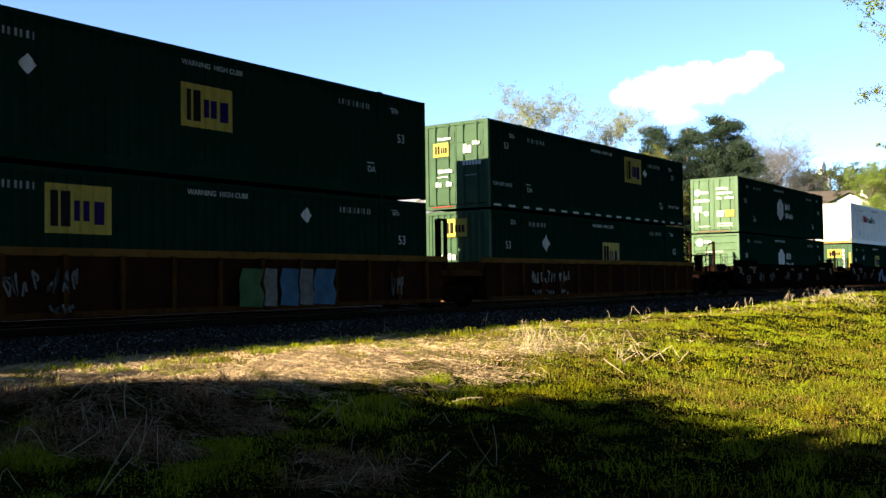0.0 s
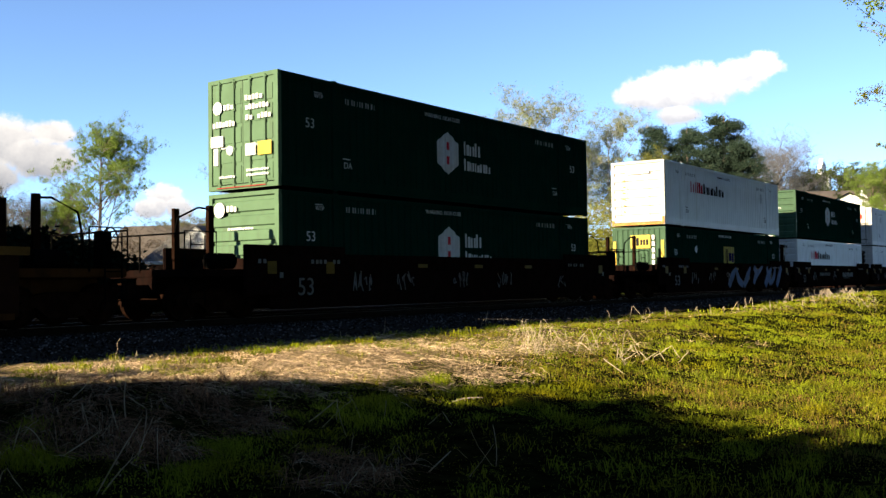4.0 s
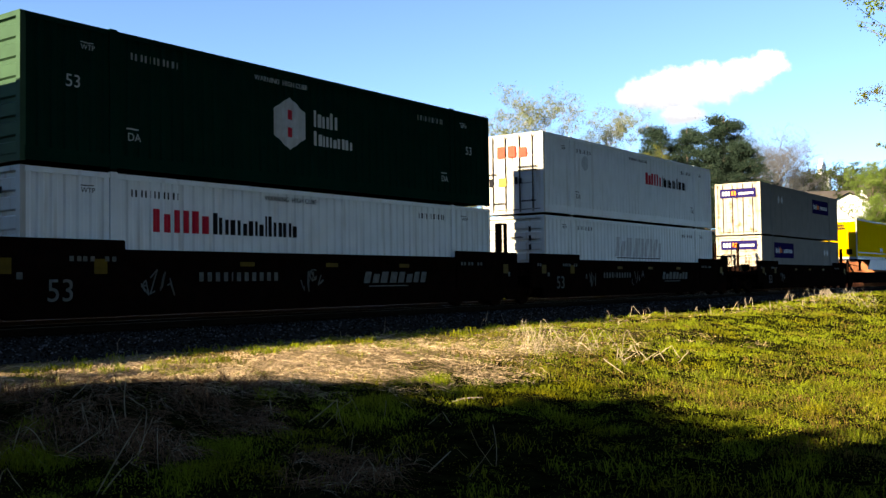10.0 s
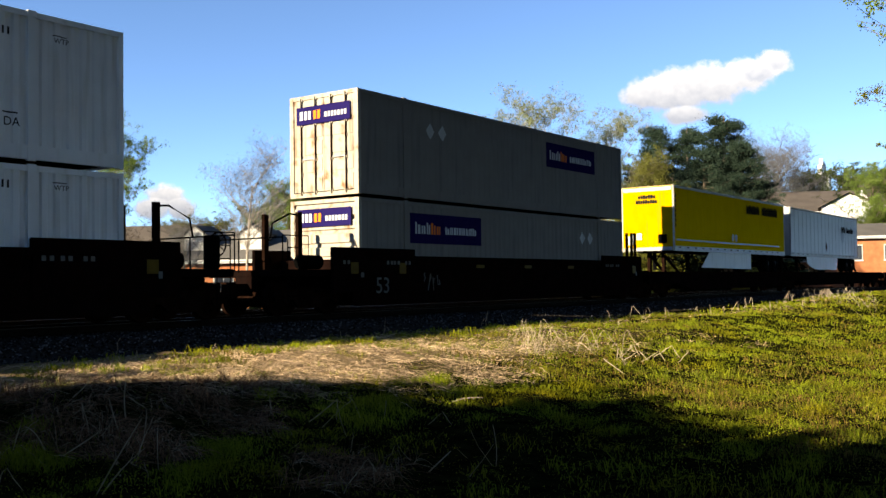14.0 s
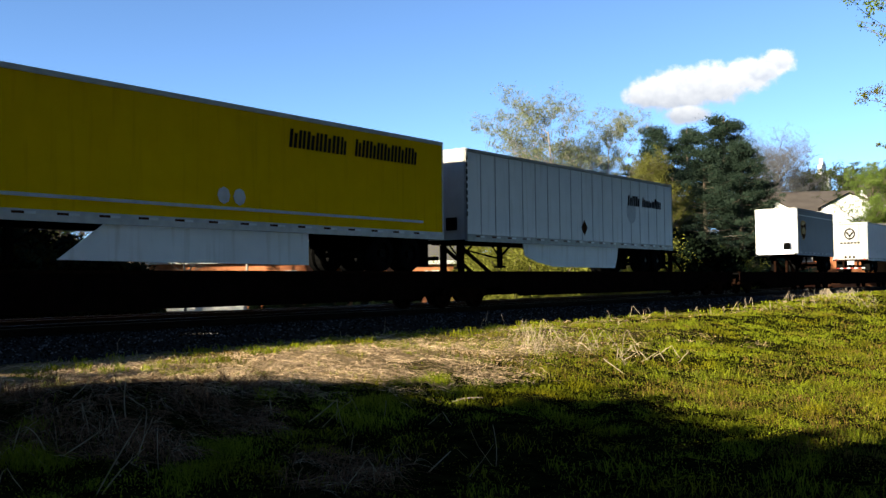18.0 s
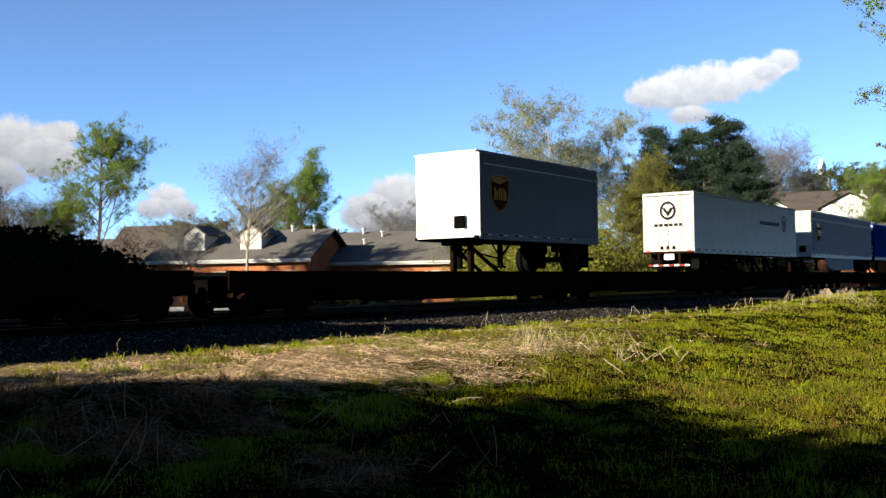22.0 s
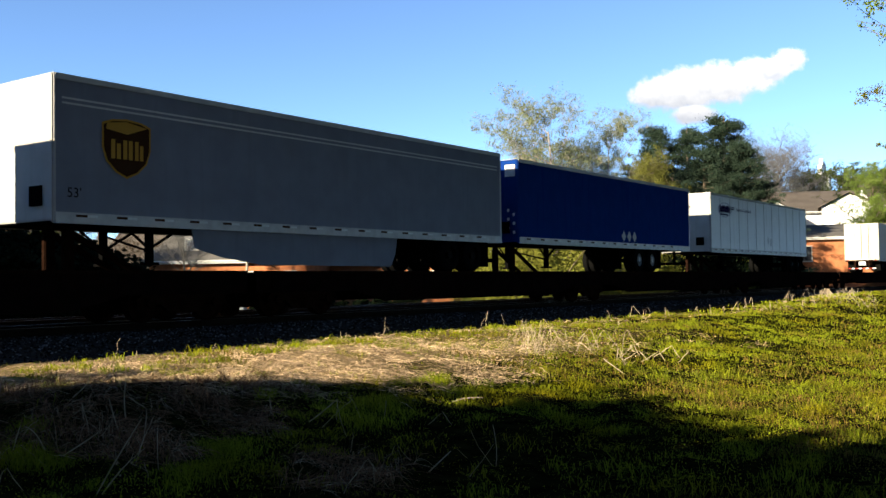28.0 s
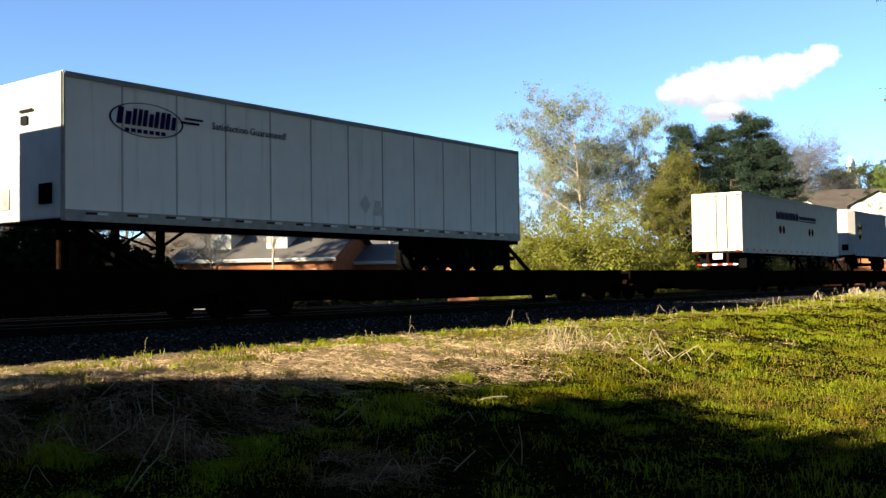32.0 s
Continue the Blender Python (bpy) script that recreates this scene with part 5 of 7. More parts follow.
plates("emblem_shape", M_BLACK, h, letter_bars(9.72, 11.83, 4.35, 4.82, (1, 0.9, 1, 0.9, 1, 1, 0.8), 0.2, 0.12) + letter_bars(12.2, 14.9, 4.36, 4.83, (0.9, 1, 1, 1, 1, 1, 1, 1, 0.9), 0.2, 0.12))
plates("rub_rail", ALU, h, [rect(0.2, 2.68, 15.2, 2.75)], y=-0.02)
plates("placard", M_GREY, h, [disc(7.6, 3.01, 0.19, 0.20, 8), disc(8.08, 3.0, 0.19, 0.20, 8)])
boxes("front_header", IVORY, h, (-0.012, 0.0, 0.1, BOX_W - 0.1, 4.96, 5.12))
boxes("front_sill", DIM_WHITE, h, (-0.012, 0.0, 0.1, BOX_W - 0.1, 2.24, 2.40))
end_text(h, 0.86, 4.62, 0.85, 0.16, 7, M_BLACK)
end_text(h, 0.78, 4.40, 1.05, 0.16, 9, M_BLACK)
for k in range(2):
    end_plate(h, 1.55 + k * 0.32, 2.75, 0.26, 0.3, M_WHITE)
side_bars(h, M_BLACK, [rect(0.14, 3.3 + i * 0.22, 0.26, 3.45 + i * 0.22) for i in range(7)])

i_ = trailer(175.6, 16.25, WHITE, "white ribbed box trailer with black lettering and white skirt", z0=2.22, ribs=19, skirt=(3.5, 10.8), rail=GALV, end_paint=DIM_WHITE)
plates("emblem_shape", M_BLACK, i_, letter_bars(11.65, 12.75, 3.98, 4.40, (1, 0.8, 0.9), 0.15, 0.15) + letter_bars(13.05, 14.95, 3.98, 4.40, (0.8, 0.8, 0.8, 0.7, 1, 0.8), 0.15, 0.15, tall=(0, 4)))
plates("placard", M_BROWN, i_, [[(7.85, 2.62), (8.1, 2.92), (7.85, 3.22), (7.6, 2.92)]])
plates("ghost_patch", M_GHOST, i_, [disc(12.0, 3.75, 0.45, 0.5)], y=-0.002)
side_bars(i_, M_BLACK, [rect(0.02, 3.0 + k * 0.22, 0.1, 3.14 + k * 0.22) for k in range(9)])
end_plate(i_, 1.2, 4.1, 0.9, 0.14, M_BLACK)

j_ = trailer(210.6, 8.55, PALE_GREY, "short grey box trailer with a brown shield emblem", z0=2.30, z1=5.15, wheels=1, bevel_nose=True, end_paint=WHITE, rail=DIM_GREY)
shield(j_, 0.98, 3.22)
side_bars(j_, M_GREY, [rect(0.6, 4.72, 8.5, 4.76)])
end_plate(j_, 1.2, 4.75, 0.45, 0.16, M_GREY)

k_ = trailer(228.95, 16.2, OLD_WHITE, "white box trailer with a round emblem, rear doors showing", z0=2.16, z1=5.05, front="right", ribs=0, rail=GALV, end_paint=WHITE_OLD)
plates("emblem_shape", M_NAVY, k_, [disc(13.85, 4.05, 0.42, 0.47)])
plates("emblem_shape", M_WHITE, k_, [disc(13.85, 4.05, 0.32, 0.37)], y=-0.010)
plates("emblem_shape", M_NAVY, k_, [[(13.58, 4.25), (13.85, 3.72), (14.12, 4.25), (13.95, 4.2), (13.85, 3.98), (13.75, 4.2)]], y=-0.014)
plates("emblem_shape", M_NAVY, k_, letter_bars(9.6, 12.9, 3.88, 4.08, (1, 0.4, 0.9, 1, 1, 1), 0.25, 0.1))
side_bars(k_, M_GREY, letter_bars(2.0, 3.6, 2.75, 2.85, (1,) * 9, 0.3))
bm = bmesh.new()
for q in range(20):
    a0, a1 = 6.2832 * q / 20, 6.2832 * (q + 1) / 20
    v = [bm.verts.new((-0.03, 1.28 + r * math.cos(a), 4.2 + r * 1.1 * math.sin(a))) for a in (a0, a1) for r in (0.30, 0.40)]
    bm.faces.new((v[0], v[1], v[3], v[2]))
for s_ in (-1, 1):
    v = [bm.verts.new((-0.034, 1.275 + s_ * a, 4.2 + b)) for a, b in ((0.0, -0.28), (0.0, -0.08), (0.14, 0.14), (0.30, 0.14))]
    bm.faces.new(v)
tagged(part("end_marking", bm, M_BLACK, k_), kind="stuff")
bm = bmesh.new()
for q in range(6):
    box(bm, -0.034, -0.03, 0.55 + q * 0.25, 0.72 + q * 0.25, 3.45, 3.58)
tagged(part("end_marking", bm, M_BLACK, k_), kind="stuff")
end_text(k_, 0.75, 3.12, 1.05, 0.06, 10, M_GREY)
end_plate(k_, 0.75, 2.78, 0.95, 0.20, M_GHOST)
for yy in (0.18, 2.05):
    end_disc(k_, yy + 0.12, 2.86, 0.13, M_GHOST)
for yy in (0.95, 1.25, 1.55):
    boxes("door_latch", RUST, k_, (-0.05, 0.0, yy, yy + 0.12, 2.36, 2.52))

l_ = trailer(248.42, 16.22, DIM_GREY, "long grey box trailer with brown shield emblem and pale side skirt", z0=2.20, z1=5.15, skirt=(3.45, 10.8), skirt_paint=DIM_GREY, end_paint=DIM_WHITE)
shield(l_, 1.1, 3.18, 1.2, 1.25)
side_bars(l_, M_WHITE, [rect(0.2, 4.66, 16.0, 4.70), rect(0.2, 4.56, 16.0, 4.60)])
lettering("53'", 0.28, M_BLACK, l_, 0.3, 2.72, -0.008)

m_ = trailer(265.72, 15.1, BLUE, "dark blue box trailer with aluminium rails", z0=2.22, z1=5.08, rim=GALV, axles=(11.03, 9.72))
plates("placard", M_WHITE, m_, [disc(8.13 + k * 0.5, 2.70, 0.2, 0.22, 4) for k in range(3)])
for k in range(6):
    end_plate(m_, 0.12 + 0.22 * (k % 2), 2.55 + k * 0.15, 0.09, 0.1, M_GREY)
end_plate(m_, 1.0, 4.45, 0.75, 0.45, M_WHITE)
end_plate(m_, 0.1, 4.5, 0.4, 0.4, M_WHITE)
end_disc(m_, 1.38, 4.67, 0.16, M_FADED_RED)

n_ = trailer(283.54, 16.22, WHITE, "white panelled box trailer with dark blue oval emblem", z0=2.22, z1=5.13, ribs=12, rail=GALV, end_paint=DIM_WHITE)
bm = bmesh.new()
for q in range(28):
    a0, a1 = 6.2832 * q / 28, 6.2832 * (q + 1) / 28
    v = [bm.verts.new((1.95 + r * 0.92 * math.cos(a), -0.008, 4.38 + r * 0.36 * math.sin(a))) for a in (a0, a1) for r in (0.95, 1.0)]
    bm.faces.new((v[0], v[1], v[3], v[2]))
part("emblem_shape", bm, M_NAVY, n_)
plates("emblem_shape", M_NAVY, n_, letter_bars(1.2, 2.65, 4.25, 4.6, (1.3, 0.9, 1, 1, 1), 0.1, 0.15) + letter_bars(1.4, 2.4, 4.1, 4.18, (1,) * 7, 0.4) + [rect(2.9, 4.52, 3.4, 4.57), rect(2.8, 4.43, 3.3, 4.48)], y=-0.012)
lettering("Satisfaction Guaranteed!", 0.23, M_NAVY, n_, 3.65, 4.40, -0.008)
plates("placard", M_GREY, n_, [[(8.75, 2.75), (8.95, 3.0), (8.75, 3.25), (8.55, 3.0)]])
plates("worn_patch", M_GREY, n_, [rect(9.05, 2.72, 9.3, 3.12, 0.2), rect(9.35, 2.7, 9.5, 2.95, -0.3)], y=-0.003)
end_plate(n_, 1.0, 4.45, 0.5, 0.06, M_BLACK)
end_plate(n_, 1.2, 4.2, 0.25, 0.18, M_BLACK)

o_ = trailer(319.6, 16.3, WHITE, "off-white box trailer with dark lettering and ribbed rear doors", z0=2.15, z1=5.12, front="right", end_paint=IVORY, rail=IVORY, side_paint=IVORY)
plates("emblem_shape", M_NAVY, o_, letter_bars(5.0, 8.6, 4.0, 4.42, (1, 0.7, 0.7, 0.3, 1, 1, 1, 0.9), 0.2) + [rect(8.8, 4.0, 11.8, 4.05)] + letter_bars(8.8, 11.8, 4.12, 4.3, (1,) * 9, 0.3))
plates("placard", M_BROWN, o_, [disc(x, 3.45, 0.22, 0.24, 6) for x in (5.6, 6.15, 10.6, 11.15)])
bm = bmesh.new()
for q in range(6):
    box(bm, -0.04, -0.0, 0.25 + q * 0.38, 0.32 + q * 0.38, 2.4, 5.0)
part("door_rib", bm, IVORY, o_)
for yy in (0.72, 1.25, 1.80):
    boxes("door_seam", RUST, o_, (-0.012, 0.0, yy, yy + 0.05, 2.36, 5.0))
p_ = trailer(339.5, 8.6, DIM_GREY, "short grey box trailer with a brown shield emblem", z0=2.25, z1=5.18, wheels=1, bevel_nose=True, end_paint=DIM_WHITE, rail=DIM_GREY)
shield(p_, 0.85, 3.22)
q_ = trailer(349.8, 16.2, WHITE, "white box trailer on a flat car", z0=2.25, z1=5.15, rail=GALV)


# ---- buildings beyond the railway ----
def polar(bearing, far, z=0.0):
    """A place by its compass bearing from the viewer's spot (degrees from +y towards +x) and distance."""
    a = radians(bearing)
    return far * math.sin(a), far * math.cos(a), z


def gable_house(name, label, bearing, far, turn, width, depth, eave, ridge, wall, roof, dormers=(), windows=(), vents=(), base=-0.62, wall_top=None, overhang=0.4):
    """A gabled house: its front faces -y of its own space, the ridge runs along x."""
    x, y, _ = polar(bearing, far)
    h = empty(name, 0, 0, 0)
    h.matrix_basis = pose(x, y, base, 0, 0, turn)
    tagged(h, label, "house", "houses beyond the railway")
    bm = bmesh.new()
    w, d = width / 2, depth
    box(bm, -w, w, 0, 0.25, 0, eave)
    box(bm, -w, w, d - 0.25, d, 0, eave)
    for s in (-1, 1):
        a = [bm.verts.new((s * w, yy, zz)) for yy, zz in ((0, 0), (d, 0), (d, eave), (d / 2, ridge - 0.15), (0, eave))]
        b = [bm.verts.new((s * (w - 0.25), yy, zz)) for yy, zz in ((0, 0), (d, 0), (d, eave), (d / 2, ridge - 0.15), (0, eave))]
        bm.faces.new(a)
        bm.faces.new(b[::-1])
        for i in range(5):
            bm.faces.new((a[(i + 1) % 5], a[i], b[i], b[(i + 1) % 5]))
    part("wall", bm, wall, h)
    bm = bmesh.new()
    o = overhang
    fall = (ridge - eave) / (d / 2)
    for s in (0, 1):
        ys = (-o, d / 2) if s == 0 else (d + o, d / 2)
        zs = (eave - fall * o, ridge)
        v = [bm.verts.new((xx, yy, zz + k)) for k in (0, 0.14) for xx, yy, zz in ((-w - o, ys[0], zs[0]), (w + o, ys[0], zs[0]), (w + o, ys[1], zs[1]), (-w - o, ys[1], zs[1]))]
        for f in ((3, 2, 1, 0), (4, 5, 6, 7), (0, 1, 5, 4), (1, 2, 6, 5), (2, 3, 7, 6), (3, 0, 4, 7)):
            bm.faces.new([v[i] for i in f])
    rf = part("roof", bm, roof, h)
    boxes("fascia", SIDING, h, (-w - o, w + o, -o - 0.04, -o, eave - fall * o - 0.12, eave - fall * o + 0.10))
    boxes("gutter", M_WHITE, h, (-w - o, w + o, -o - 0.14, -o - 0.045, eave - fall * o - 0.02, eave - fall * o + 0.08))
    for dx in dormers:
        yb = d * 0.13
        zb = eave + fall * yb
        bm = bmesh.new()
        prism(bm, [(dx - 0.75, zb - 0.1), (dx + 0.75, zb - 0.1), (dx + 0.75, zb + 1.2), (dx, zb + 1.75), (dx - 0.75, zb + 1.2)], yb, yb + 2.2)
        dm = part("dormer", bm, M_WHITE, h, "white boarded dormer")
        bm = bmesh.new()
        for s in (-1, 1):
            v = [bm.verts.new((dx + s * a, yy, zb + c)) for a, yy, c in ((0, yb - 0.15, 1.80), (0.95, yb - 0.15, 1.10), (0.95, yb + 3.0, 1.10), (0, yb + 3.0, 1.80), (0, yb - 0.15, 1.90), (0.95, yb - 0.15, 1.20), (0.95, yb + 3.0, 1.20), (0, yb + 3.0, 1.90))]
            for f in ((0, 1, 2, 3), (4, 5, 6, 7), (0, 1, 5, 4), (1, 2, 6, 5), (2, 3, 7, 6), (3, 0, 4, 7)):
                bm.faces.new([v[i] for i in f])
        part("dormer_roof", bm, roof, dm)
        for k in range(5):
            boxes("louvre", SIDING, dm, (dx - 0.3, dx + 0.3, yb - 0.03, yb - 0.001, zb + 0.3 + k * 0.14, zb + 0.38 + k * 0.14))
    for wx, wz, ww, wh in windows:
        win = boxes("window", M_WHITE, h, (wx - ww / 2 - 0.07, wx + ww / 2 + 0.07, -0.06, -0.001, wz - 0.07, wz + wh + 0.07))
        for k in (0, 1):
            boxes("pane", GLASS, win, (wx - ww / 2 + k * (ww / 2 + 0.02), wx + k * ww / 2 - (0.02 if k == 0 else 0), -0.075, -0.061, wz, wz + wh))
        boxes("window_sill", SIDING, win, (wx - ww / 2 - 0.12, wx + ww / 2 + 0.12, -0.12, -0.061, wz - 0.12, wz - 0.05))
    for vx, f in vents:
        yy = d * f
        zz = eave + fall * yy + 0.12
        bm = bmesh.new()
        tube(bm, [(vx, yy, zz), (vx, yy, zz + 0.35)], [0.09, 0.09], 8)
        tube(bm, [(vx, yy, zz + 0.35), (vx, yy, zz + 0.45)], [0.16, 0.14], 8)
        part("roof_vent", bm, ALU, rf)
    return h


# turn = -(bearing of the line of sight at right angles to the front)
gable_house("brick_house", "low brick house with grey shingle roof and white dormers", 41.7, 66.0, -67.0, 11.2, 9.0, 3.30, 5.25, BRICK, SHINGLE,
            dormers=(-2.9, 1.2), windows=[(x, 1.2, 1.3, 1.2) for x in (-4.6, -2.6, -0.2, 1.6, 4.2)], vents=((3.0, 0.46), (4.6, 0.46), (0.2, 0.45)))
gable_house("brick_house", "low brick house with wide grey shingle roof", 50.2, 67.0, -67.0, 10.9, 9.6, 3.10, 5.2, BRICK, SHINGLE,
            windows=[(x, 1.1, 1.3, 1.2) for x in (-4.0, -1.2, 2.0, 4.2)], vents=((-4.2, 0.46), (-2.2, 0.46), (-0.6, 0.40), (2.3, 0.46), (-1.5, 0.25)))
gable_house("brick_house", "low house with dark roof behind trees", 36.6, 76.0, -67.0, 6.0, 9.0, 3.0, 6.2, SIDING, SHINGLE_DARK, windows=[(x, 1.2, 1.2, 1.2) for x in (-1.5, 1.5)])
gable_house("brick_house", "low house with weathered shingle roof among shrubs", 33.0, 82.0, -60.0, 10.0, 9.0, 2.9, 5.4, SIDING, SHINGLE, windows=[(x, 1.2, 1.2, 1.2) for x in (-2.5, 2.0)])
for bearing, far, wdt in ((74.6, 128.0, 16.0), (81.2, 124.0, 14.0)):
    gable_house("two_storey_house", "cream two-storey house with brown shingle roof", bearing, far, -62.0, wdt, 11.0, 8.5, 11.2, SIDING, SHINGLE_DARK, base=0.6,
                windows=[(x, z, 1.1, 1.5) for x in (-wdt * 0.36, -wdt * 0.12, wdt * 0.14, wdt * 0.38) for z in (1.6, 5.6)])
for bearing, far, turn, deep, eave, top in ((78.1, 121.0, -76.0, 5.8, 8.3, 9.75), (74.2, 122.0, -76.0, 5.6, 7.7, 9.5)):
    gable_house("gable_wing", "cream gabled wing of a two-storey house", bearing, far, turn + 90, 6.0, deep, eave, top, SIDING, SHINGLE_DARK, base=0.6, windows=[(x, 6.0, 0.9, 1.4) for x in (-1.0, 1.0)])
gable_house("low_house", "brick house at the end of the street", 76.6, 90.0, -70.0, 13.0, 8.0, 5.0, 6.1, BRICK, SHINGLE, windows=[(x, 3.0, 1.2, 1.2) for x in (-3.5, 0.5, 3.5)])
wall_bm = bmesh.new()
box(wall_bm, 0, 4.6, -0.25, 0.25, 0, 0.30)
bmesh.ops.bevel(wall_bm, geom=wall_bm.edges[:], offset=0.04, segments=2, affect="EDGES")
hx, hy, _ = polar(38.4, 62.0)
low_wall = part("low_wall", wall_bm, SIDING, None, at=pose(hx, hy, -0.64, 0, 0, -40))
tagged(low_wall, "pale low garden wall in front of the houses", "wall")
far_block = tagged(empty("distant_tower_block", *polar(75.5, 620.0)), "pale distant tower block above the trees", "building")
for k in range(4):
    boxes("wing", SIDING, far_block, (-5 + k * 3.3, -4.2 + k * 3.3, 0, 2, 0, 67.5 + (k * 7 % 4) * 1.1))
boxes("wing", SIDING, far_block, (11, 17, 0, 6, 0, 65.0))


# ---- trees ----
def grow(bm, tips, rnd, p, d, length, radius, level, levels, spread, up):
    pts, rad = [p], [radius]
    steps = 4 if level < 2 else 3
    for i in range(steps):
        d = (d + Vector((rnd.uniform(-1, 1), rnd.uniform(-1, 1), rnd.uniform(-0.6, 1) * up)) * (0.16 if level else 0.07)).normalized()
        p = p + d * length / steps
        pts.append(p)
        rad.append(radius * (1 - (0.55 if level else 0.62) * (i + 1) / steps))
    tube(bm, pts, rad, 8 if level == 0 else 5 if level == 1 else 3, caps=False)
    if level >= levels - 1:
        tips += pts[1:]
    if level < levels:
        n = {0: 11, 1: 6, 2: 5}.get(level, 3)
        for i in range(n):
            f = (0.36 + 0.64 * (i + rnd.random()) / n) if level == 0 else (0.2 + 0.8 * (i + rnd.random()) / n)
            k = min(int(f * steps), steps - 1)
            q = pts[k].lerp(pts[k + 1], f * steps - k)
            side = Vector((rnd.uniform(-1, 1), rnd.uniform(-1, 1), 0)).normalized()
            nd = (d * (0.5 if level else 0.45) + side * spread * rnd.uniform(0.75, 1.25) + Vector((0, 0, up * 0.35))).normalized()
            ln = length * (0.52 if level == 0 else 0.58) * (1.15 - 0.55 * f if level == 0 else 1.0) * rnd.uniform(0.75, 1.15)
            grow(bm, tips, rnd, q, nd, ln, max(rad[k] * (0.5 if level == 0 else 0.62), 0.008), level + 1, levels, spread, up)


def leaf_cloud(name, centres, count, spread, size, seed, slim=0.6):
    r = np.random.RandomState(seed)
    c = np.array([tuple(p) for p in centres])
    base = c[r.randint(0, len(c), count)] + r.normal(0, spread, (count, 3))
    a = r.normal(0, 1, (count, 3))
    a /= np.linalg.norm(a, axis=1)[:, None]
    b = np.cross(a, r.normal(0, 1, (count, 3)))
    b /= np.linalg.norm(b, axis=1)[:, None]
    s = r.uniform(0.6, 1.3, (count, 1)) * size
    v = np.stack([base - a * s, base + b * s * slim, base + a * s, base - b * s * slim], 1)
    me = bpy.data.meshes.new(name)
    me.from_pydata(v.reshape(-1, 3).tolist(), [], np.arange(count * 4).reshape(-1, 4).tolist())
    return me


def clump_cloud(name, centres, clumps, per, radius, size, seed, slim=0.6, flat=0.7, rise=0.0):
    """Leaves gathered in clumps round some of the twig ends, with gaps between the clumps."""
    r = np.random.RandomState(seed)
    c = np.array([tuple(p) for p in centres])
    mid = c[r.randint(0, len(c), clumps)] + r.normal(0, radius * 0.3, (clumps, 3))
    wide = radius * r.uniform(0.5, 1.3, (clumps, 1))
    base = np.repeat(mid, per, 0) + r.normal(0, 0.55, (clumps * per, 3)) * np.repeat(wide, per, 0) * (1, 1, flat)
    k = clumps * per
    a = r.normal(0, 1, (k, 3)) + (0, 0, rise)
    a /= np.linalg.norm(a, axis=1)[:, None]
    b = np.cross(a, r.normal(0, 1, (k, 3)))
    b /= np.linalg.norm(b, axis=1)[:, None]
    s = r.uniform(0.6, 1.3, (k, 1)) * size
    v = np.stack([base - a * s, base + b * s * slim, base + a * s, base - b * s * slim], 1)
    me = bpy.data.meshes.new(name)
    me.from_pydata(v.reshape(-1, 3).tolist(), [], np.arange(k * 4).reshape(-1, 4).tolist())
    return me


FORMS = {}


def tree_form(key, tall, seed, clumps, per, leaf_size, leaf, bark=None, levels=3, spread=0.75, up=0.5, trunk=0.02, radius=0.4, slim=0.6, twigs=0, flat=0.7):
    """One shape of tree: limbs that fork, leaves in clumps at their ends, and fine bare twigs."""
    rnd = random.Random(seed)
    bm = bmesh.new()
    tips = []
    grow(bm, tips, rnd, Vector((0, 0, -0.1)), Vector((0, 0, 1)), tall * 0.86, tall * trunk, 0, levels, spread, up)
    top = max(v.co.z for v in bm.verts) + (radius * 0.5 if clumps else 0)
    crown = clump_cloud("crown", tips, clumps, per, radius, leaf_size, seed, slim, flat) if clumps else None
    fine = leaf_cloud("twig_mass", tips, twigs, 0.24, 0.17, seed + 1, 0.04) if twigs else None
    FORMS[key] = (mesh_of("trunk", bm, False), crown, leaf, bark or BARK, top, fine)


def tree(key, label, bearing, far, tall, turn=0.0, base=-0.66, group="trees beyond the railway", wide=1.0):
    wood, crown, leaf, bark, full, fine = FORMS[key]
    x, y, _ = polar(bearing, far)
    t = empty("tree", 0, 0, 0)
    k = tall / full
    t.matrix_basis = pose(x, y, base, 0, 0, turn)
    t.scale = (k * wide, k * wide, k)
    tagged(t, label, "tree", group)
    part("trunk", wood, bark, t)
    if crown:
        part("crown", crown, leaf, t)
    if fine:
        tagged(part("twig_mass", fine, TWIG_GREY, t, "fine bare grey twigs"), kind="stuff")
    return t


tree_form("spring", 12, 41, 1500, 30, 0.05, LEAF_SPRING, levels=4, radius=0.30, spread=0.85, up=0.45, trunk=0.014, flat=0.55)
tree_form("near", 12, 41, 1300, 40, 0.042, LEAF_SPRING, levels=4, radius=0.22, spread=0.85, up=0.45, trunk=0.014)
tree_form("olive_near", 9, 43, 1100, 40, 0.04, LEAF_OLIVE, levels=4, radius=0.22, spread=0.85, up=0.5)
tree_form("budding", 16, 42, 1700, 14, 0.068, LEAF_PALE, BARK_PALE, levels=4, radius=0.42, spread=1.0, up=0.6, trunk=0.010, twigs=5000)
tree_form("olive", 9, 43, 620, 60, 0.05, LEAF_OLIVE, levels=4, radius=0.36, spread=0.85, up=0.5)
tree_form("bare", 11, 52, 0, 0, 0, LEAF_PALE, BARK_PALE, levels=4, spread=0.8, up=0.7, trunk=0.013, twigs=15000)
tree_form("bare_dark", 11, 45, 0, 0, 0, LEAF_PALE, BARK_GREY, levels=4, spread=0.85, up=0.6, trunk=0.016, twigs=8000)
tree_form("full", 11, 46, 520, 70, 0.06, LEAF_SPRING, radius=0.50, spread=0.65, up=0.8, flat=0.6)
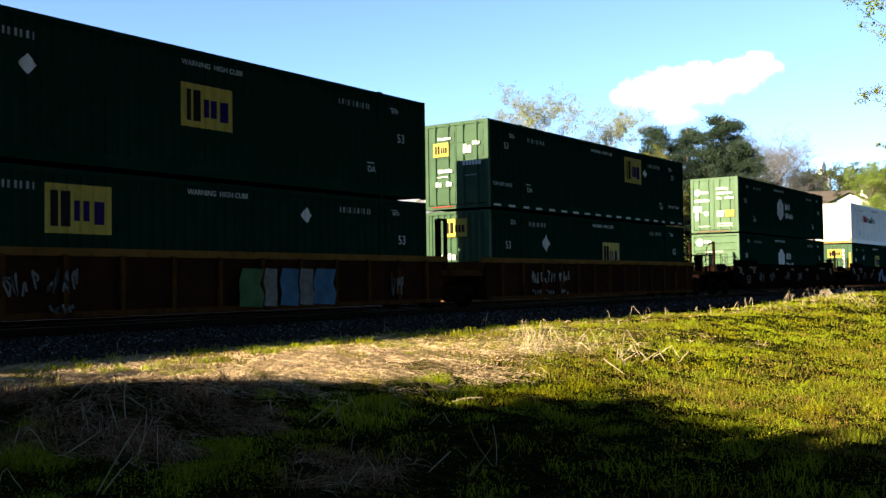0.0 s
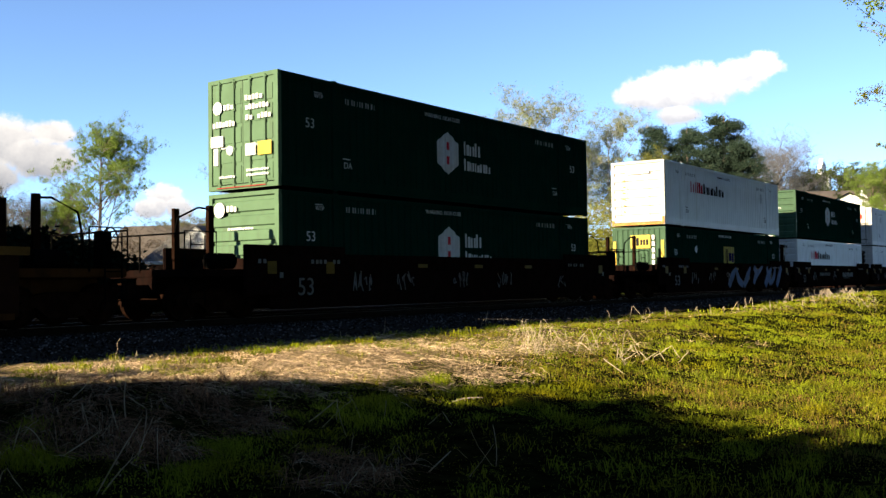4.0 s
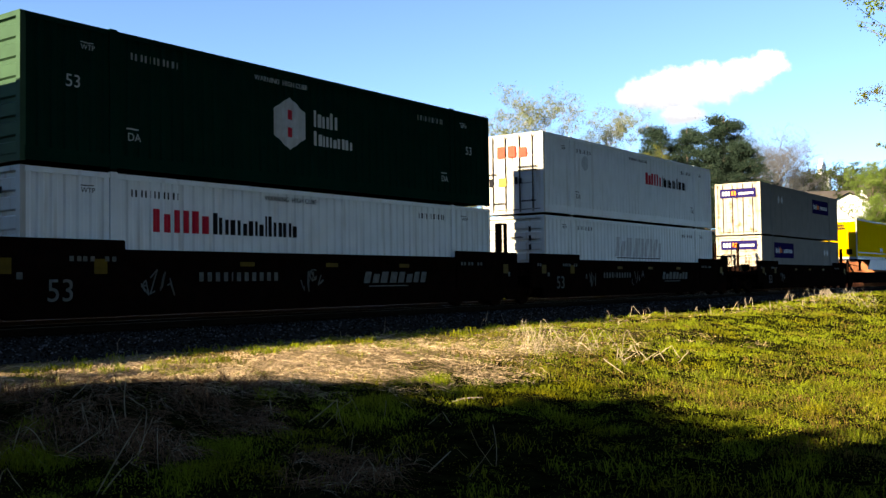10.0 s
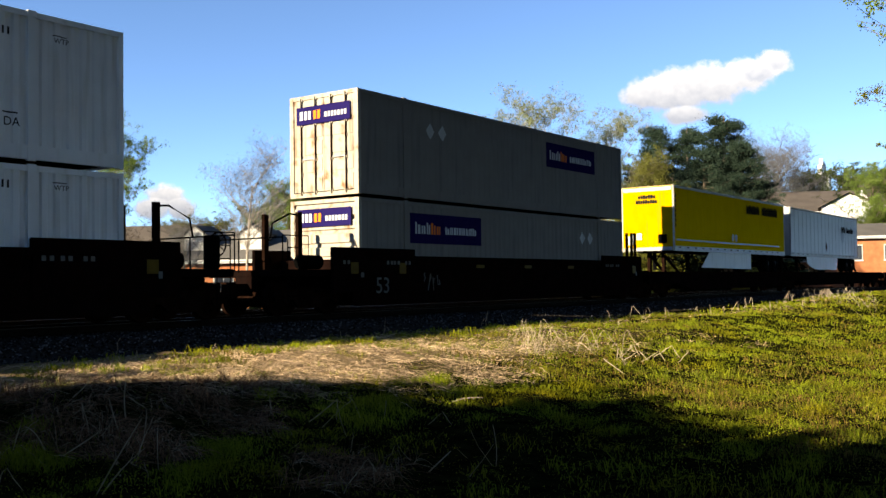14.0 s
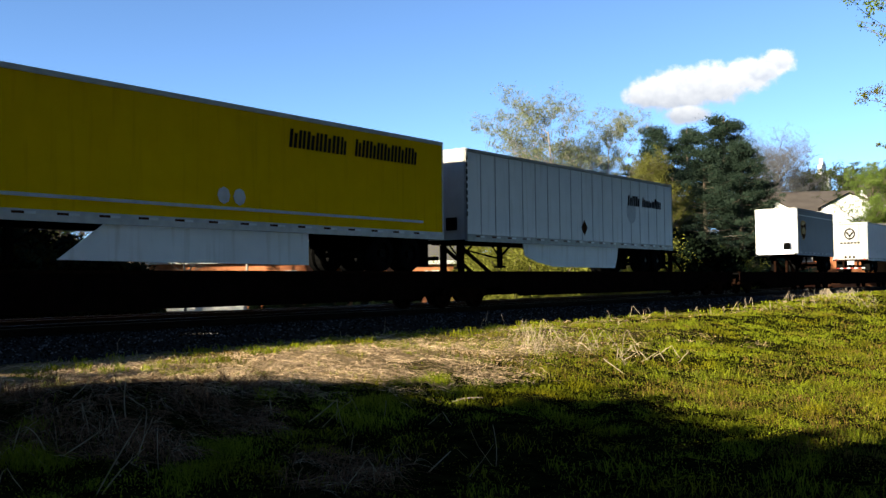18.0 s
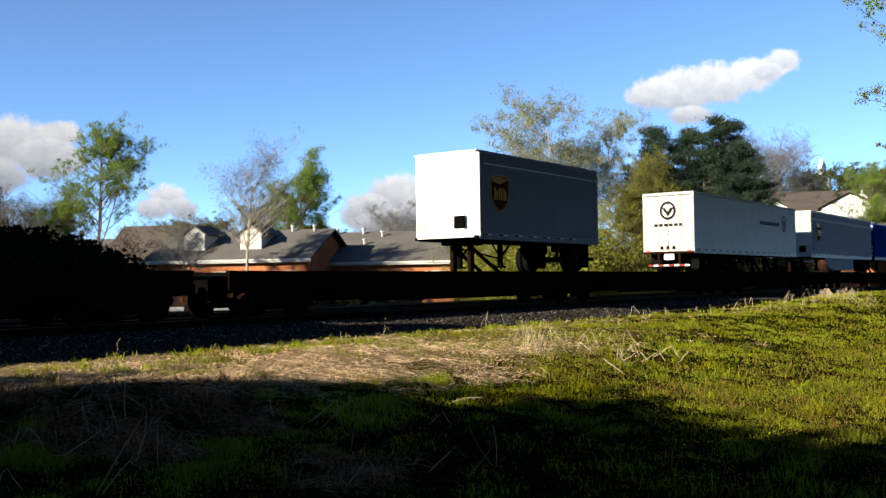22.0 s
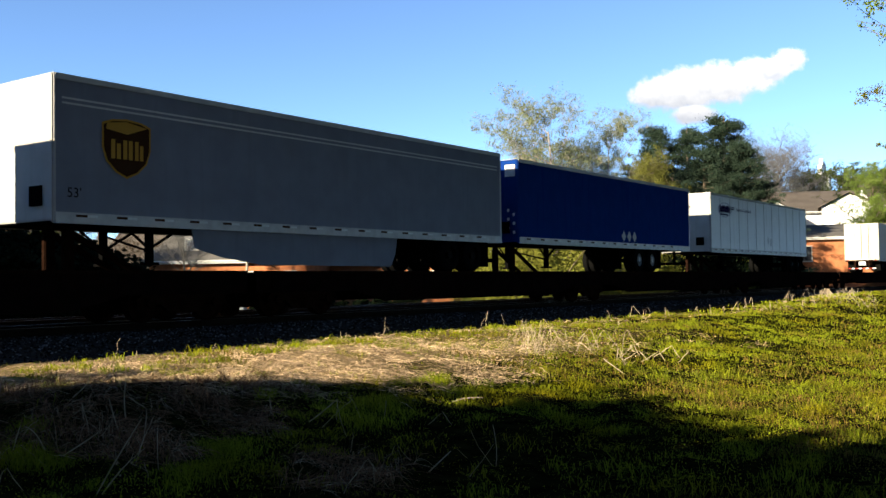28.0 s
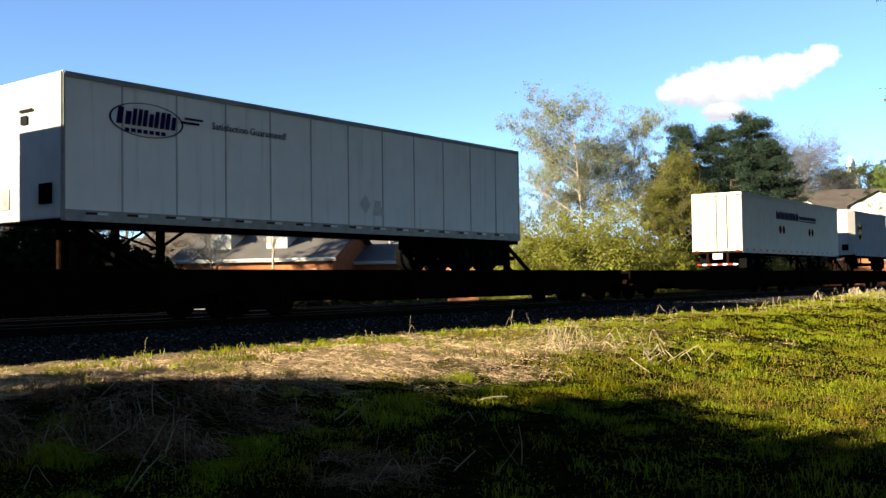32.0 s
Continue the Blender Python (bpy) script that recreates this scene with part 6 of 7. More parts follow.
tree_form("skyline", 14, 49, 420, 60, 0.11, LEAF_WOOD, radius=0.8, spread=0.8, up=0.5, flat=0.6)
tree_form("woods", 14, 48, 300, 30, 0.55, LEAF_WOOD, radius=1.3, spread=0.9, up=0.3, levels=2)


def conifer_form(key, seed, bare=0.06):
    """A pine: whorled limbs that sweep up at the ends and carry flat plumes of needles."""
    rnd = random.Random(seed)
    bm = bmesh.new()
    tube(bm, [(0, 0, -0.2), (0.1, 0, 6), (0, 0.05, 14.4)], [0.28, 0.18, 0.03], 8)
    tips = []
    for i in range(104):
        z = 1.2 + 13.0 * (i / 104) ** 0.92
        ln = (4.6 * (1 - (z / 15.2) ** 1.5) + 0.2) * rnd.uniform(0.35, 1.25)
        a = rnd.uniform(0, 6.2832)
        out = Vector((math.cos(a), math.sin(a), 0))
        p0 = Vector((0, 0, z))
        mid = p0 + out * ln * 0.55 + Vector((0, 0, ln * rnd.uniform(-0.06, 0.10)))
        p1 = p0 + out * ln + Vector((0, 0, ln * rnd.uniform(0.05, 0.38)))
        tube(bm, [p0, mid, p1], [0.05, 0.03, 0.012], 4, caps=False)
        side = Vector((-out.y, out.x, 0))
        for f in (0.1, 0.35, 0.6, 0.8, 0.95):
            q = mid.lerp(p1, f)
            tips += [q, q + side * ln * 0.16 * rnd.uniform(-1, 1), q + side * ln * 0.28 * rnd.uniform(-1, 1)]
        if rnd.random() > bare:
            tips += [p0.lerp(mid, 0.6), p0.lerp(mid, 0.85)]
    crown = clump_cloud("crown", tips, 1500, 40, 0.46, 0.11, seed, 0.17, 0.5, 0.4)
    FORMS[key] = (mesh_of("trunk", bm, False), crown, LEAF_DARK, BARK, 14.6, None)



conifer_form("conifer", 47)
conifer_form("ragged_conifer", 58)


def shrub_form(key, leaf, seed, count, size, slim=0.6):
    rnd = random.Random(seed)
    bm = bmesh.new()
    tips = []
    for i in range(16):
        a, lean = rnd.uniform(0, 6.2832), rnd.uniform(0.1, 0.9)
        tall = rnd.uniform(1.6, 3.0)
        d = Vector((math.cos(a) * lean, math.sin(a) * lean, 1)).normalized()
        pts = [Vector((0, 0, -0.1)) + d * tall * f + Vector((math.cos(a), math.sin(a), -0.4)) * 0.5 * f * f for f in (0, 0.35, 0.7, 1.0)]
        tube(bm, pts, [0.04, 0.03, 0.02, 0.008], 4, caps=False)
        for k in range(5):
            q = pts[1].lerp(pts[3], k / 4)
            tips += [q + Vector((rnd.uniform(-0.5, 0.5), rnd.uniform(-0.5, 0.5), rnd.uniform(-0.4, 0.4))) for _ in range(3)] + [Vector((q.x, q.y, q.z * 0.5))]
    FORMS[key] = (mesh_of("stem", bm, False), clump_cloud("foliage", tips, count // 50, 50, 0.30, size, seed, slim), leaf, BARK, 3.2)


def shrub(key, label, bearing, far, tall, turn=0.0, base=-0.66, wide=1.0, group="shrubs beyond the railway"):
    wood, crown, leaf, bark, full = FORMS[key]
    x, y, _ = polar(bearing, far)
    t = empty("shrub", 0, 0, 0)
    k = tall / full
    t.matrix_basis = pose(x, y, base, 0, 0, turn)
    t.scale = (k * wide, k * wide, k)
    tagged(t, label, "shrub", group)
    part("stem", wood, bark, t)
    part("foliage", crown, leaf, t)


shrub_form("thicket", LEAF_SPRING, 64, 17000, 0.14)
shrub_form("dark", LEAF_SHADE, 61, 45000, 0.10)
shrub_form("golden", LEAF_SHRUB, 62, 42000, 0.028)
shrub_form("brown", TWIG, 63, 9000, 0.13, 0.05)

tree("spring", "tall tree with fresh green spring leaves", 34.7, 60.0, 11.8, 20, wide=0.66)
tree("full", "leafy green tree behind shrubs", 32.6, 66.0, 8.2, 70)
tree("bare_dark", "leafless brown tree behind shrubs", 30.4, 62.0, 8.0, 10)
tree("bare_dark", "leafless brown tree behind shrubs", 31.5, 72.0, 8.0, 110)
tree("skyline", "dark tree in shade at the edge of the shrubs", 29.2, 66.0, 8.2, 10)
tree("skyline", "dark tree in shade at the edge of the shrubs", 30.9, 70.0, 7.2, 120)
tree("bare", "tall leafless tree with pale bark", 42.7, 55.0, 10.4, 30, wide=0.9)
tree("bare_dark", "small leafless tree beside the houses", 39.4, 58.0, 6.2, 200)
tree("olive", "tree with olive spring foliage", 41.2, 79.0, 7.4, 15, wide=1.0)
tree("olive", "tree with olive spring foliage", 39.6, 80.0, 7.2, 95, wide=0.95)
tree("full", "leafy green tree behind the houses", 45.8, 76.0, 12.2, 40, wide=0.85)
tree("full", "leafy green tree behind the houses", 44.6, 80.0, 9.6, 150)
tree("full", "round green tree behind the houses", 47.4, 78.0, 7.4, 200)
tree("bare_dark", "leafless tree behind the houses", 50.6, 92.0, 9.8, 60)
tree("bare_dark", "leafless tree behind the houses", 51.6, 96.0, 9.6, 160)
tree("bare_dark", "leafless tree behind the houses", 53.4, 95.0, 9.8, 230)
tree("olive", "small tree with fresh foliage", 55.4, 84.0, 9.4, 50)
tree("budding", "tall pale tree just coming into leaf", 61.0, 75.0, 17.4, 180, wide=0.85)
tree("budding", "tall pale tree just coming into leaf", 58.6, 79.0, 13.6, 100, wide=0.55)
tree("budding", "tall pale tree just coming into leaf", 57.3, 80.0, 10.2, 250, wide=0.6)
tree("budding", "tall pale tree just coming into leaf", 63.9, 80.0, 16.6, 120, wide=0.75)
tree("budding", "tall pale tree just coming into leaf", 62.2, 84.0, 14.4, 300, wide=0.85)
tree("budding", "tall pale tree just coming into leaf", 59.6, 88.0, 14.6, 30, wide=0.8)
# trees beyond the track, added outside the view to shade the evergreen shrubs
for x, y, tall in ((3, 43.5, 14), (-1, 41.0, 14), (5, 39.5, 12), (-3, 47.0, 15), (1, 36.5, 12), (6, 47.5, 13)):
    tree("woods", "unseen tree added to shade the shrubs", math.degrees(math.atan2(x, y)), math.hypot(x, y), tall, x * 40, group="trees beyond the railway")
tree("olive", "tree with yellowish spring foliage", 66.5, 72.0, 11.2, 60, wide=0.72)
tree("olive", "tree with yellowish spring foliage", 65.4, 70.0, 8.6, 160, wide=0.8)
tree("skyline", "dark green tree between lighter trees", 65.2, 84.0, 11.5, 160, wide=0.7)
for key, bearing, far, tall, turn, wide in (("conifer", 66.5, 92.0, 15.9, 0, 1.1), ("ragged_conifer", 68.3, 92.0, 15.6, 80, 1.1), ("conifer", 69.2, 85.0, 12.6, 30, 1.3), ("ragged_conifer", 70.3, 88.0, 15.9, 150, 1.25),
                                            ("conifer", 71.2, 86.0, 13.2, 60, 1.2), ("conifer", 70.0, 97.0, 14.5, 220, 1.3), ("ragged_conifer", 72.0, 90.0, 10.4, 120, 1.3), ("ragged_conifer", 67.5, 90.0, 12.0, 190, 1.2)):
    tree(key, "dark green conifer beyond the railway", bearing, far, tall, turn, wide=wide)
for bearing, far, tall, turn in ((71.9, 136.0, 22.4, 20), (72.9, 140.0, 22.6, 140), (73.7, 138.0, 20.6, 250)):
    tree("bare_dark", "leafless grey tree beside the conifers", bearing, far, tall, turn, wide=0.9)
tree("skyline", "dark rounded tree near the cream houses", 73.4, 138.0, 11.0, 140)
for bearing, far, tall, turn in ((73.8, 150.0, 17.0, 30), (74.7, 155.0, 18.6, 130), (75.8, 165.0, 18.8, 230), (76.8, 160.0, 19.2, 300), (78.0, 165.0, 19.5, 60)):
    tree("skyline", "dense dark green trees on the skyline", bearing, far, tall, turn, wide=0.9)
tree("full", "bright green tree beside the houses", 77.7, 98.0, 9.0, 330)
tree("spring", "bright green tree beside the houses", 77.8, 100.0, 13.0, 10, wide=0.8)
SHRUB_WORDS = {"dark": "dark evergreen shrub in shade", "golden": "yellow-green spring shrub beside the track", "brown": "tangled brown shrub without leaves"}


def shrub_row(kind, *places):
    for i, (bearing, far, tall) in enumerate(places):
        shrub(kind, SHRUB_WORDS[kind], bearing, far, tall, i * 47 + len(kind) * 20, wide=1.15)


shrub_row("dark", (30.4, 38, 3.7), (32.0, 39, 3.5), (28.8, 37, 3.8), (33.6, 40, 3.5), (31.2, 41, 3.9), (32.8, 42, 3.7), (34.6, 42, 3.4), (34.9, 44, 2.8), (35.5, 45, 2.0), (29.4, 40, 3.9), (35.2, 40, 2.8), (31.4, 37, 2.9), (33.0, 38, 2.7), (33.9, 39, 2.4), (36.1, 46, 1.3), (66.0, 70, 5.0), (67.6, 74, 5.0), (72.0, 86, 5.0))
shrub_row("golden", (54.8, 70, 4.6), (56.2, 62, 4.0), (57.4, 58, 4.8), (58.8, 57, 5.6), (60.2, 58, 6.6), (61.6, 60, 6.0), (63.0, 64, 6.6), (64.4, 66, 5.6), (69.4, 78, 4.6), (74.0, 94, 4.0))
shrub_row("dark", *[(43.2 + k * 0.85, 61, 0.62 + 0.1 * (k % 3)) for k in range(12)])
shrub_row("brown", (30.0, 50, 5.6), (31.0, 56, 6.4), (35.6, 58, 3.6), (33.4, 57, 6.0), (43.6, 76, 6.4), (49.8, 82, 5.2), (52.4, 84, 5.6), (45.8, 62, 1.8))
# thicket beside the railway, outside the view, whose shade falls on the near grass
for i, (x, y, tall) in enumerate(((-9.5, 12.9, 7.4), (-9.5, 10.0, 7.9), (-10.0, 6.5, 8.2), (-9.5, 2.4, 8.0), (-9.5, -1.0, 7.8), (-6.2, 13.2, 6.2), (-4.2, 13.9, 4.9), (-2.2, 14.2, 3.7), (-12, 11.5, 8.2), (-12, 7.5, 8.9), (-12, 3.5, 8.8), (-3.5, 11.5, 4.2), (-5, 9.0, 5.2), (-5, 6.0, 5.4), (-5, 3.0, 5.4))):
    shrub("thicket", "dense leafy thicket on the near side of the track", math.degrees(math.atan2(x, y)), math.hypot(x, y), tall, i * 60, wide=0.8, group="thicket beside the track")
# woods added behind the viewer, never in view, to hold back sky light
rw = random.Random(17)
for i in range(42):
    x, y = -60 + (i % 21) * 6.6 + rw.uniform(-1.5, 1.5), (-15.5 if i < 21 else -24) + rw.uniform(-1.5, 1.5)
    tree("woods", "unseen tree added behind the viewer to block sky light", math.degrees(math.atan2(x, y)), math.hypot(x, y), rw.uniform(26, 33), rw.uniform(0, 360), group="woods behind the grass", wide=0.95)
# tall trees added out of view so that their crowns darken the near grass
for i, (x, y) in enumerate(((-11, -4.5), (-4, -3.5), (3, -4.0), (10, -4.5), (17, -5.5))):
    tree("woods", "unseen tree added to darken the near grass", math.degrees(math.atan2(x, y)), math.hypot(x, y), 22.0 + i % 3, i * 75, group="woods behind the grass")
# trees added right of the view to darken the train's far sides
for i, (x, y) in enumerate(((54, 1.0), (63, 2.0), (72, 3.5), (82, 5.0), (94, 6.5), (107, 8.0))):
    tree("woods", "unseen tree added to darken distant trailer sides", math.degrees(math.atan2(x, y)), math.hypot(x, y), 15.0 + 2 * (i % 3), i * 65, group="woods behind the grass", wide=0.6)
# overhanging branches at the edge of the view
near_tree = tree("near", "green tree overhanging the grass", 84.0, 24.0, 12.5, 130, group="trees beside the grass", wide=0.8)


tree("olive_near", "yellowish tree at the edge of the grass", 83.2, 30.0, 7.2, 40, group="trees beside the grass")


# ---- grass, weeds and straw ----
def blades(name, px, py, tall, wide, lean, seed, material, label, category, arch=0.6):
    """Bent strips rooted on the ground, all in one mesh."""
    r = np.random.RandomState(seed)
    k = len(px)
    a = r.uniform(0, 6.2832, k)
    b = a + r.normal(1.57, 0.6, k)
    h = tall * r.uniform(0.5, 1.3, k)
    ln = lean * h * r.uniform(0.2, 1.2, k)
    w = wide * r.uniform(0.6, 1.3, k)
    pz = height(px, py) - 0.015
    side = np.stack([np.cos(b), np.sin(b), np.zeros(k)], -1) * w[:, None] / 2
    root = np.stack([px, py, pz], -1)
    way = np.stack([np.cos(a), np.sin(a), np.zeros(k)], -1)
    up = np.array([0, 0, 1.0])
    mid = root + way * (ln * 0.3)[:, None] + up * (h * arch)[:, None]
    tip = root + way * ln[:, None] + up * (h * max(0.2, 1 - 0.35 * lean))[:, None]
    v = np.stack([root - side, root + side, mid + side * 0.8, mid - side * 0.8, tip], 1)
    o = 5 * np.arange(k)
    quads = np.stack([o, o + 1, o + 2, o + 3], -1).tolist()
    tris = np.stack([o + 3, o + 2, o + 4], -1).tolist()
    me = bpy.data.meshes.new(name)
    me.from_pydata(v.reshape(-1, 3).tolist(), [], quads + tris)
    me.materials.append(material)
    return tagged(new(name, me), label, category, kind="stuff")


def field(seed, count, near=3.5, far=60.0):
    """Random places in the view's fan of ground, denser near the viewer."""
    r = np.random.RandomState(seed)
    d = near * (far / near) ** r.uniform(0, 1, count)
    a = np.radians(r.uniform(26, 82, count))
    return d * np.sin(a), d * np.cos(a), r


def patchy(x, y, scale, seed):
    return np.array([noise.noise(Vector((a * scale, b * scale, seed))) for a, b in zip(x, y)])


def tangle(x, y):
    """True on the heap of dead weeds, where little grass comes through."""
    a = ((x - 4.7) / 2.3) ** 2 + ((y - 7.5) / 1.35) ** 2
    b = ((x - 5.6) / 0.8) ** 2 + ((y - 5.0) / 0.45) ** 2
    return np.minimum(a, b) + 1.4 * patchy(x, y, 0.9, 21.0) + 0.8 * patchy(x, y, 2.6, 25.0) < 0.85


def dryness(x, y):
    """How far the straw has replaced the grass, with green tufts left in it."""
    d = smooth(6.6, 8.0, y + 1.2 * patchy(x, y, 0.5, 3.0)) * (1 - smooth(11, 19, x))
    d = np.maximum(d, 0.85 * smooth(-1.5, -0.5, y - edge_y(x) + 0.9 * patchy(x, y, 0.7, 22.0)))
    return d * (1 - 0.9 * smooth(0.16, 0.36, patchy(x, y, 1.3, 15.0) + 0.25 * smooth(-1.6, 0.0, y - edge_y(x))))


def tufted(x, y):
    """How thick the green growth stands: tufts with bare earth between them, thinned most where the near shade is to
    look darker.
    """
    t = smooth(-0.22, 0.26, patchy(x, y, 2.4, 31.0) + 0.6 * patchy(x, y, 0.7, 32.0))
    shade_zone = (1 - smooth(5.2, 6.6, y - 0.12 * (x - 8))) * smooth(2.0, 3.0, x) * (1 - smooth(7.6, 9.6, x))
    shade_zone = np.maximum(shade_zone, (1 - smooth(2.0, 2.9, y)) * smooth(6.5, 7.2, x) * (1 - smooth(9.5, 11, x)))
    low = 0.22 + 0.26 * smooth(8.0, 10.5, x)
    return (low + (1 - low) * t) * (1 - 0.86 * shade_zone)


gx, gy, gr = field(71, 420000)
dry = dryness(gx, gy)
keep = (gy < edge_y(gx)) & (gr.uniform(0, 1, len(gx)) > np.where(tangle(gx, gy), 0.97 - 0.75 * smooth(0.05, 0.2, patchy(gx, gy, 1.1, 28.0)) * (1 - smooth(5.4, 6.4, gy)), dry * 0.985))
keep &= gr.uniform(0, 1, len(gx)) < tufted(gx, gy)
gx, gy = gx[keep], gy[keep]
dist = np.hypot(gx, gy)
blades("grass", gx, gy, 0.035 + 0.09 * np.clip(patchy(gx, gy, 0.5, 1.0) + 0.15, 0, 1) + 0.26 * np.clip(patchy(gx, gy, 2.4, 31.0) - 0.02, 0, 1), 0.0016 + 0.0004 * dist, 1.5, 72, GRASS, "bright green spring grass, thick and uneven", "grass")
wx, wy, wr = field(73, 90000)
keep = (wy < edge_y(wx) - 0.2) & (patchy(wx, wy, 0.35, 5.0) + 0.35 * (1 - smooth(4.3, 6.0, wy)) * smooth(8.5, 11, wx) > 0.02) & (wx > 8.6)
wx, wy = wx[keep], wy[keep]
blades("weeds", wx, wy, 0.13 + 0.06 * patchy(wx, wy, 1.5, 7.0), 0.004 + 0.0006 * np.hypot(wx, wy), 1.3, 74, WEED, "brownish low weeds among the grass", "weeds")

cx, cy, cr = field(97, 9000, 4.0, 12.0)
spots = np.minimum(((cx - 4.55) / 0.75) ** 2 + ((cy - 5.55) / 0.35) ** 2, ((cx - 7.2) / 0.7) ** 2 + ((cy - 3.0) / 0.3) ** 2)
keep = spots + 2.2 * patchy(cx, cy, 3.0, 35.0) < 0.75
cx, cy = cx[keep], cy[keep]
blades("weeds", cx, cy, 0.10 + 0.14 * np.clip(patchy(cx, cy, 3.5, 36.0) + 0.2, 0, 1), 0.007 + 0.0 * cx, 0.9, 98, GRASS, "fresh green weeds in clumps at the foot of the heap", "weeds")


def leaf_carpet(name, px, py, size, seed, material, label, lift=0.10):
    """Small leaves held just above the ground at all tilts, in one mesh."""
    r = np.random.RandomState(seed)
    k = len(px)
    c = np.stack([px, py, height(px, py) + r.uniform(0.01, 1.0, k) * lift], -1)
    a = r.normal(0, 1, (k, 3)) * (1, 1, 0.5)
    a /= np.linalg.norm(a, axis=1)[:, None]
    b = np.cross(a, r.normal(0, 1, (k, 3)))
    b /= np.linalg.norm(b, axis=1)[:, None]
    s = (size * r.uniform(0.5, 1.4, k))[:, None]
    v = np.stack([c - a * s, c + b * s * 0.6, c + a * s, c - b * s * 0.6], 1)
    me = bpy.data.meshes.new(name)
    me.from_pydata(v.reshape(-1, 3).tolist(), [], np.arange(4 * k).reshape(-1, 4).tolist())
    me.materials.append(material)
    return tagged(new(name, me), label, "weeds", kind="stuff")


cx, cy, cr = field(99, 36000, 4.0, 12.0)
spots = np.minimum(((cx - 4.55) / 0.8) ** 2 + ((cy - 5.5) / 0.4) ** 2, ((cx - 7.2) / 0.8) ** 2 + ((cy - 3.0) / 0.35) ** 2)
keep = spots + 2.4 * patchy(cx, cy, 3.0, 35.0) < 0.85
cx, cy = cx[keep], cy[keep]
leaf_carpet("weed_leaves", cx, cy, 0.009 + 0.0 * cx, 100, GRASS, "small leaves of weeds standing in clumps", 0.05 + 0.26 * np.clip(patchy(cx, cy, 4.0, 36.0) + 0.15, 0, 1))
lx, ly, lr = field(83, 360000)
keep = (ly < edge_y(lx)) & (lr.uniform(0, 1, len(lx)) < tufted(lx, ly)) & (lr.uniform(0, 1, len(lx)) > np.where(tangle(lx, ly), 0.97, 0.985 * dryness(lx, ly)))
lx, ly = lx[keep], ly[keep]
leaf_carpet("low_leaves", lx, ly, 0.0022 + 0.0004 * np.hypot(lx, ly), 84, GRASS, "small green leaves of low weeds in the grass")
bx, by, br = field(85, 120000, 4.0, 40.0)
keep = (by < edge_y(bx) - 1) & (bx > 8) & (patchy(bx, by, 0.4, 12.0) + 0.45 * (1 - smooth(4.3, 6.0, by)) * smooth(8.5, 11, bx) > 0.10)
bx, by = bx[keep], by[keep]
leaf_carpet("brown_leaves", bx, by, 0.003 + 0.0005 * np.hypot(bx, by), 86, WEED, "reddish brown seed heads of low weeds")
sx, sy, sr = field(75, 70000, 4.0, 48.0)
keep = (sy > 9.3 - 2.2 * smooth(6.5, 9.5, sx) - 0.6 * smooth(10, 14, sx) + 0.9 * patchy(sx, sy, 0.6, 2.0)) & (sy < edge_y(sx) + 0.5 + 0.8 * patchy(sx, sy, 0.8, 9.0)) & ((sx < 20) | (sy > edge_y(sx) - 1.4 + 0.9 * patchy(sx, sy, 0.7, 23.0))) & (patchy(sx, sy, 0.7, 6.0) > -0.35)
sx, sy, sr = sx[keep], sy[keep], sr.uniform(0, 1, int(keep.sum()))
tuft = 0.04 + 0.14 * np.clip(patchy(sx, sy, 1.7, 16.0) + 0.05, 0, 1) + 0.08 * np.clip(patchy(sx, sy, 4.0, 17.0), 0, 1)
for lot, ink, words in ((sr < 0.7, STRAW, "flattened dry straw covering the bank"), (sr >= 0.7, STRAW_DARK, "weathered brown straw among the paler straw")):
    blades("straw", sx[lot], sy[lot], tuft[lot], 0.003 + 0.0006 * np.hypot(sx, sy)[lot], 4.2, 76 + int(lot.sum()) % 7, ink, words, "straw", 0.4)


def strands(name, px, py, length, lift, wide, seed, material, label, category):
    """Thin dry stems lying across one another, each a curved strip, all in one mesh."""
    r = np.random.RandomState(seed)
    k = len(px)
    a = r.uniform(0, 6.2832, k)
    curl = r.normal(0, 0.5, k)
    ln = length * r.uniform(0.4, 1.4, k)
    up = lift * r.uniform(0.0, 1.5, k) ** 1.5
    root = r.uniform(0.0, 1.0, k) * lift * 0.5
    rows = []
    x, y = np.array(px, float), np.array(py, float)
    for i in range(5):
        f = i / 4
        z = height(x, y) + 0.008 + root * (1 - f) + up * math.sin(math.pi * min(f * 1.1, 1.0))
        d = a + curl * f
        w = wide * (1 - 0.5 * f)
        tilt = r.uniform(0.2, 1.0, k)
        side = np.stack([-np.sin(d) * w, np.cos(d) * w, tilt * w], -1) * 0.5
        mid = np.stack([x, y, z], -1)
        rows += [mid - side, mid + side]
        x, y = x + np.cos(d) * ln / 4, y + np.sin(d) * ln / 4
    v = np.stack(rows, 1)
    o = 10 * np.arange(k)[:, None]
    quads = np.concatenate([np.concatenate([o + 2 * i, o + 2 * i + 1, o + 2 * i + 3, o + 2 * i + 2], 1) for i in range(4)])
    me = bpy.data.meshes.new(name)
    me.from_pydata(v.reshape(-1, 3).tolist(), [], quads.tolist())
    me.materials.append(material)
    return tagged(new(name, me), label, category, kind="stuff")


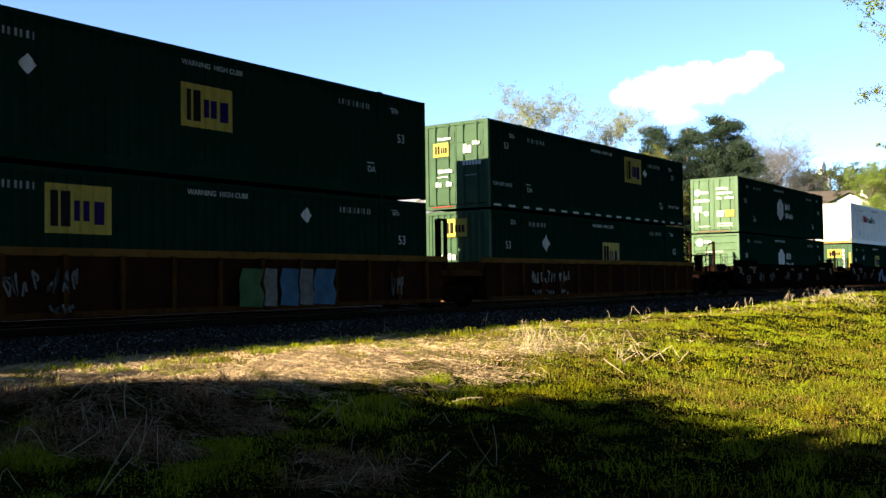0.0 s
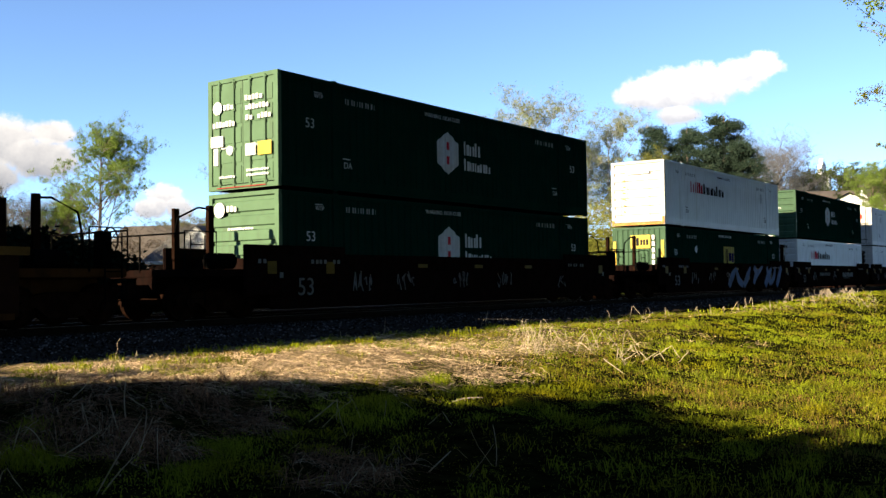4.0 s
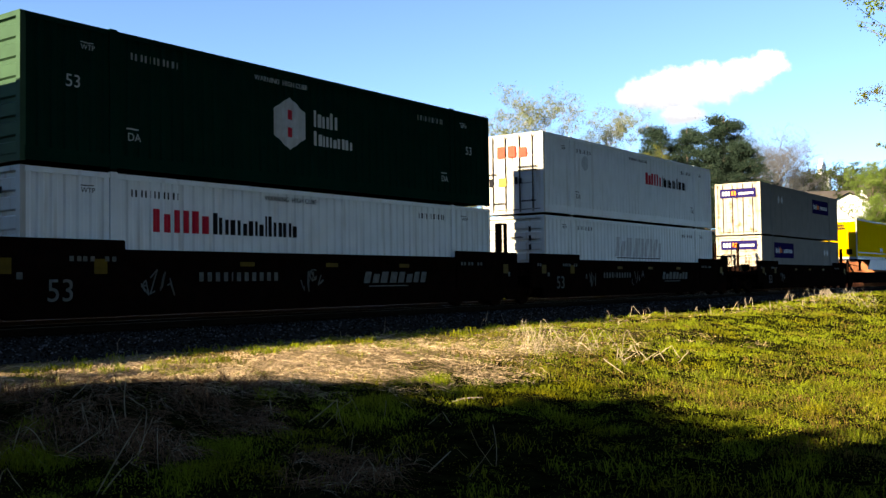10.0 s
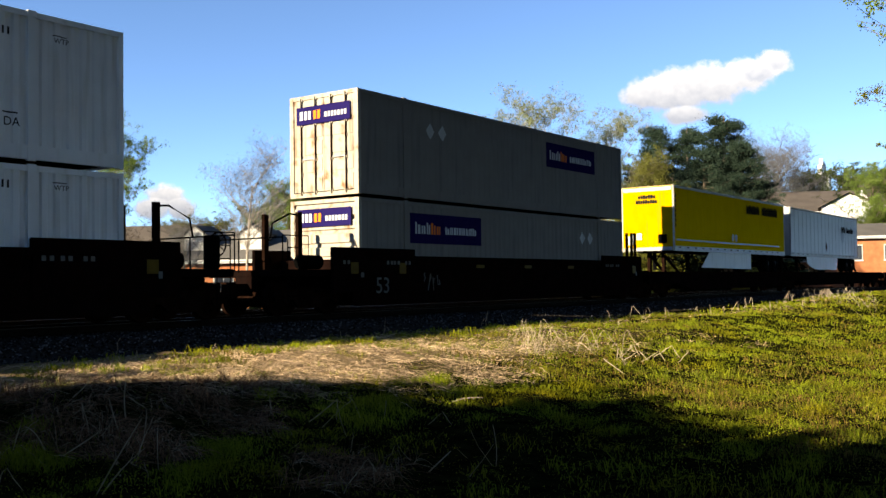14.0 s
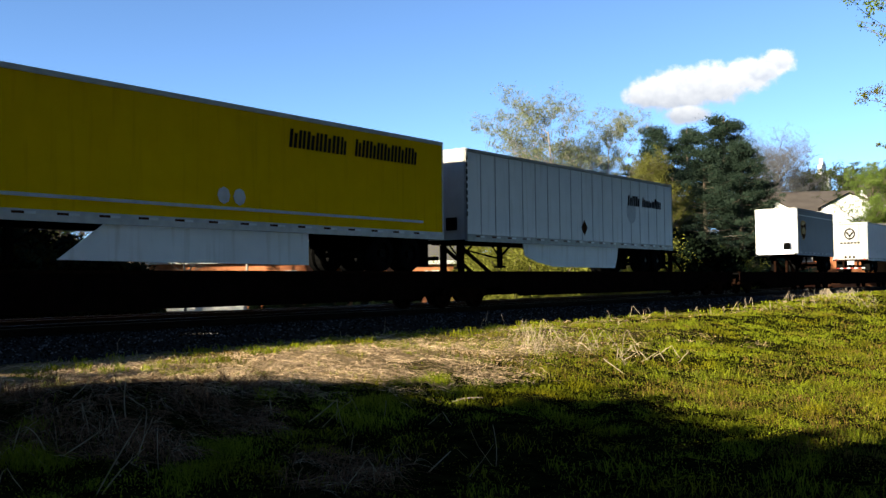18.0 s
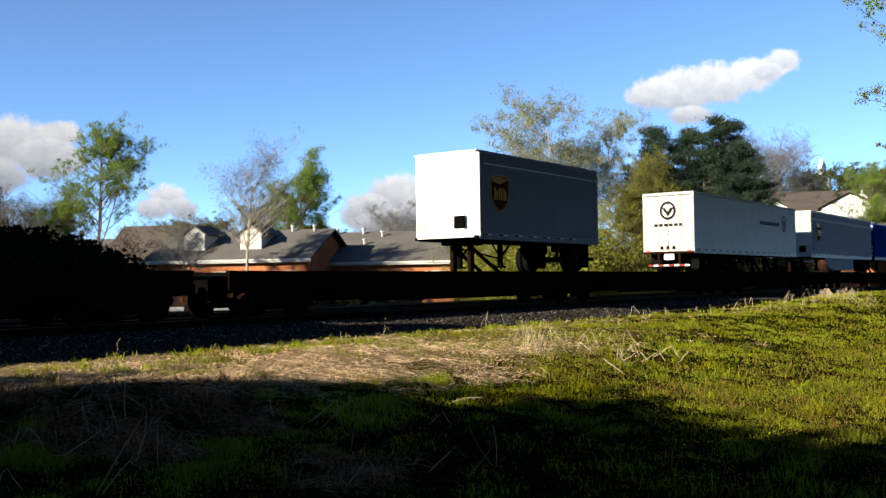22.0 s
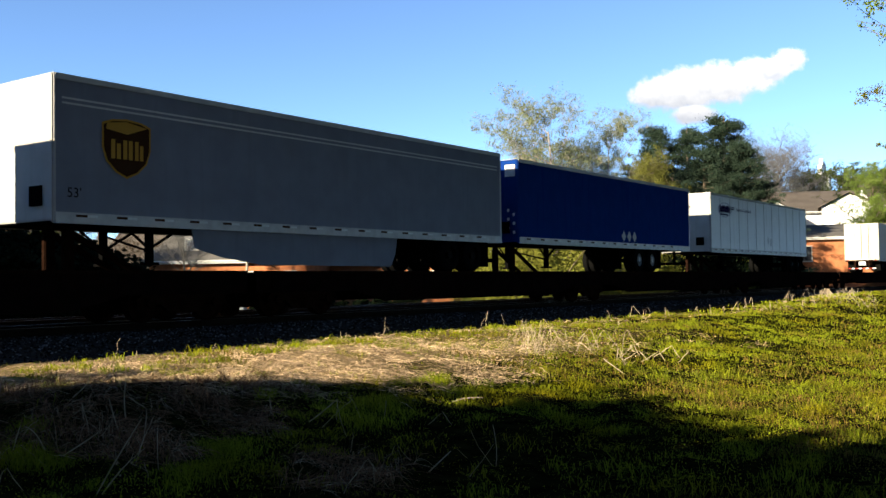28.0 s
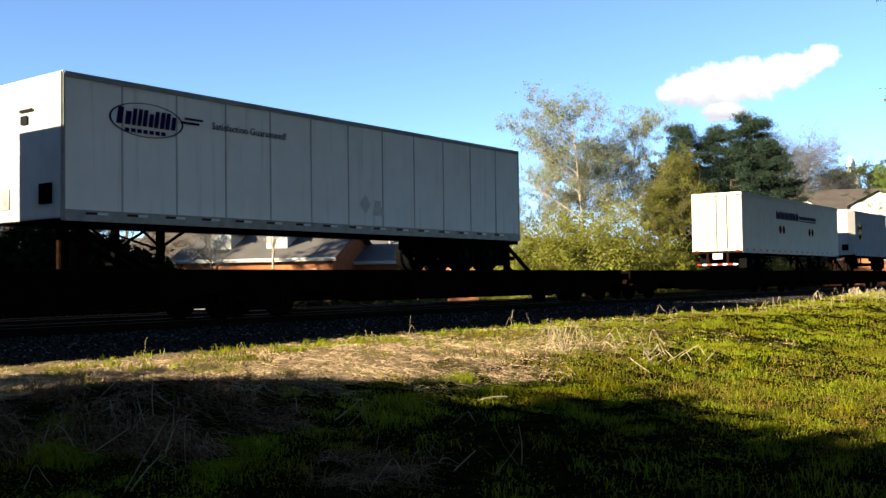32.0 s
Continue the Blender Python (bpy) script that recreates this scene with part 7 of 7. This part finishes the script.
mr = np.random.RandomState(77)
mx, my = mr.uniform(1.0, 8.5, 50000), mr.uniform(3.8, 10.0, 50000)
keep = tangle(mx, my) & (patchy(mx, my, 2.4, 26.0) + 0.5 * patchy(mx, my, 6.0, 27.0) > -0.12)
mx, my, mr = mx[keep], my[keep], mr.uniform(0, 1, int(keep.sum()))
lump = 0.025 + 0.17 * np.clip(patchy(mx, my, 2.4, 26.0) + 0.05, 0, 1)
for lot, ink, words, seed, wide in ((mr < 0.80, DEAD_WEED, "heap of tangled dead weeds", 78, 0.0032), ((mr >= 0.80) & (mr < 0.88), STRAW_DARK, "brown dead stems matted on the heap", 88, 0.0045), (mr >= 0.88, STALK, "pale dry strands on the heap of dead weeds", 87, 0.0034)):
    strands("dead_weeds", mx[lot], my[lot], 0.26, lump[lot], wide, seed, ink, words, "weeds")
fx, fy, fr = field(95, 90000, 5.0, 40.0)
keep = (fr.uniform(0, 1, len(fx)) < dryness(fx, fy)) & (fy < edge_y(fx) + 0.3) & ~tangle(fx, fy) & (fy > 6.4)
fx, fy = fx[keep], fy[keep]
strands("straw", fx, fy, 0.22, 0.02 + 0.05 * np.clip(patchy(fx, fy, 2.0, 33.0), 0, 1), 0.0015 + 0.00024 * np.hypot(fx, fy), 96, STRAW, "pale flattened straw lying across the bank", "straw")
ex = 7 + 53 * np.random.RandomState(79).power(0.7, 20000)
ey = edge_y(ex) + np.random.RandomState(80).normal(-0.35, 0.55, 20000)
keep = patchy(ex, ey, 1.3, 8.0) + 0.5 * patchy(ex, ey, 4.0, 37.0) > 0.16
ex, ey = ex[keep], ey[keep]
blades("verge_weeds", ex, ey, 0.08 + 0.16 * np.clip(patchy(ex, ey, 2.6, 38.0) + 0.15, 0, 1), 0.010 + 0.0008 * ex, 0.8, 81, GRASS, "leafy weeds along the edge of the gravel", "weeds")


def dead_stalk(x, y, tall, way, fold, seed, label="bent dry grass stalk", radius=0.006, leaning=0.2, spill=None):
    """One dry stalk: a crooked stem that leans and, where fold is set, is broken over and hangs down."""
    rnd = random.Random(seed)
    z = float(height(x, y)) - 0.02
    a = radians(way)
    d = Vector((math.cos(a), math.sin(a), 0))
    side = Vector((-d.y, d.x, 0))
    bow = rnd.uniform(-0.08, 0.08)
    top = d * leaning * tall + side * rnd.uniform(-0.1, 0.1) * tall + Vector((0, 0, tall))
    pts = [top * f + side * bow * tall * math.sin(f * 3.1) + d * rnd.uniform(-0.012, 0.012) for f in (0, 0.3, 0.55, 0.8, 0.95)]
    radii = [radius, radius * 0.95, radius * 0.9, radius * 0.85, radius * 0.9]
    if fold:
        drop = (rnd.uniform(0.45, 0.95) if spill is None else 0.85) * fold * tall
        out = (d + side * rnd.uniform(-0.6, 0.6)) * drop * (rnd.uniform(0.35, 1.1) if spill is None else spill)
        turn_over = top + out * 0.12 + Vector((0, 0, 0.01))
        pts += [turn_over, top + out * 0.5 - Vector((0, 0, drop * rnd.uniform(0.35, 0.5))), top + out - Vector((0, 0, drop))]
        radii += [radius * 0.8, radius * 1.1, radius * 0.5]
    else:
        pts.append(top)
        radii.append(radius * 0.4)
    bm = bmesh.new()
    tube(bm, pts, radii, 4)
    me = mesh_of("dead_stalk", bm)
    me.materials.append(STALK)
    ob = new("dead_stalk", me)
    ob.matrix_basis = pose(x, y, z)
    return tagged(ob, label, "stalk", "dead stalks in the grass")


rs = random.Random(91)
for i in range(20):
    x, y = 13.3 + rs.gauss(0, 0.10), 7.85 + rs.gauss(0, 0.10)
    dead_stalk(x, y, rs.choice((rs.uniform(0.42, 0.54), rs.uniform(0.26, 0.46))), rs.uniform(0, 360), rs.uniform(0.9, 1.15), 200 + i, "pale broken stalk in a dry clump", rs.uniform(0.0018, 0.0042), rs.uniform(0.0, 0.4), spill=rs.uniform(0.5, 1.9))
for i in range(12):
    x, y = 14.0 + rs.gauss(0, 0.45), 7.5 + rs.gauss(0, 0.35)
    dead_stalk(x, y, rs.uniform(0.15, 0.42), rs.uniform(0, 360), rs.choice((0, 0.8, 1.0)), 240 + i, "pale broken stalk in a dry clump", rs.uniform(0.003, 0.006), rs.uniform(0.2, 0.9))
for i in range(14):
    x, y = 13.9 + rs.gauss(0, 0.8), 6.6 + rs.gauss(0, 0.5)
    dead_stalk(x, y, rs.uniform(0.08, 0.26), rs.uniform(0, 360), rs.choice((0, 1.0)), 260 + i, "pale stalk lying over in the grass", 0.006, rs.uniform(0.6, 2.0))
for i in range(64):
    f = rs.uniform(0, 1) ** 0.5
    x = 17 + 36 * f
    y = edge_y(x) - abs(rs.gauss(0, 1.3)) * (1 - 0.5 * f) - 0.1
    dead_stalk(float(x), float(y), rs.uniform(0.14, 0.42), rs.uniform(0, 360), rs.choice((0, 0.8, 1.0, 1.0)), 300 + i, radius=0.003 + 0.00013 * x, leaning=rs.uniform(0.05, 0.6))
for i in range(48):
    f = rs.uniform(0, 1) ** 0.7
    x, y = 30.5 + 11 * f + rs.gauss(0, 0.6), 5.6 + 4.9 * f + rs.gauss(0, 0.8)
    dead_stalk(x, y, rs.uniform(0.15, 0.5), rs.uniform(0, 360), rs.choice((0, 0.7, 1.0, 1.0)), 640 + i, "dry stalk in a tangled bank of reeds", rs.uniform(0.002, 0.005), rs.uniform(0.2, 1.6))
for i in range(30):
    x, y = rs.uniform(2.9, 7.6), rs.uniform(4.4, 8.4)
    dead_stalk(x, y, rs.uniform(0.1, 0.36), rs.uniform(0, 360), rs.choice((0, 0, 0.6, 1.0)), 400 + i, "thin weathered stalk leaning in the shade", rs.choice((0.0015, 0.002, 0.003)), rs.uniform(0.1, 1.6))
for i in range(14):
    x = rs.uniform(8, 26)
    dead_stalk(x, float(edge_y(x)) + rs.uniform(-0.5, 0.3), rs.uniform(0.12, 0.45), rs.uniform(0, 360), rs.choice((0, 0, 0.9)), 500 + i, "thin stalk at the gravel's edge", 0.003, rs.uniform(0.05, 0.5))


def long_stalk(x, y, dx, dy, up, radius=0.005, sag=0.0):
    """A long dead stem rooted at (x, y) whose end lies dx, dy and up from its root."""
    rnd = random.Random(int(x * 100 + y * 10))
    end = Vector((dx, dy, up))
    off = Vector((rnd.uniform(-1, 1), rnd.uniform(-1, 1), 0)) * 0.05 * end.length
    pts = [end * f + off * math.sin(3.1 * f) + Vector((0, 0, sag * math.sin(3.14 * f))) for f in (0, 0.22, 0.45, 0.7, 0.88, 1.0)]
    bm = bmesh.new()
    tube(bm, pts, [radius * 0.8, radius * 0.8, radius * 0.72, radius * 0.65, radius * 0.55, radius * 0.35], 5)
    for f in (0.45, 0.7):
        tube(bm, [end * (f - 0.012) + off * math.sin(3.1 * f), end * (f + 0.012) + off * math.sin(3.1 * f)], radius, 5)
    me = mesh_of("dead_stalk", bm)
    me.materials.append(STALK)
    ob = new("dead_stalk", me)
    ob.matrix_basis = pose(x, y, float(height(x, y)) - 0.01)
    return tagged(ob, "long pale dead stem leaning in the shade", "stalk", "dead stalks in the grass")


long_stalk(5.19, 7.09, 0.0, 0.0, 0.36, 0.006)
long_stalk(5.00, 6.92, -0.05, 0.07, 0.29, 0.006)
long_stalk(4.64, 6.23, 0.05, -0.07, 0.41, 0.005)
long_stalk(5.51, 7.24, -0.09, 0.12, 0.10, 0.006)
long_stalk(3.88, 5.64, 0.18, -0.26, 0.52, 0.006, 0.03)
long_stalk(3.90, 5.62, 0.18, -0.25, 0.33, 0.006, 0.03)
long_stalk(4.32, 6.42, -0.15, 0.21, 0.05, 0.006, 0.02)
long_stalk(4.26, 6.58, 0.17, -0.24, 0.19, 0.006)
long_stalk(5.09, 7.70, 0.09, -0.12, 0.15, 0.006)
long_stalk(5.52, 7.65, -0.15, 0.21, 0.12, 0.007)
long_stalk(3.97, 6.75, 0.03, -0.05, 0.19, 0.005)
long_stalk(4.20, 6.70, -0.09, 0.13, 0.19, 0.006, 0.04)
long_stalk(6.49, 6.69, -0.01, 0.01, 0.19, 0.006)
long_stalk(6.59, 6.35, 0.17, -0.24, 0.23, 0.006)
long_stalk(6.89, 6.24, 0.01, -0.01, 0.23, 0.003)
long_stalk(6.58, 5.83, -0.05, 0.07, 0.34, 0.003)
long_stalk(8.87, 6.31, 0.20, -0.28, 0.04, 0.009, 0.02)
long_stalk(6.23, 4.69, 0.11, -0.16, 0.18, 0.007)


# ---- clouds ----
def cloud_card(bearing, elevation, wide, tall, lumps, label, grey=0.42, glow=0.30, seed=0.0):
    """A soft cloud on a distant glowing upright sheet, lit top and grey underside painted; lumps are (x, z, rx, rz) in
    halves of the sheet.
    """
    far = 2600.0
    a, e = radians(bearing), radians(elevation)
    x, y, z = far * math.sin(a), far * math.cos(a), far * math.tan(e)
    bm = bmesh.new()
    v = [bm.verts.new(p) for p in ((-wide / 2, 0, -tall / 2), (wide / 2, 0, -tall / 2), (wide / 2, 0, tall / 2), (-wide / 2, 0, tall / 2))]
    bm.faces.new(v)
    me = mesh_of("cloud", bm, False)
    m = bpy.data.materials.new("cloud")
    m.use_nodes = True
    nt = m.node_tree
    n, l = nt.nodes, nt.links
    n.remove(n["Principled BSDF"])
    tc = n.new("ShaderNodeTexCoord")

    def calc(op, p, q=None):
        k = n.new("ShaderNodeMath")
        k.operation = op
        for i, w in enumerate((p, q)):
            if w is None:
                continue
            if isinstance(w, (int, float)):
                k.inputs[i].default_value = w
            else:
                l.new(w, k.inputs[i])
        return k.outputs[0]

    sep = n.new("ShaderNodeSeparateXYZ")
    l.new(tc.outputs["Object"], sep.inputs[0])
    u, w = calc("DIVIDE", sep.outputs[0], wide / 2), calc("DIVIDE", sep.outputs[2], tall / 2)
    total, light = None, None
    for cx, cz, rx, rz in lumps:
        du, dw = calc("DIVIDE", calc("SUBTRACT", u, cx), rx), calc("DIVIDE", calc("SUBTRACT", w, cz), rz)
        q = calc("SUBTRACT", 1.0, calc("SQRT", calc("ADD", calc("MULTIPLY", du, du), calc("MULTIPLY", dw, dw))))
        total = q if total is None else calc("MAXIMUM", total, q)
        s = calc("ADD", calc("MULTIPLY", dw, 0.5), 0.5)
        light = s if light is None else calc("MAXIMUM", light, calc("MULTIPLY", s, calc("MINIMUM", calc("MAXIMUM", calc("MULTIPLY", q, 4.0), 0.0), 1.0)))
    t = n.new("ShaderNodeTexNoise")
    t.inputs["Scale"].default_value, t.inputs["Detail"].default_value, t.inputs["Roughness"].default_value = 7.0 / tall * 1.1, 8.0, 0.58
    mp = n.new("ShaderNodeMapping")
    mp.inputs["Location"].default_value = (seed * 37.0, seed * 11.0, seed * 5.0)
    l.new(tc.outputs["Object"], mp.inputs[0])
    l.new(mp.outputs[0], t.inputs["Vector"])
    rough = calc("SUBTRACT", t.outputs[0], 0.5)
    dens = calc("ADD", total, calc("MULTIPLY", rough, 0.75))
    al = n.new("ShaderNodeMapRange")
    al.interpolation_type = "SMOOTHSTEP"
    al.inputs[1].default_value, al.inputs[2].default_value = 0.02, 0.42
    l.new(dens, al.inputs[0])
    light = calc("ADD", calc("MULTIPLY", light, 0.45), calc("MULTIPLY", calc("ADD", calc("MULTIPLY", w, 0.5), 0.5), 0.65))
    lit = calc("ADD", light, calc("MULTIPLY", rough, 0.55))
    rp = n.new("ShaderNodeValToRGB")
    rp.color_ramp.elements[0].position, rp.color_ramp.elements[1].position = 0.25, 1.05
    rp.color_ramp.elements[0].color, rp.color_ramp.elements[1].color = (grey * 0.95, grey * 0.98, grey * 1.15, 1), (1.0, 0.96, 0.98, 1)
    l.new(lit, rp.inputs[0])
    em = n.new("ShaderNodeEmission")
    em.inputs[1].default_value = glow
    l.new(rp.outputs[0], em.inputs[0])
    tr = n.new("ShaderNodeBsdfTransparent")
    ms = n.new("ShaderNodeMixShader")
    l.new(al.outputs[0], ms.inputs[0])
    l.new(tr.outputs[0], ms.inputs[1])
    l.new(em.outputs[0], ms.inputs[2])
    l.new(ms.outputs[0], n["Material Output"].inputs[0])
    me.materials.append(m)
    ob = new("cloud", me)
    ob.matrix_basis = pose(x, y, z, 0, 0, -bearing)
    tagged(ob, label, "cloud", "clouds", kind="structure")
    return ob, bearing, elevation, far


PX = 2600.0 / 1734.0
CLOUDS = [
    (*cloud_card(68.95, 10.75, 320 * PX, 150 * PX, [(-0.34, 0.0, 0.52, 0.62), (-0.62, -0.08, 0.36, 0.46), (0.0, 0.08, 0.56, 0.58), (0.38, 0.22, 0.42, 0.44), (0.62, 0.36, 0.28, 0.28), (-0.24, -0.62, 0.30, 0.26)], "white fair-weather cloud with grey underside", grey=0.50, glow=0.355, seed=1.0), 1.15),
    (*cloud_card(72.0, 11.75, 110 * PX, 90 * PX, [(0.1, 0.15, 0.62, 0.5), (-0.35, -0.25, 0.55, 0.42)], "small white cloud at the tip of a larger one", grey=0.60, glow=0.345, seed=5.0), 1.9),
    (*cloud_card(51.3, 4.9, 230 * PX, 150 * PX, [(0.0, 0.1, 0.6, 0.6), (-0.45, -0.3, 0.5, 0.6), (0.5, -0.2, 0.5, 0.6), (0.0, -0.6, 0.9, 0.5)], "bright cumulus cloud low behind the roofs", seed=2.0), 0.3),
    (*cloud_card(30.6, 7.4, 300 * PX, 175 * PX, [(-0.2, 0.15, 0.6, 0.6), (0.25, -0.15, 0.5, 0.5), (-0.5, -0.5, 0.7, 0.5), (0.35, 0.35, 0.3, 0.3)], "grey and white cloud bank", grey=0.42, glow=0.265, seed=3.0), 0.6),
    (*cloud_card(38.2, 5.0, 130 * PX, 90 * PX, [(0.0, 0.0, 0.6, 0.6), (-0.3, -0.4, 0.6, 0.5), (0.4, -0.4, 0.5, 0.5)], "bright cumulus cloud low behind the trees", grey=0.5, seed=4.0), 0.3),
]


# ---- what moves ----
def motions():
    # wheels turn as the train rolls
    ts, ss = [t for t, _ in ROLLED], [s for _, s in ROLLED]
    turned, rows_of, last = 0.0, [], 0.0
    for f in range(0, 961, 2):
        s = float(np.interp(f / 30, ts, ss))
        turned -= min(math.degrees((s - last) / 0.42), 85.0)
        last = s
        rows_of.append((f / 30, turned))
    for w, dx in WHEELS:
        walk(w, [(t, pose(dx, 0, 0.42, 0, a, 0)) for t, a in rows_of])
    for ob, u, y, z in TRAIN:
        walk(ob, [(t, pose(u - s, y, z)) for t, s in ROLLED])
    for ob, bearing, elevation, far, drift in CLOUDS:
        rows = []
        for t in (0.0, 16.0, 32.0):
            b = radians(bearing + drift * t / 32.0)
            rows.append((t, pose(far * math.sin(b), far * math.cos(b), far * math.tan(radians(elevation)), 0, 0, -math.degrees(b))))
        walk(ob, rows)


motions()
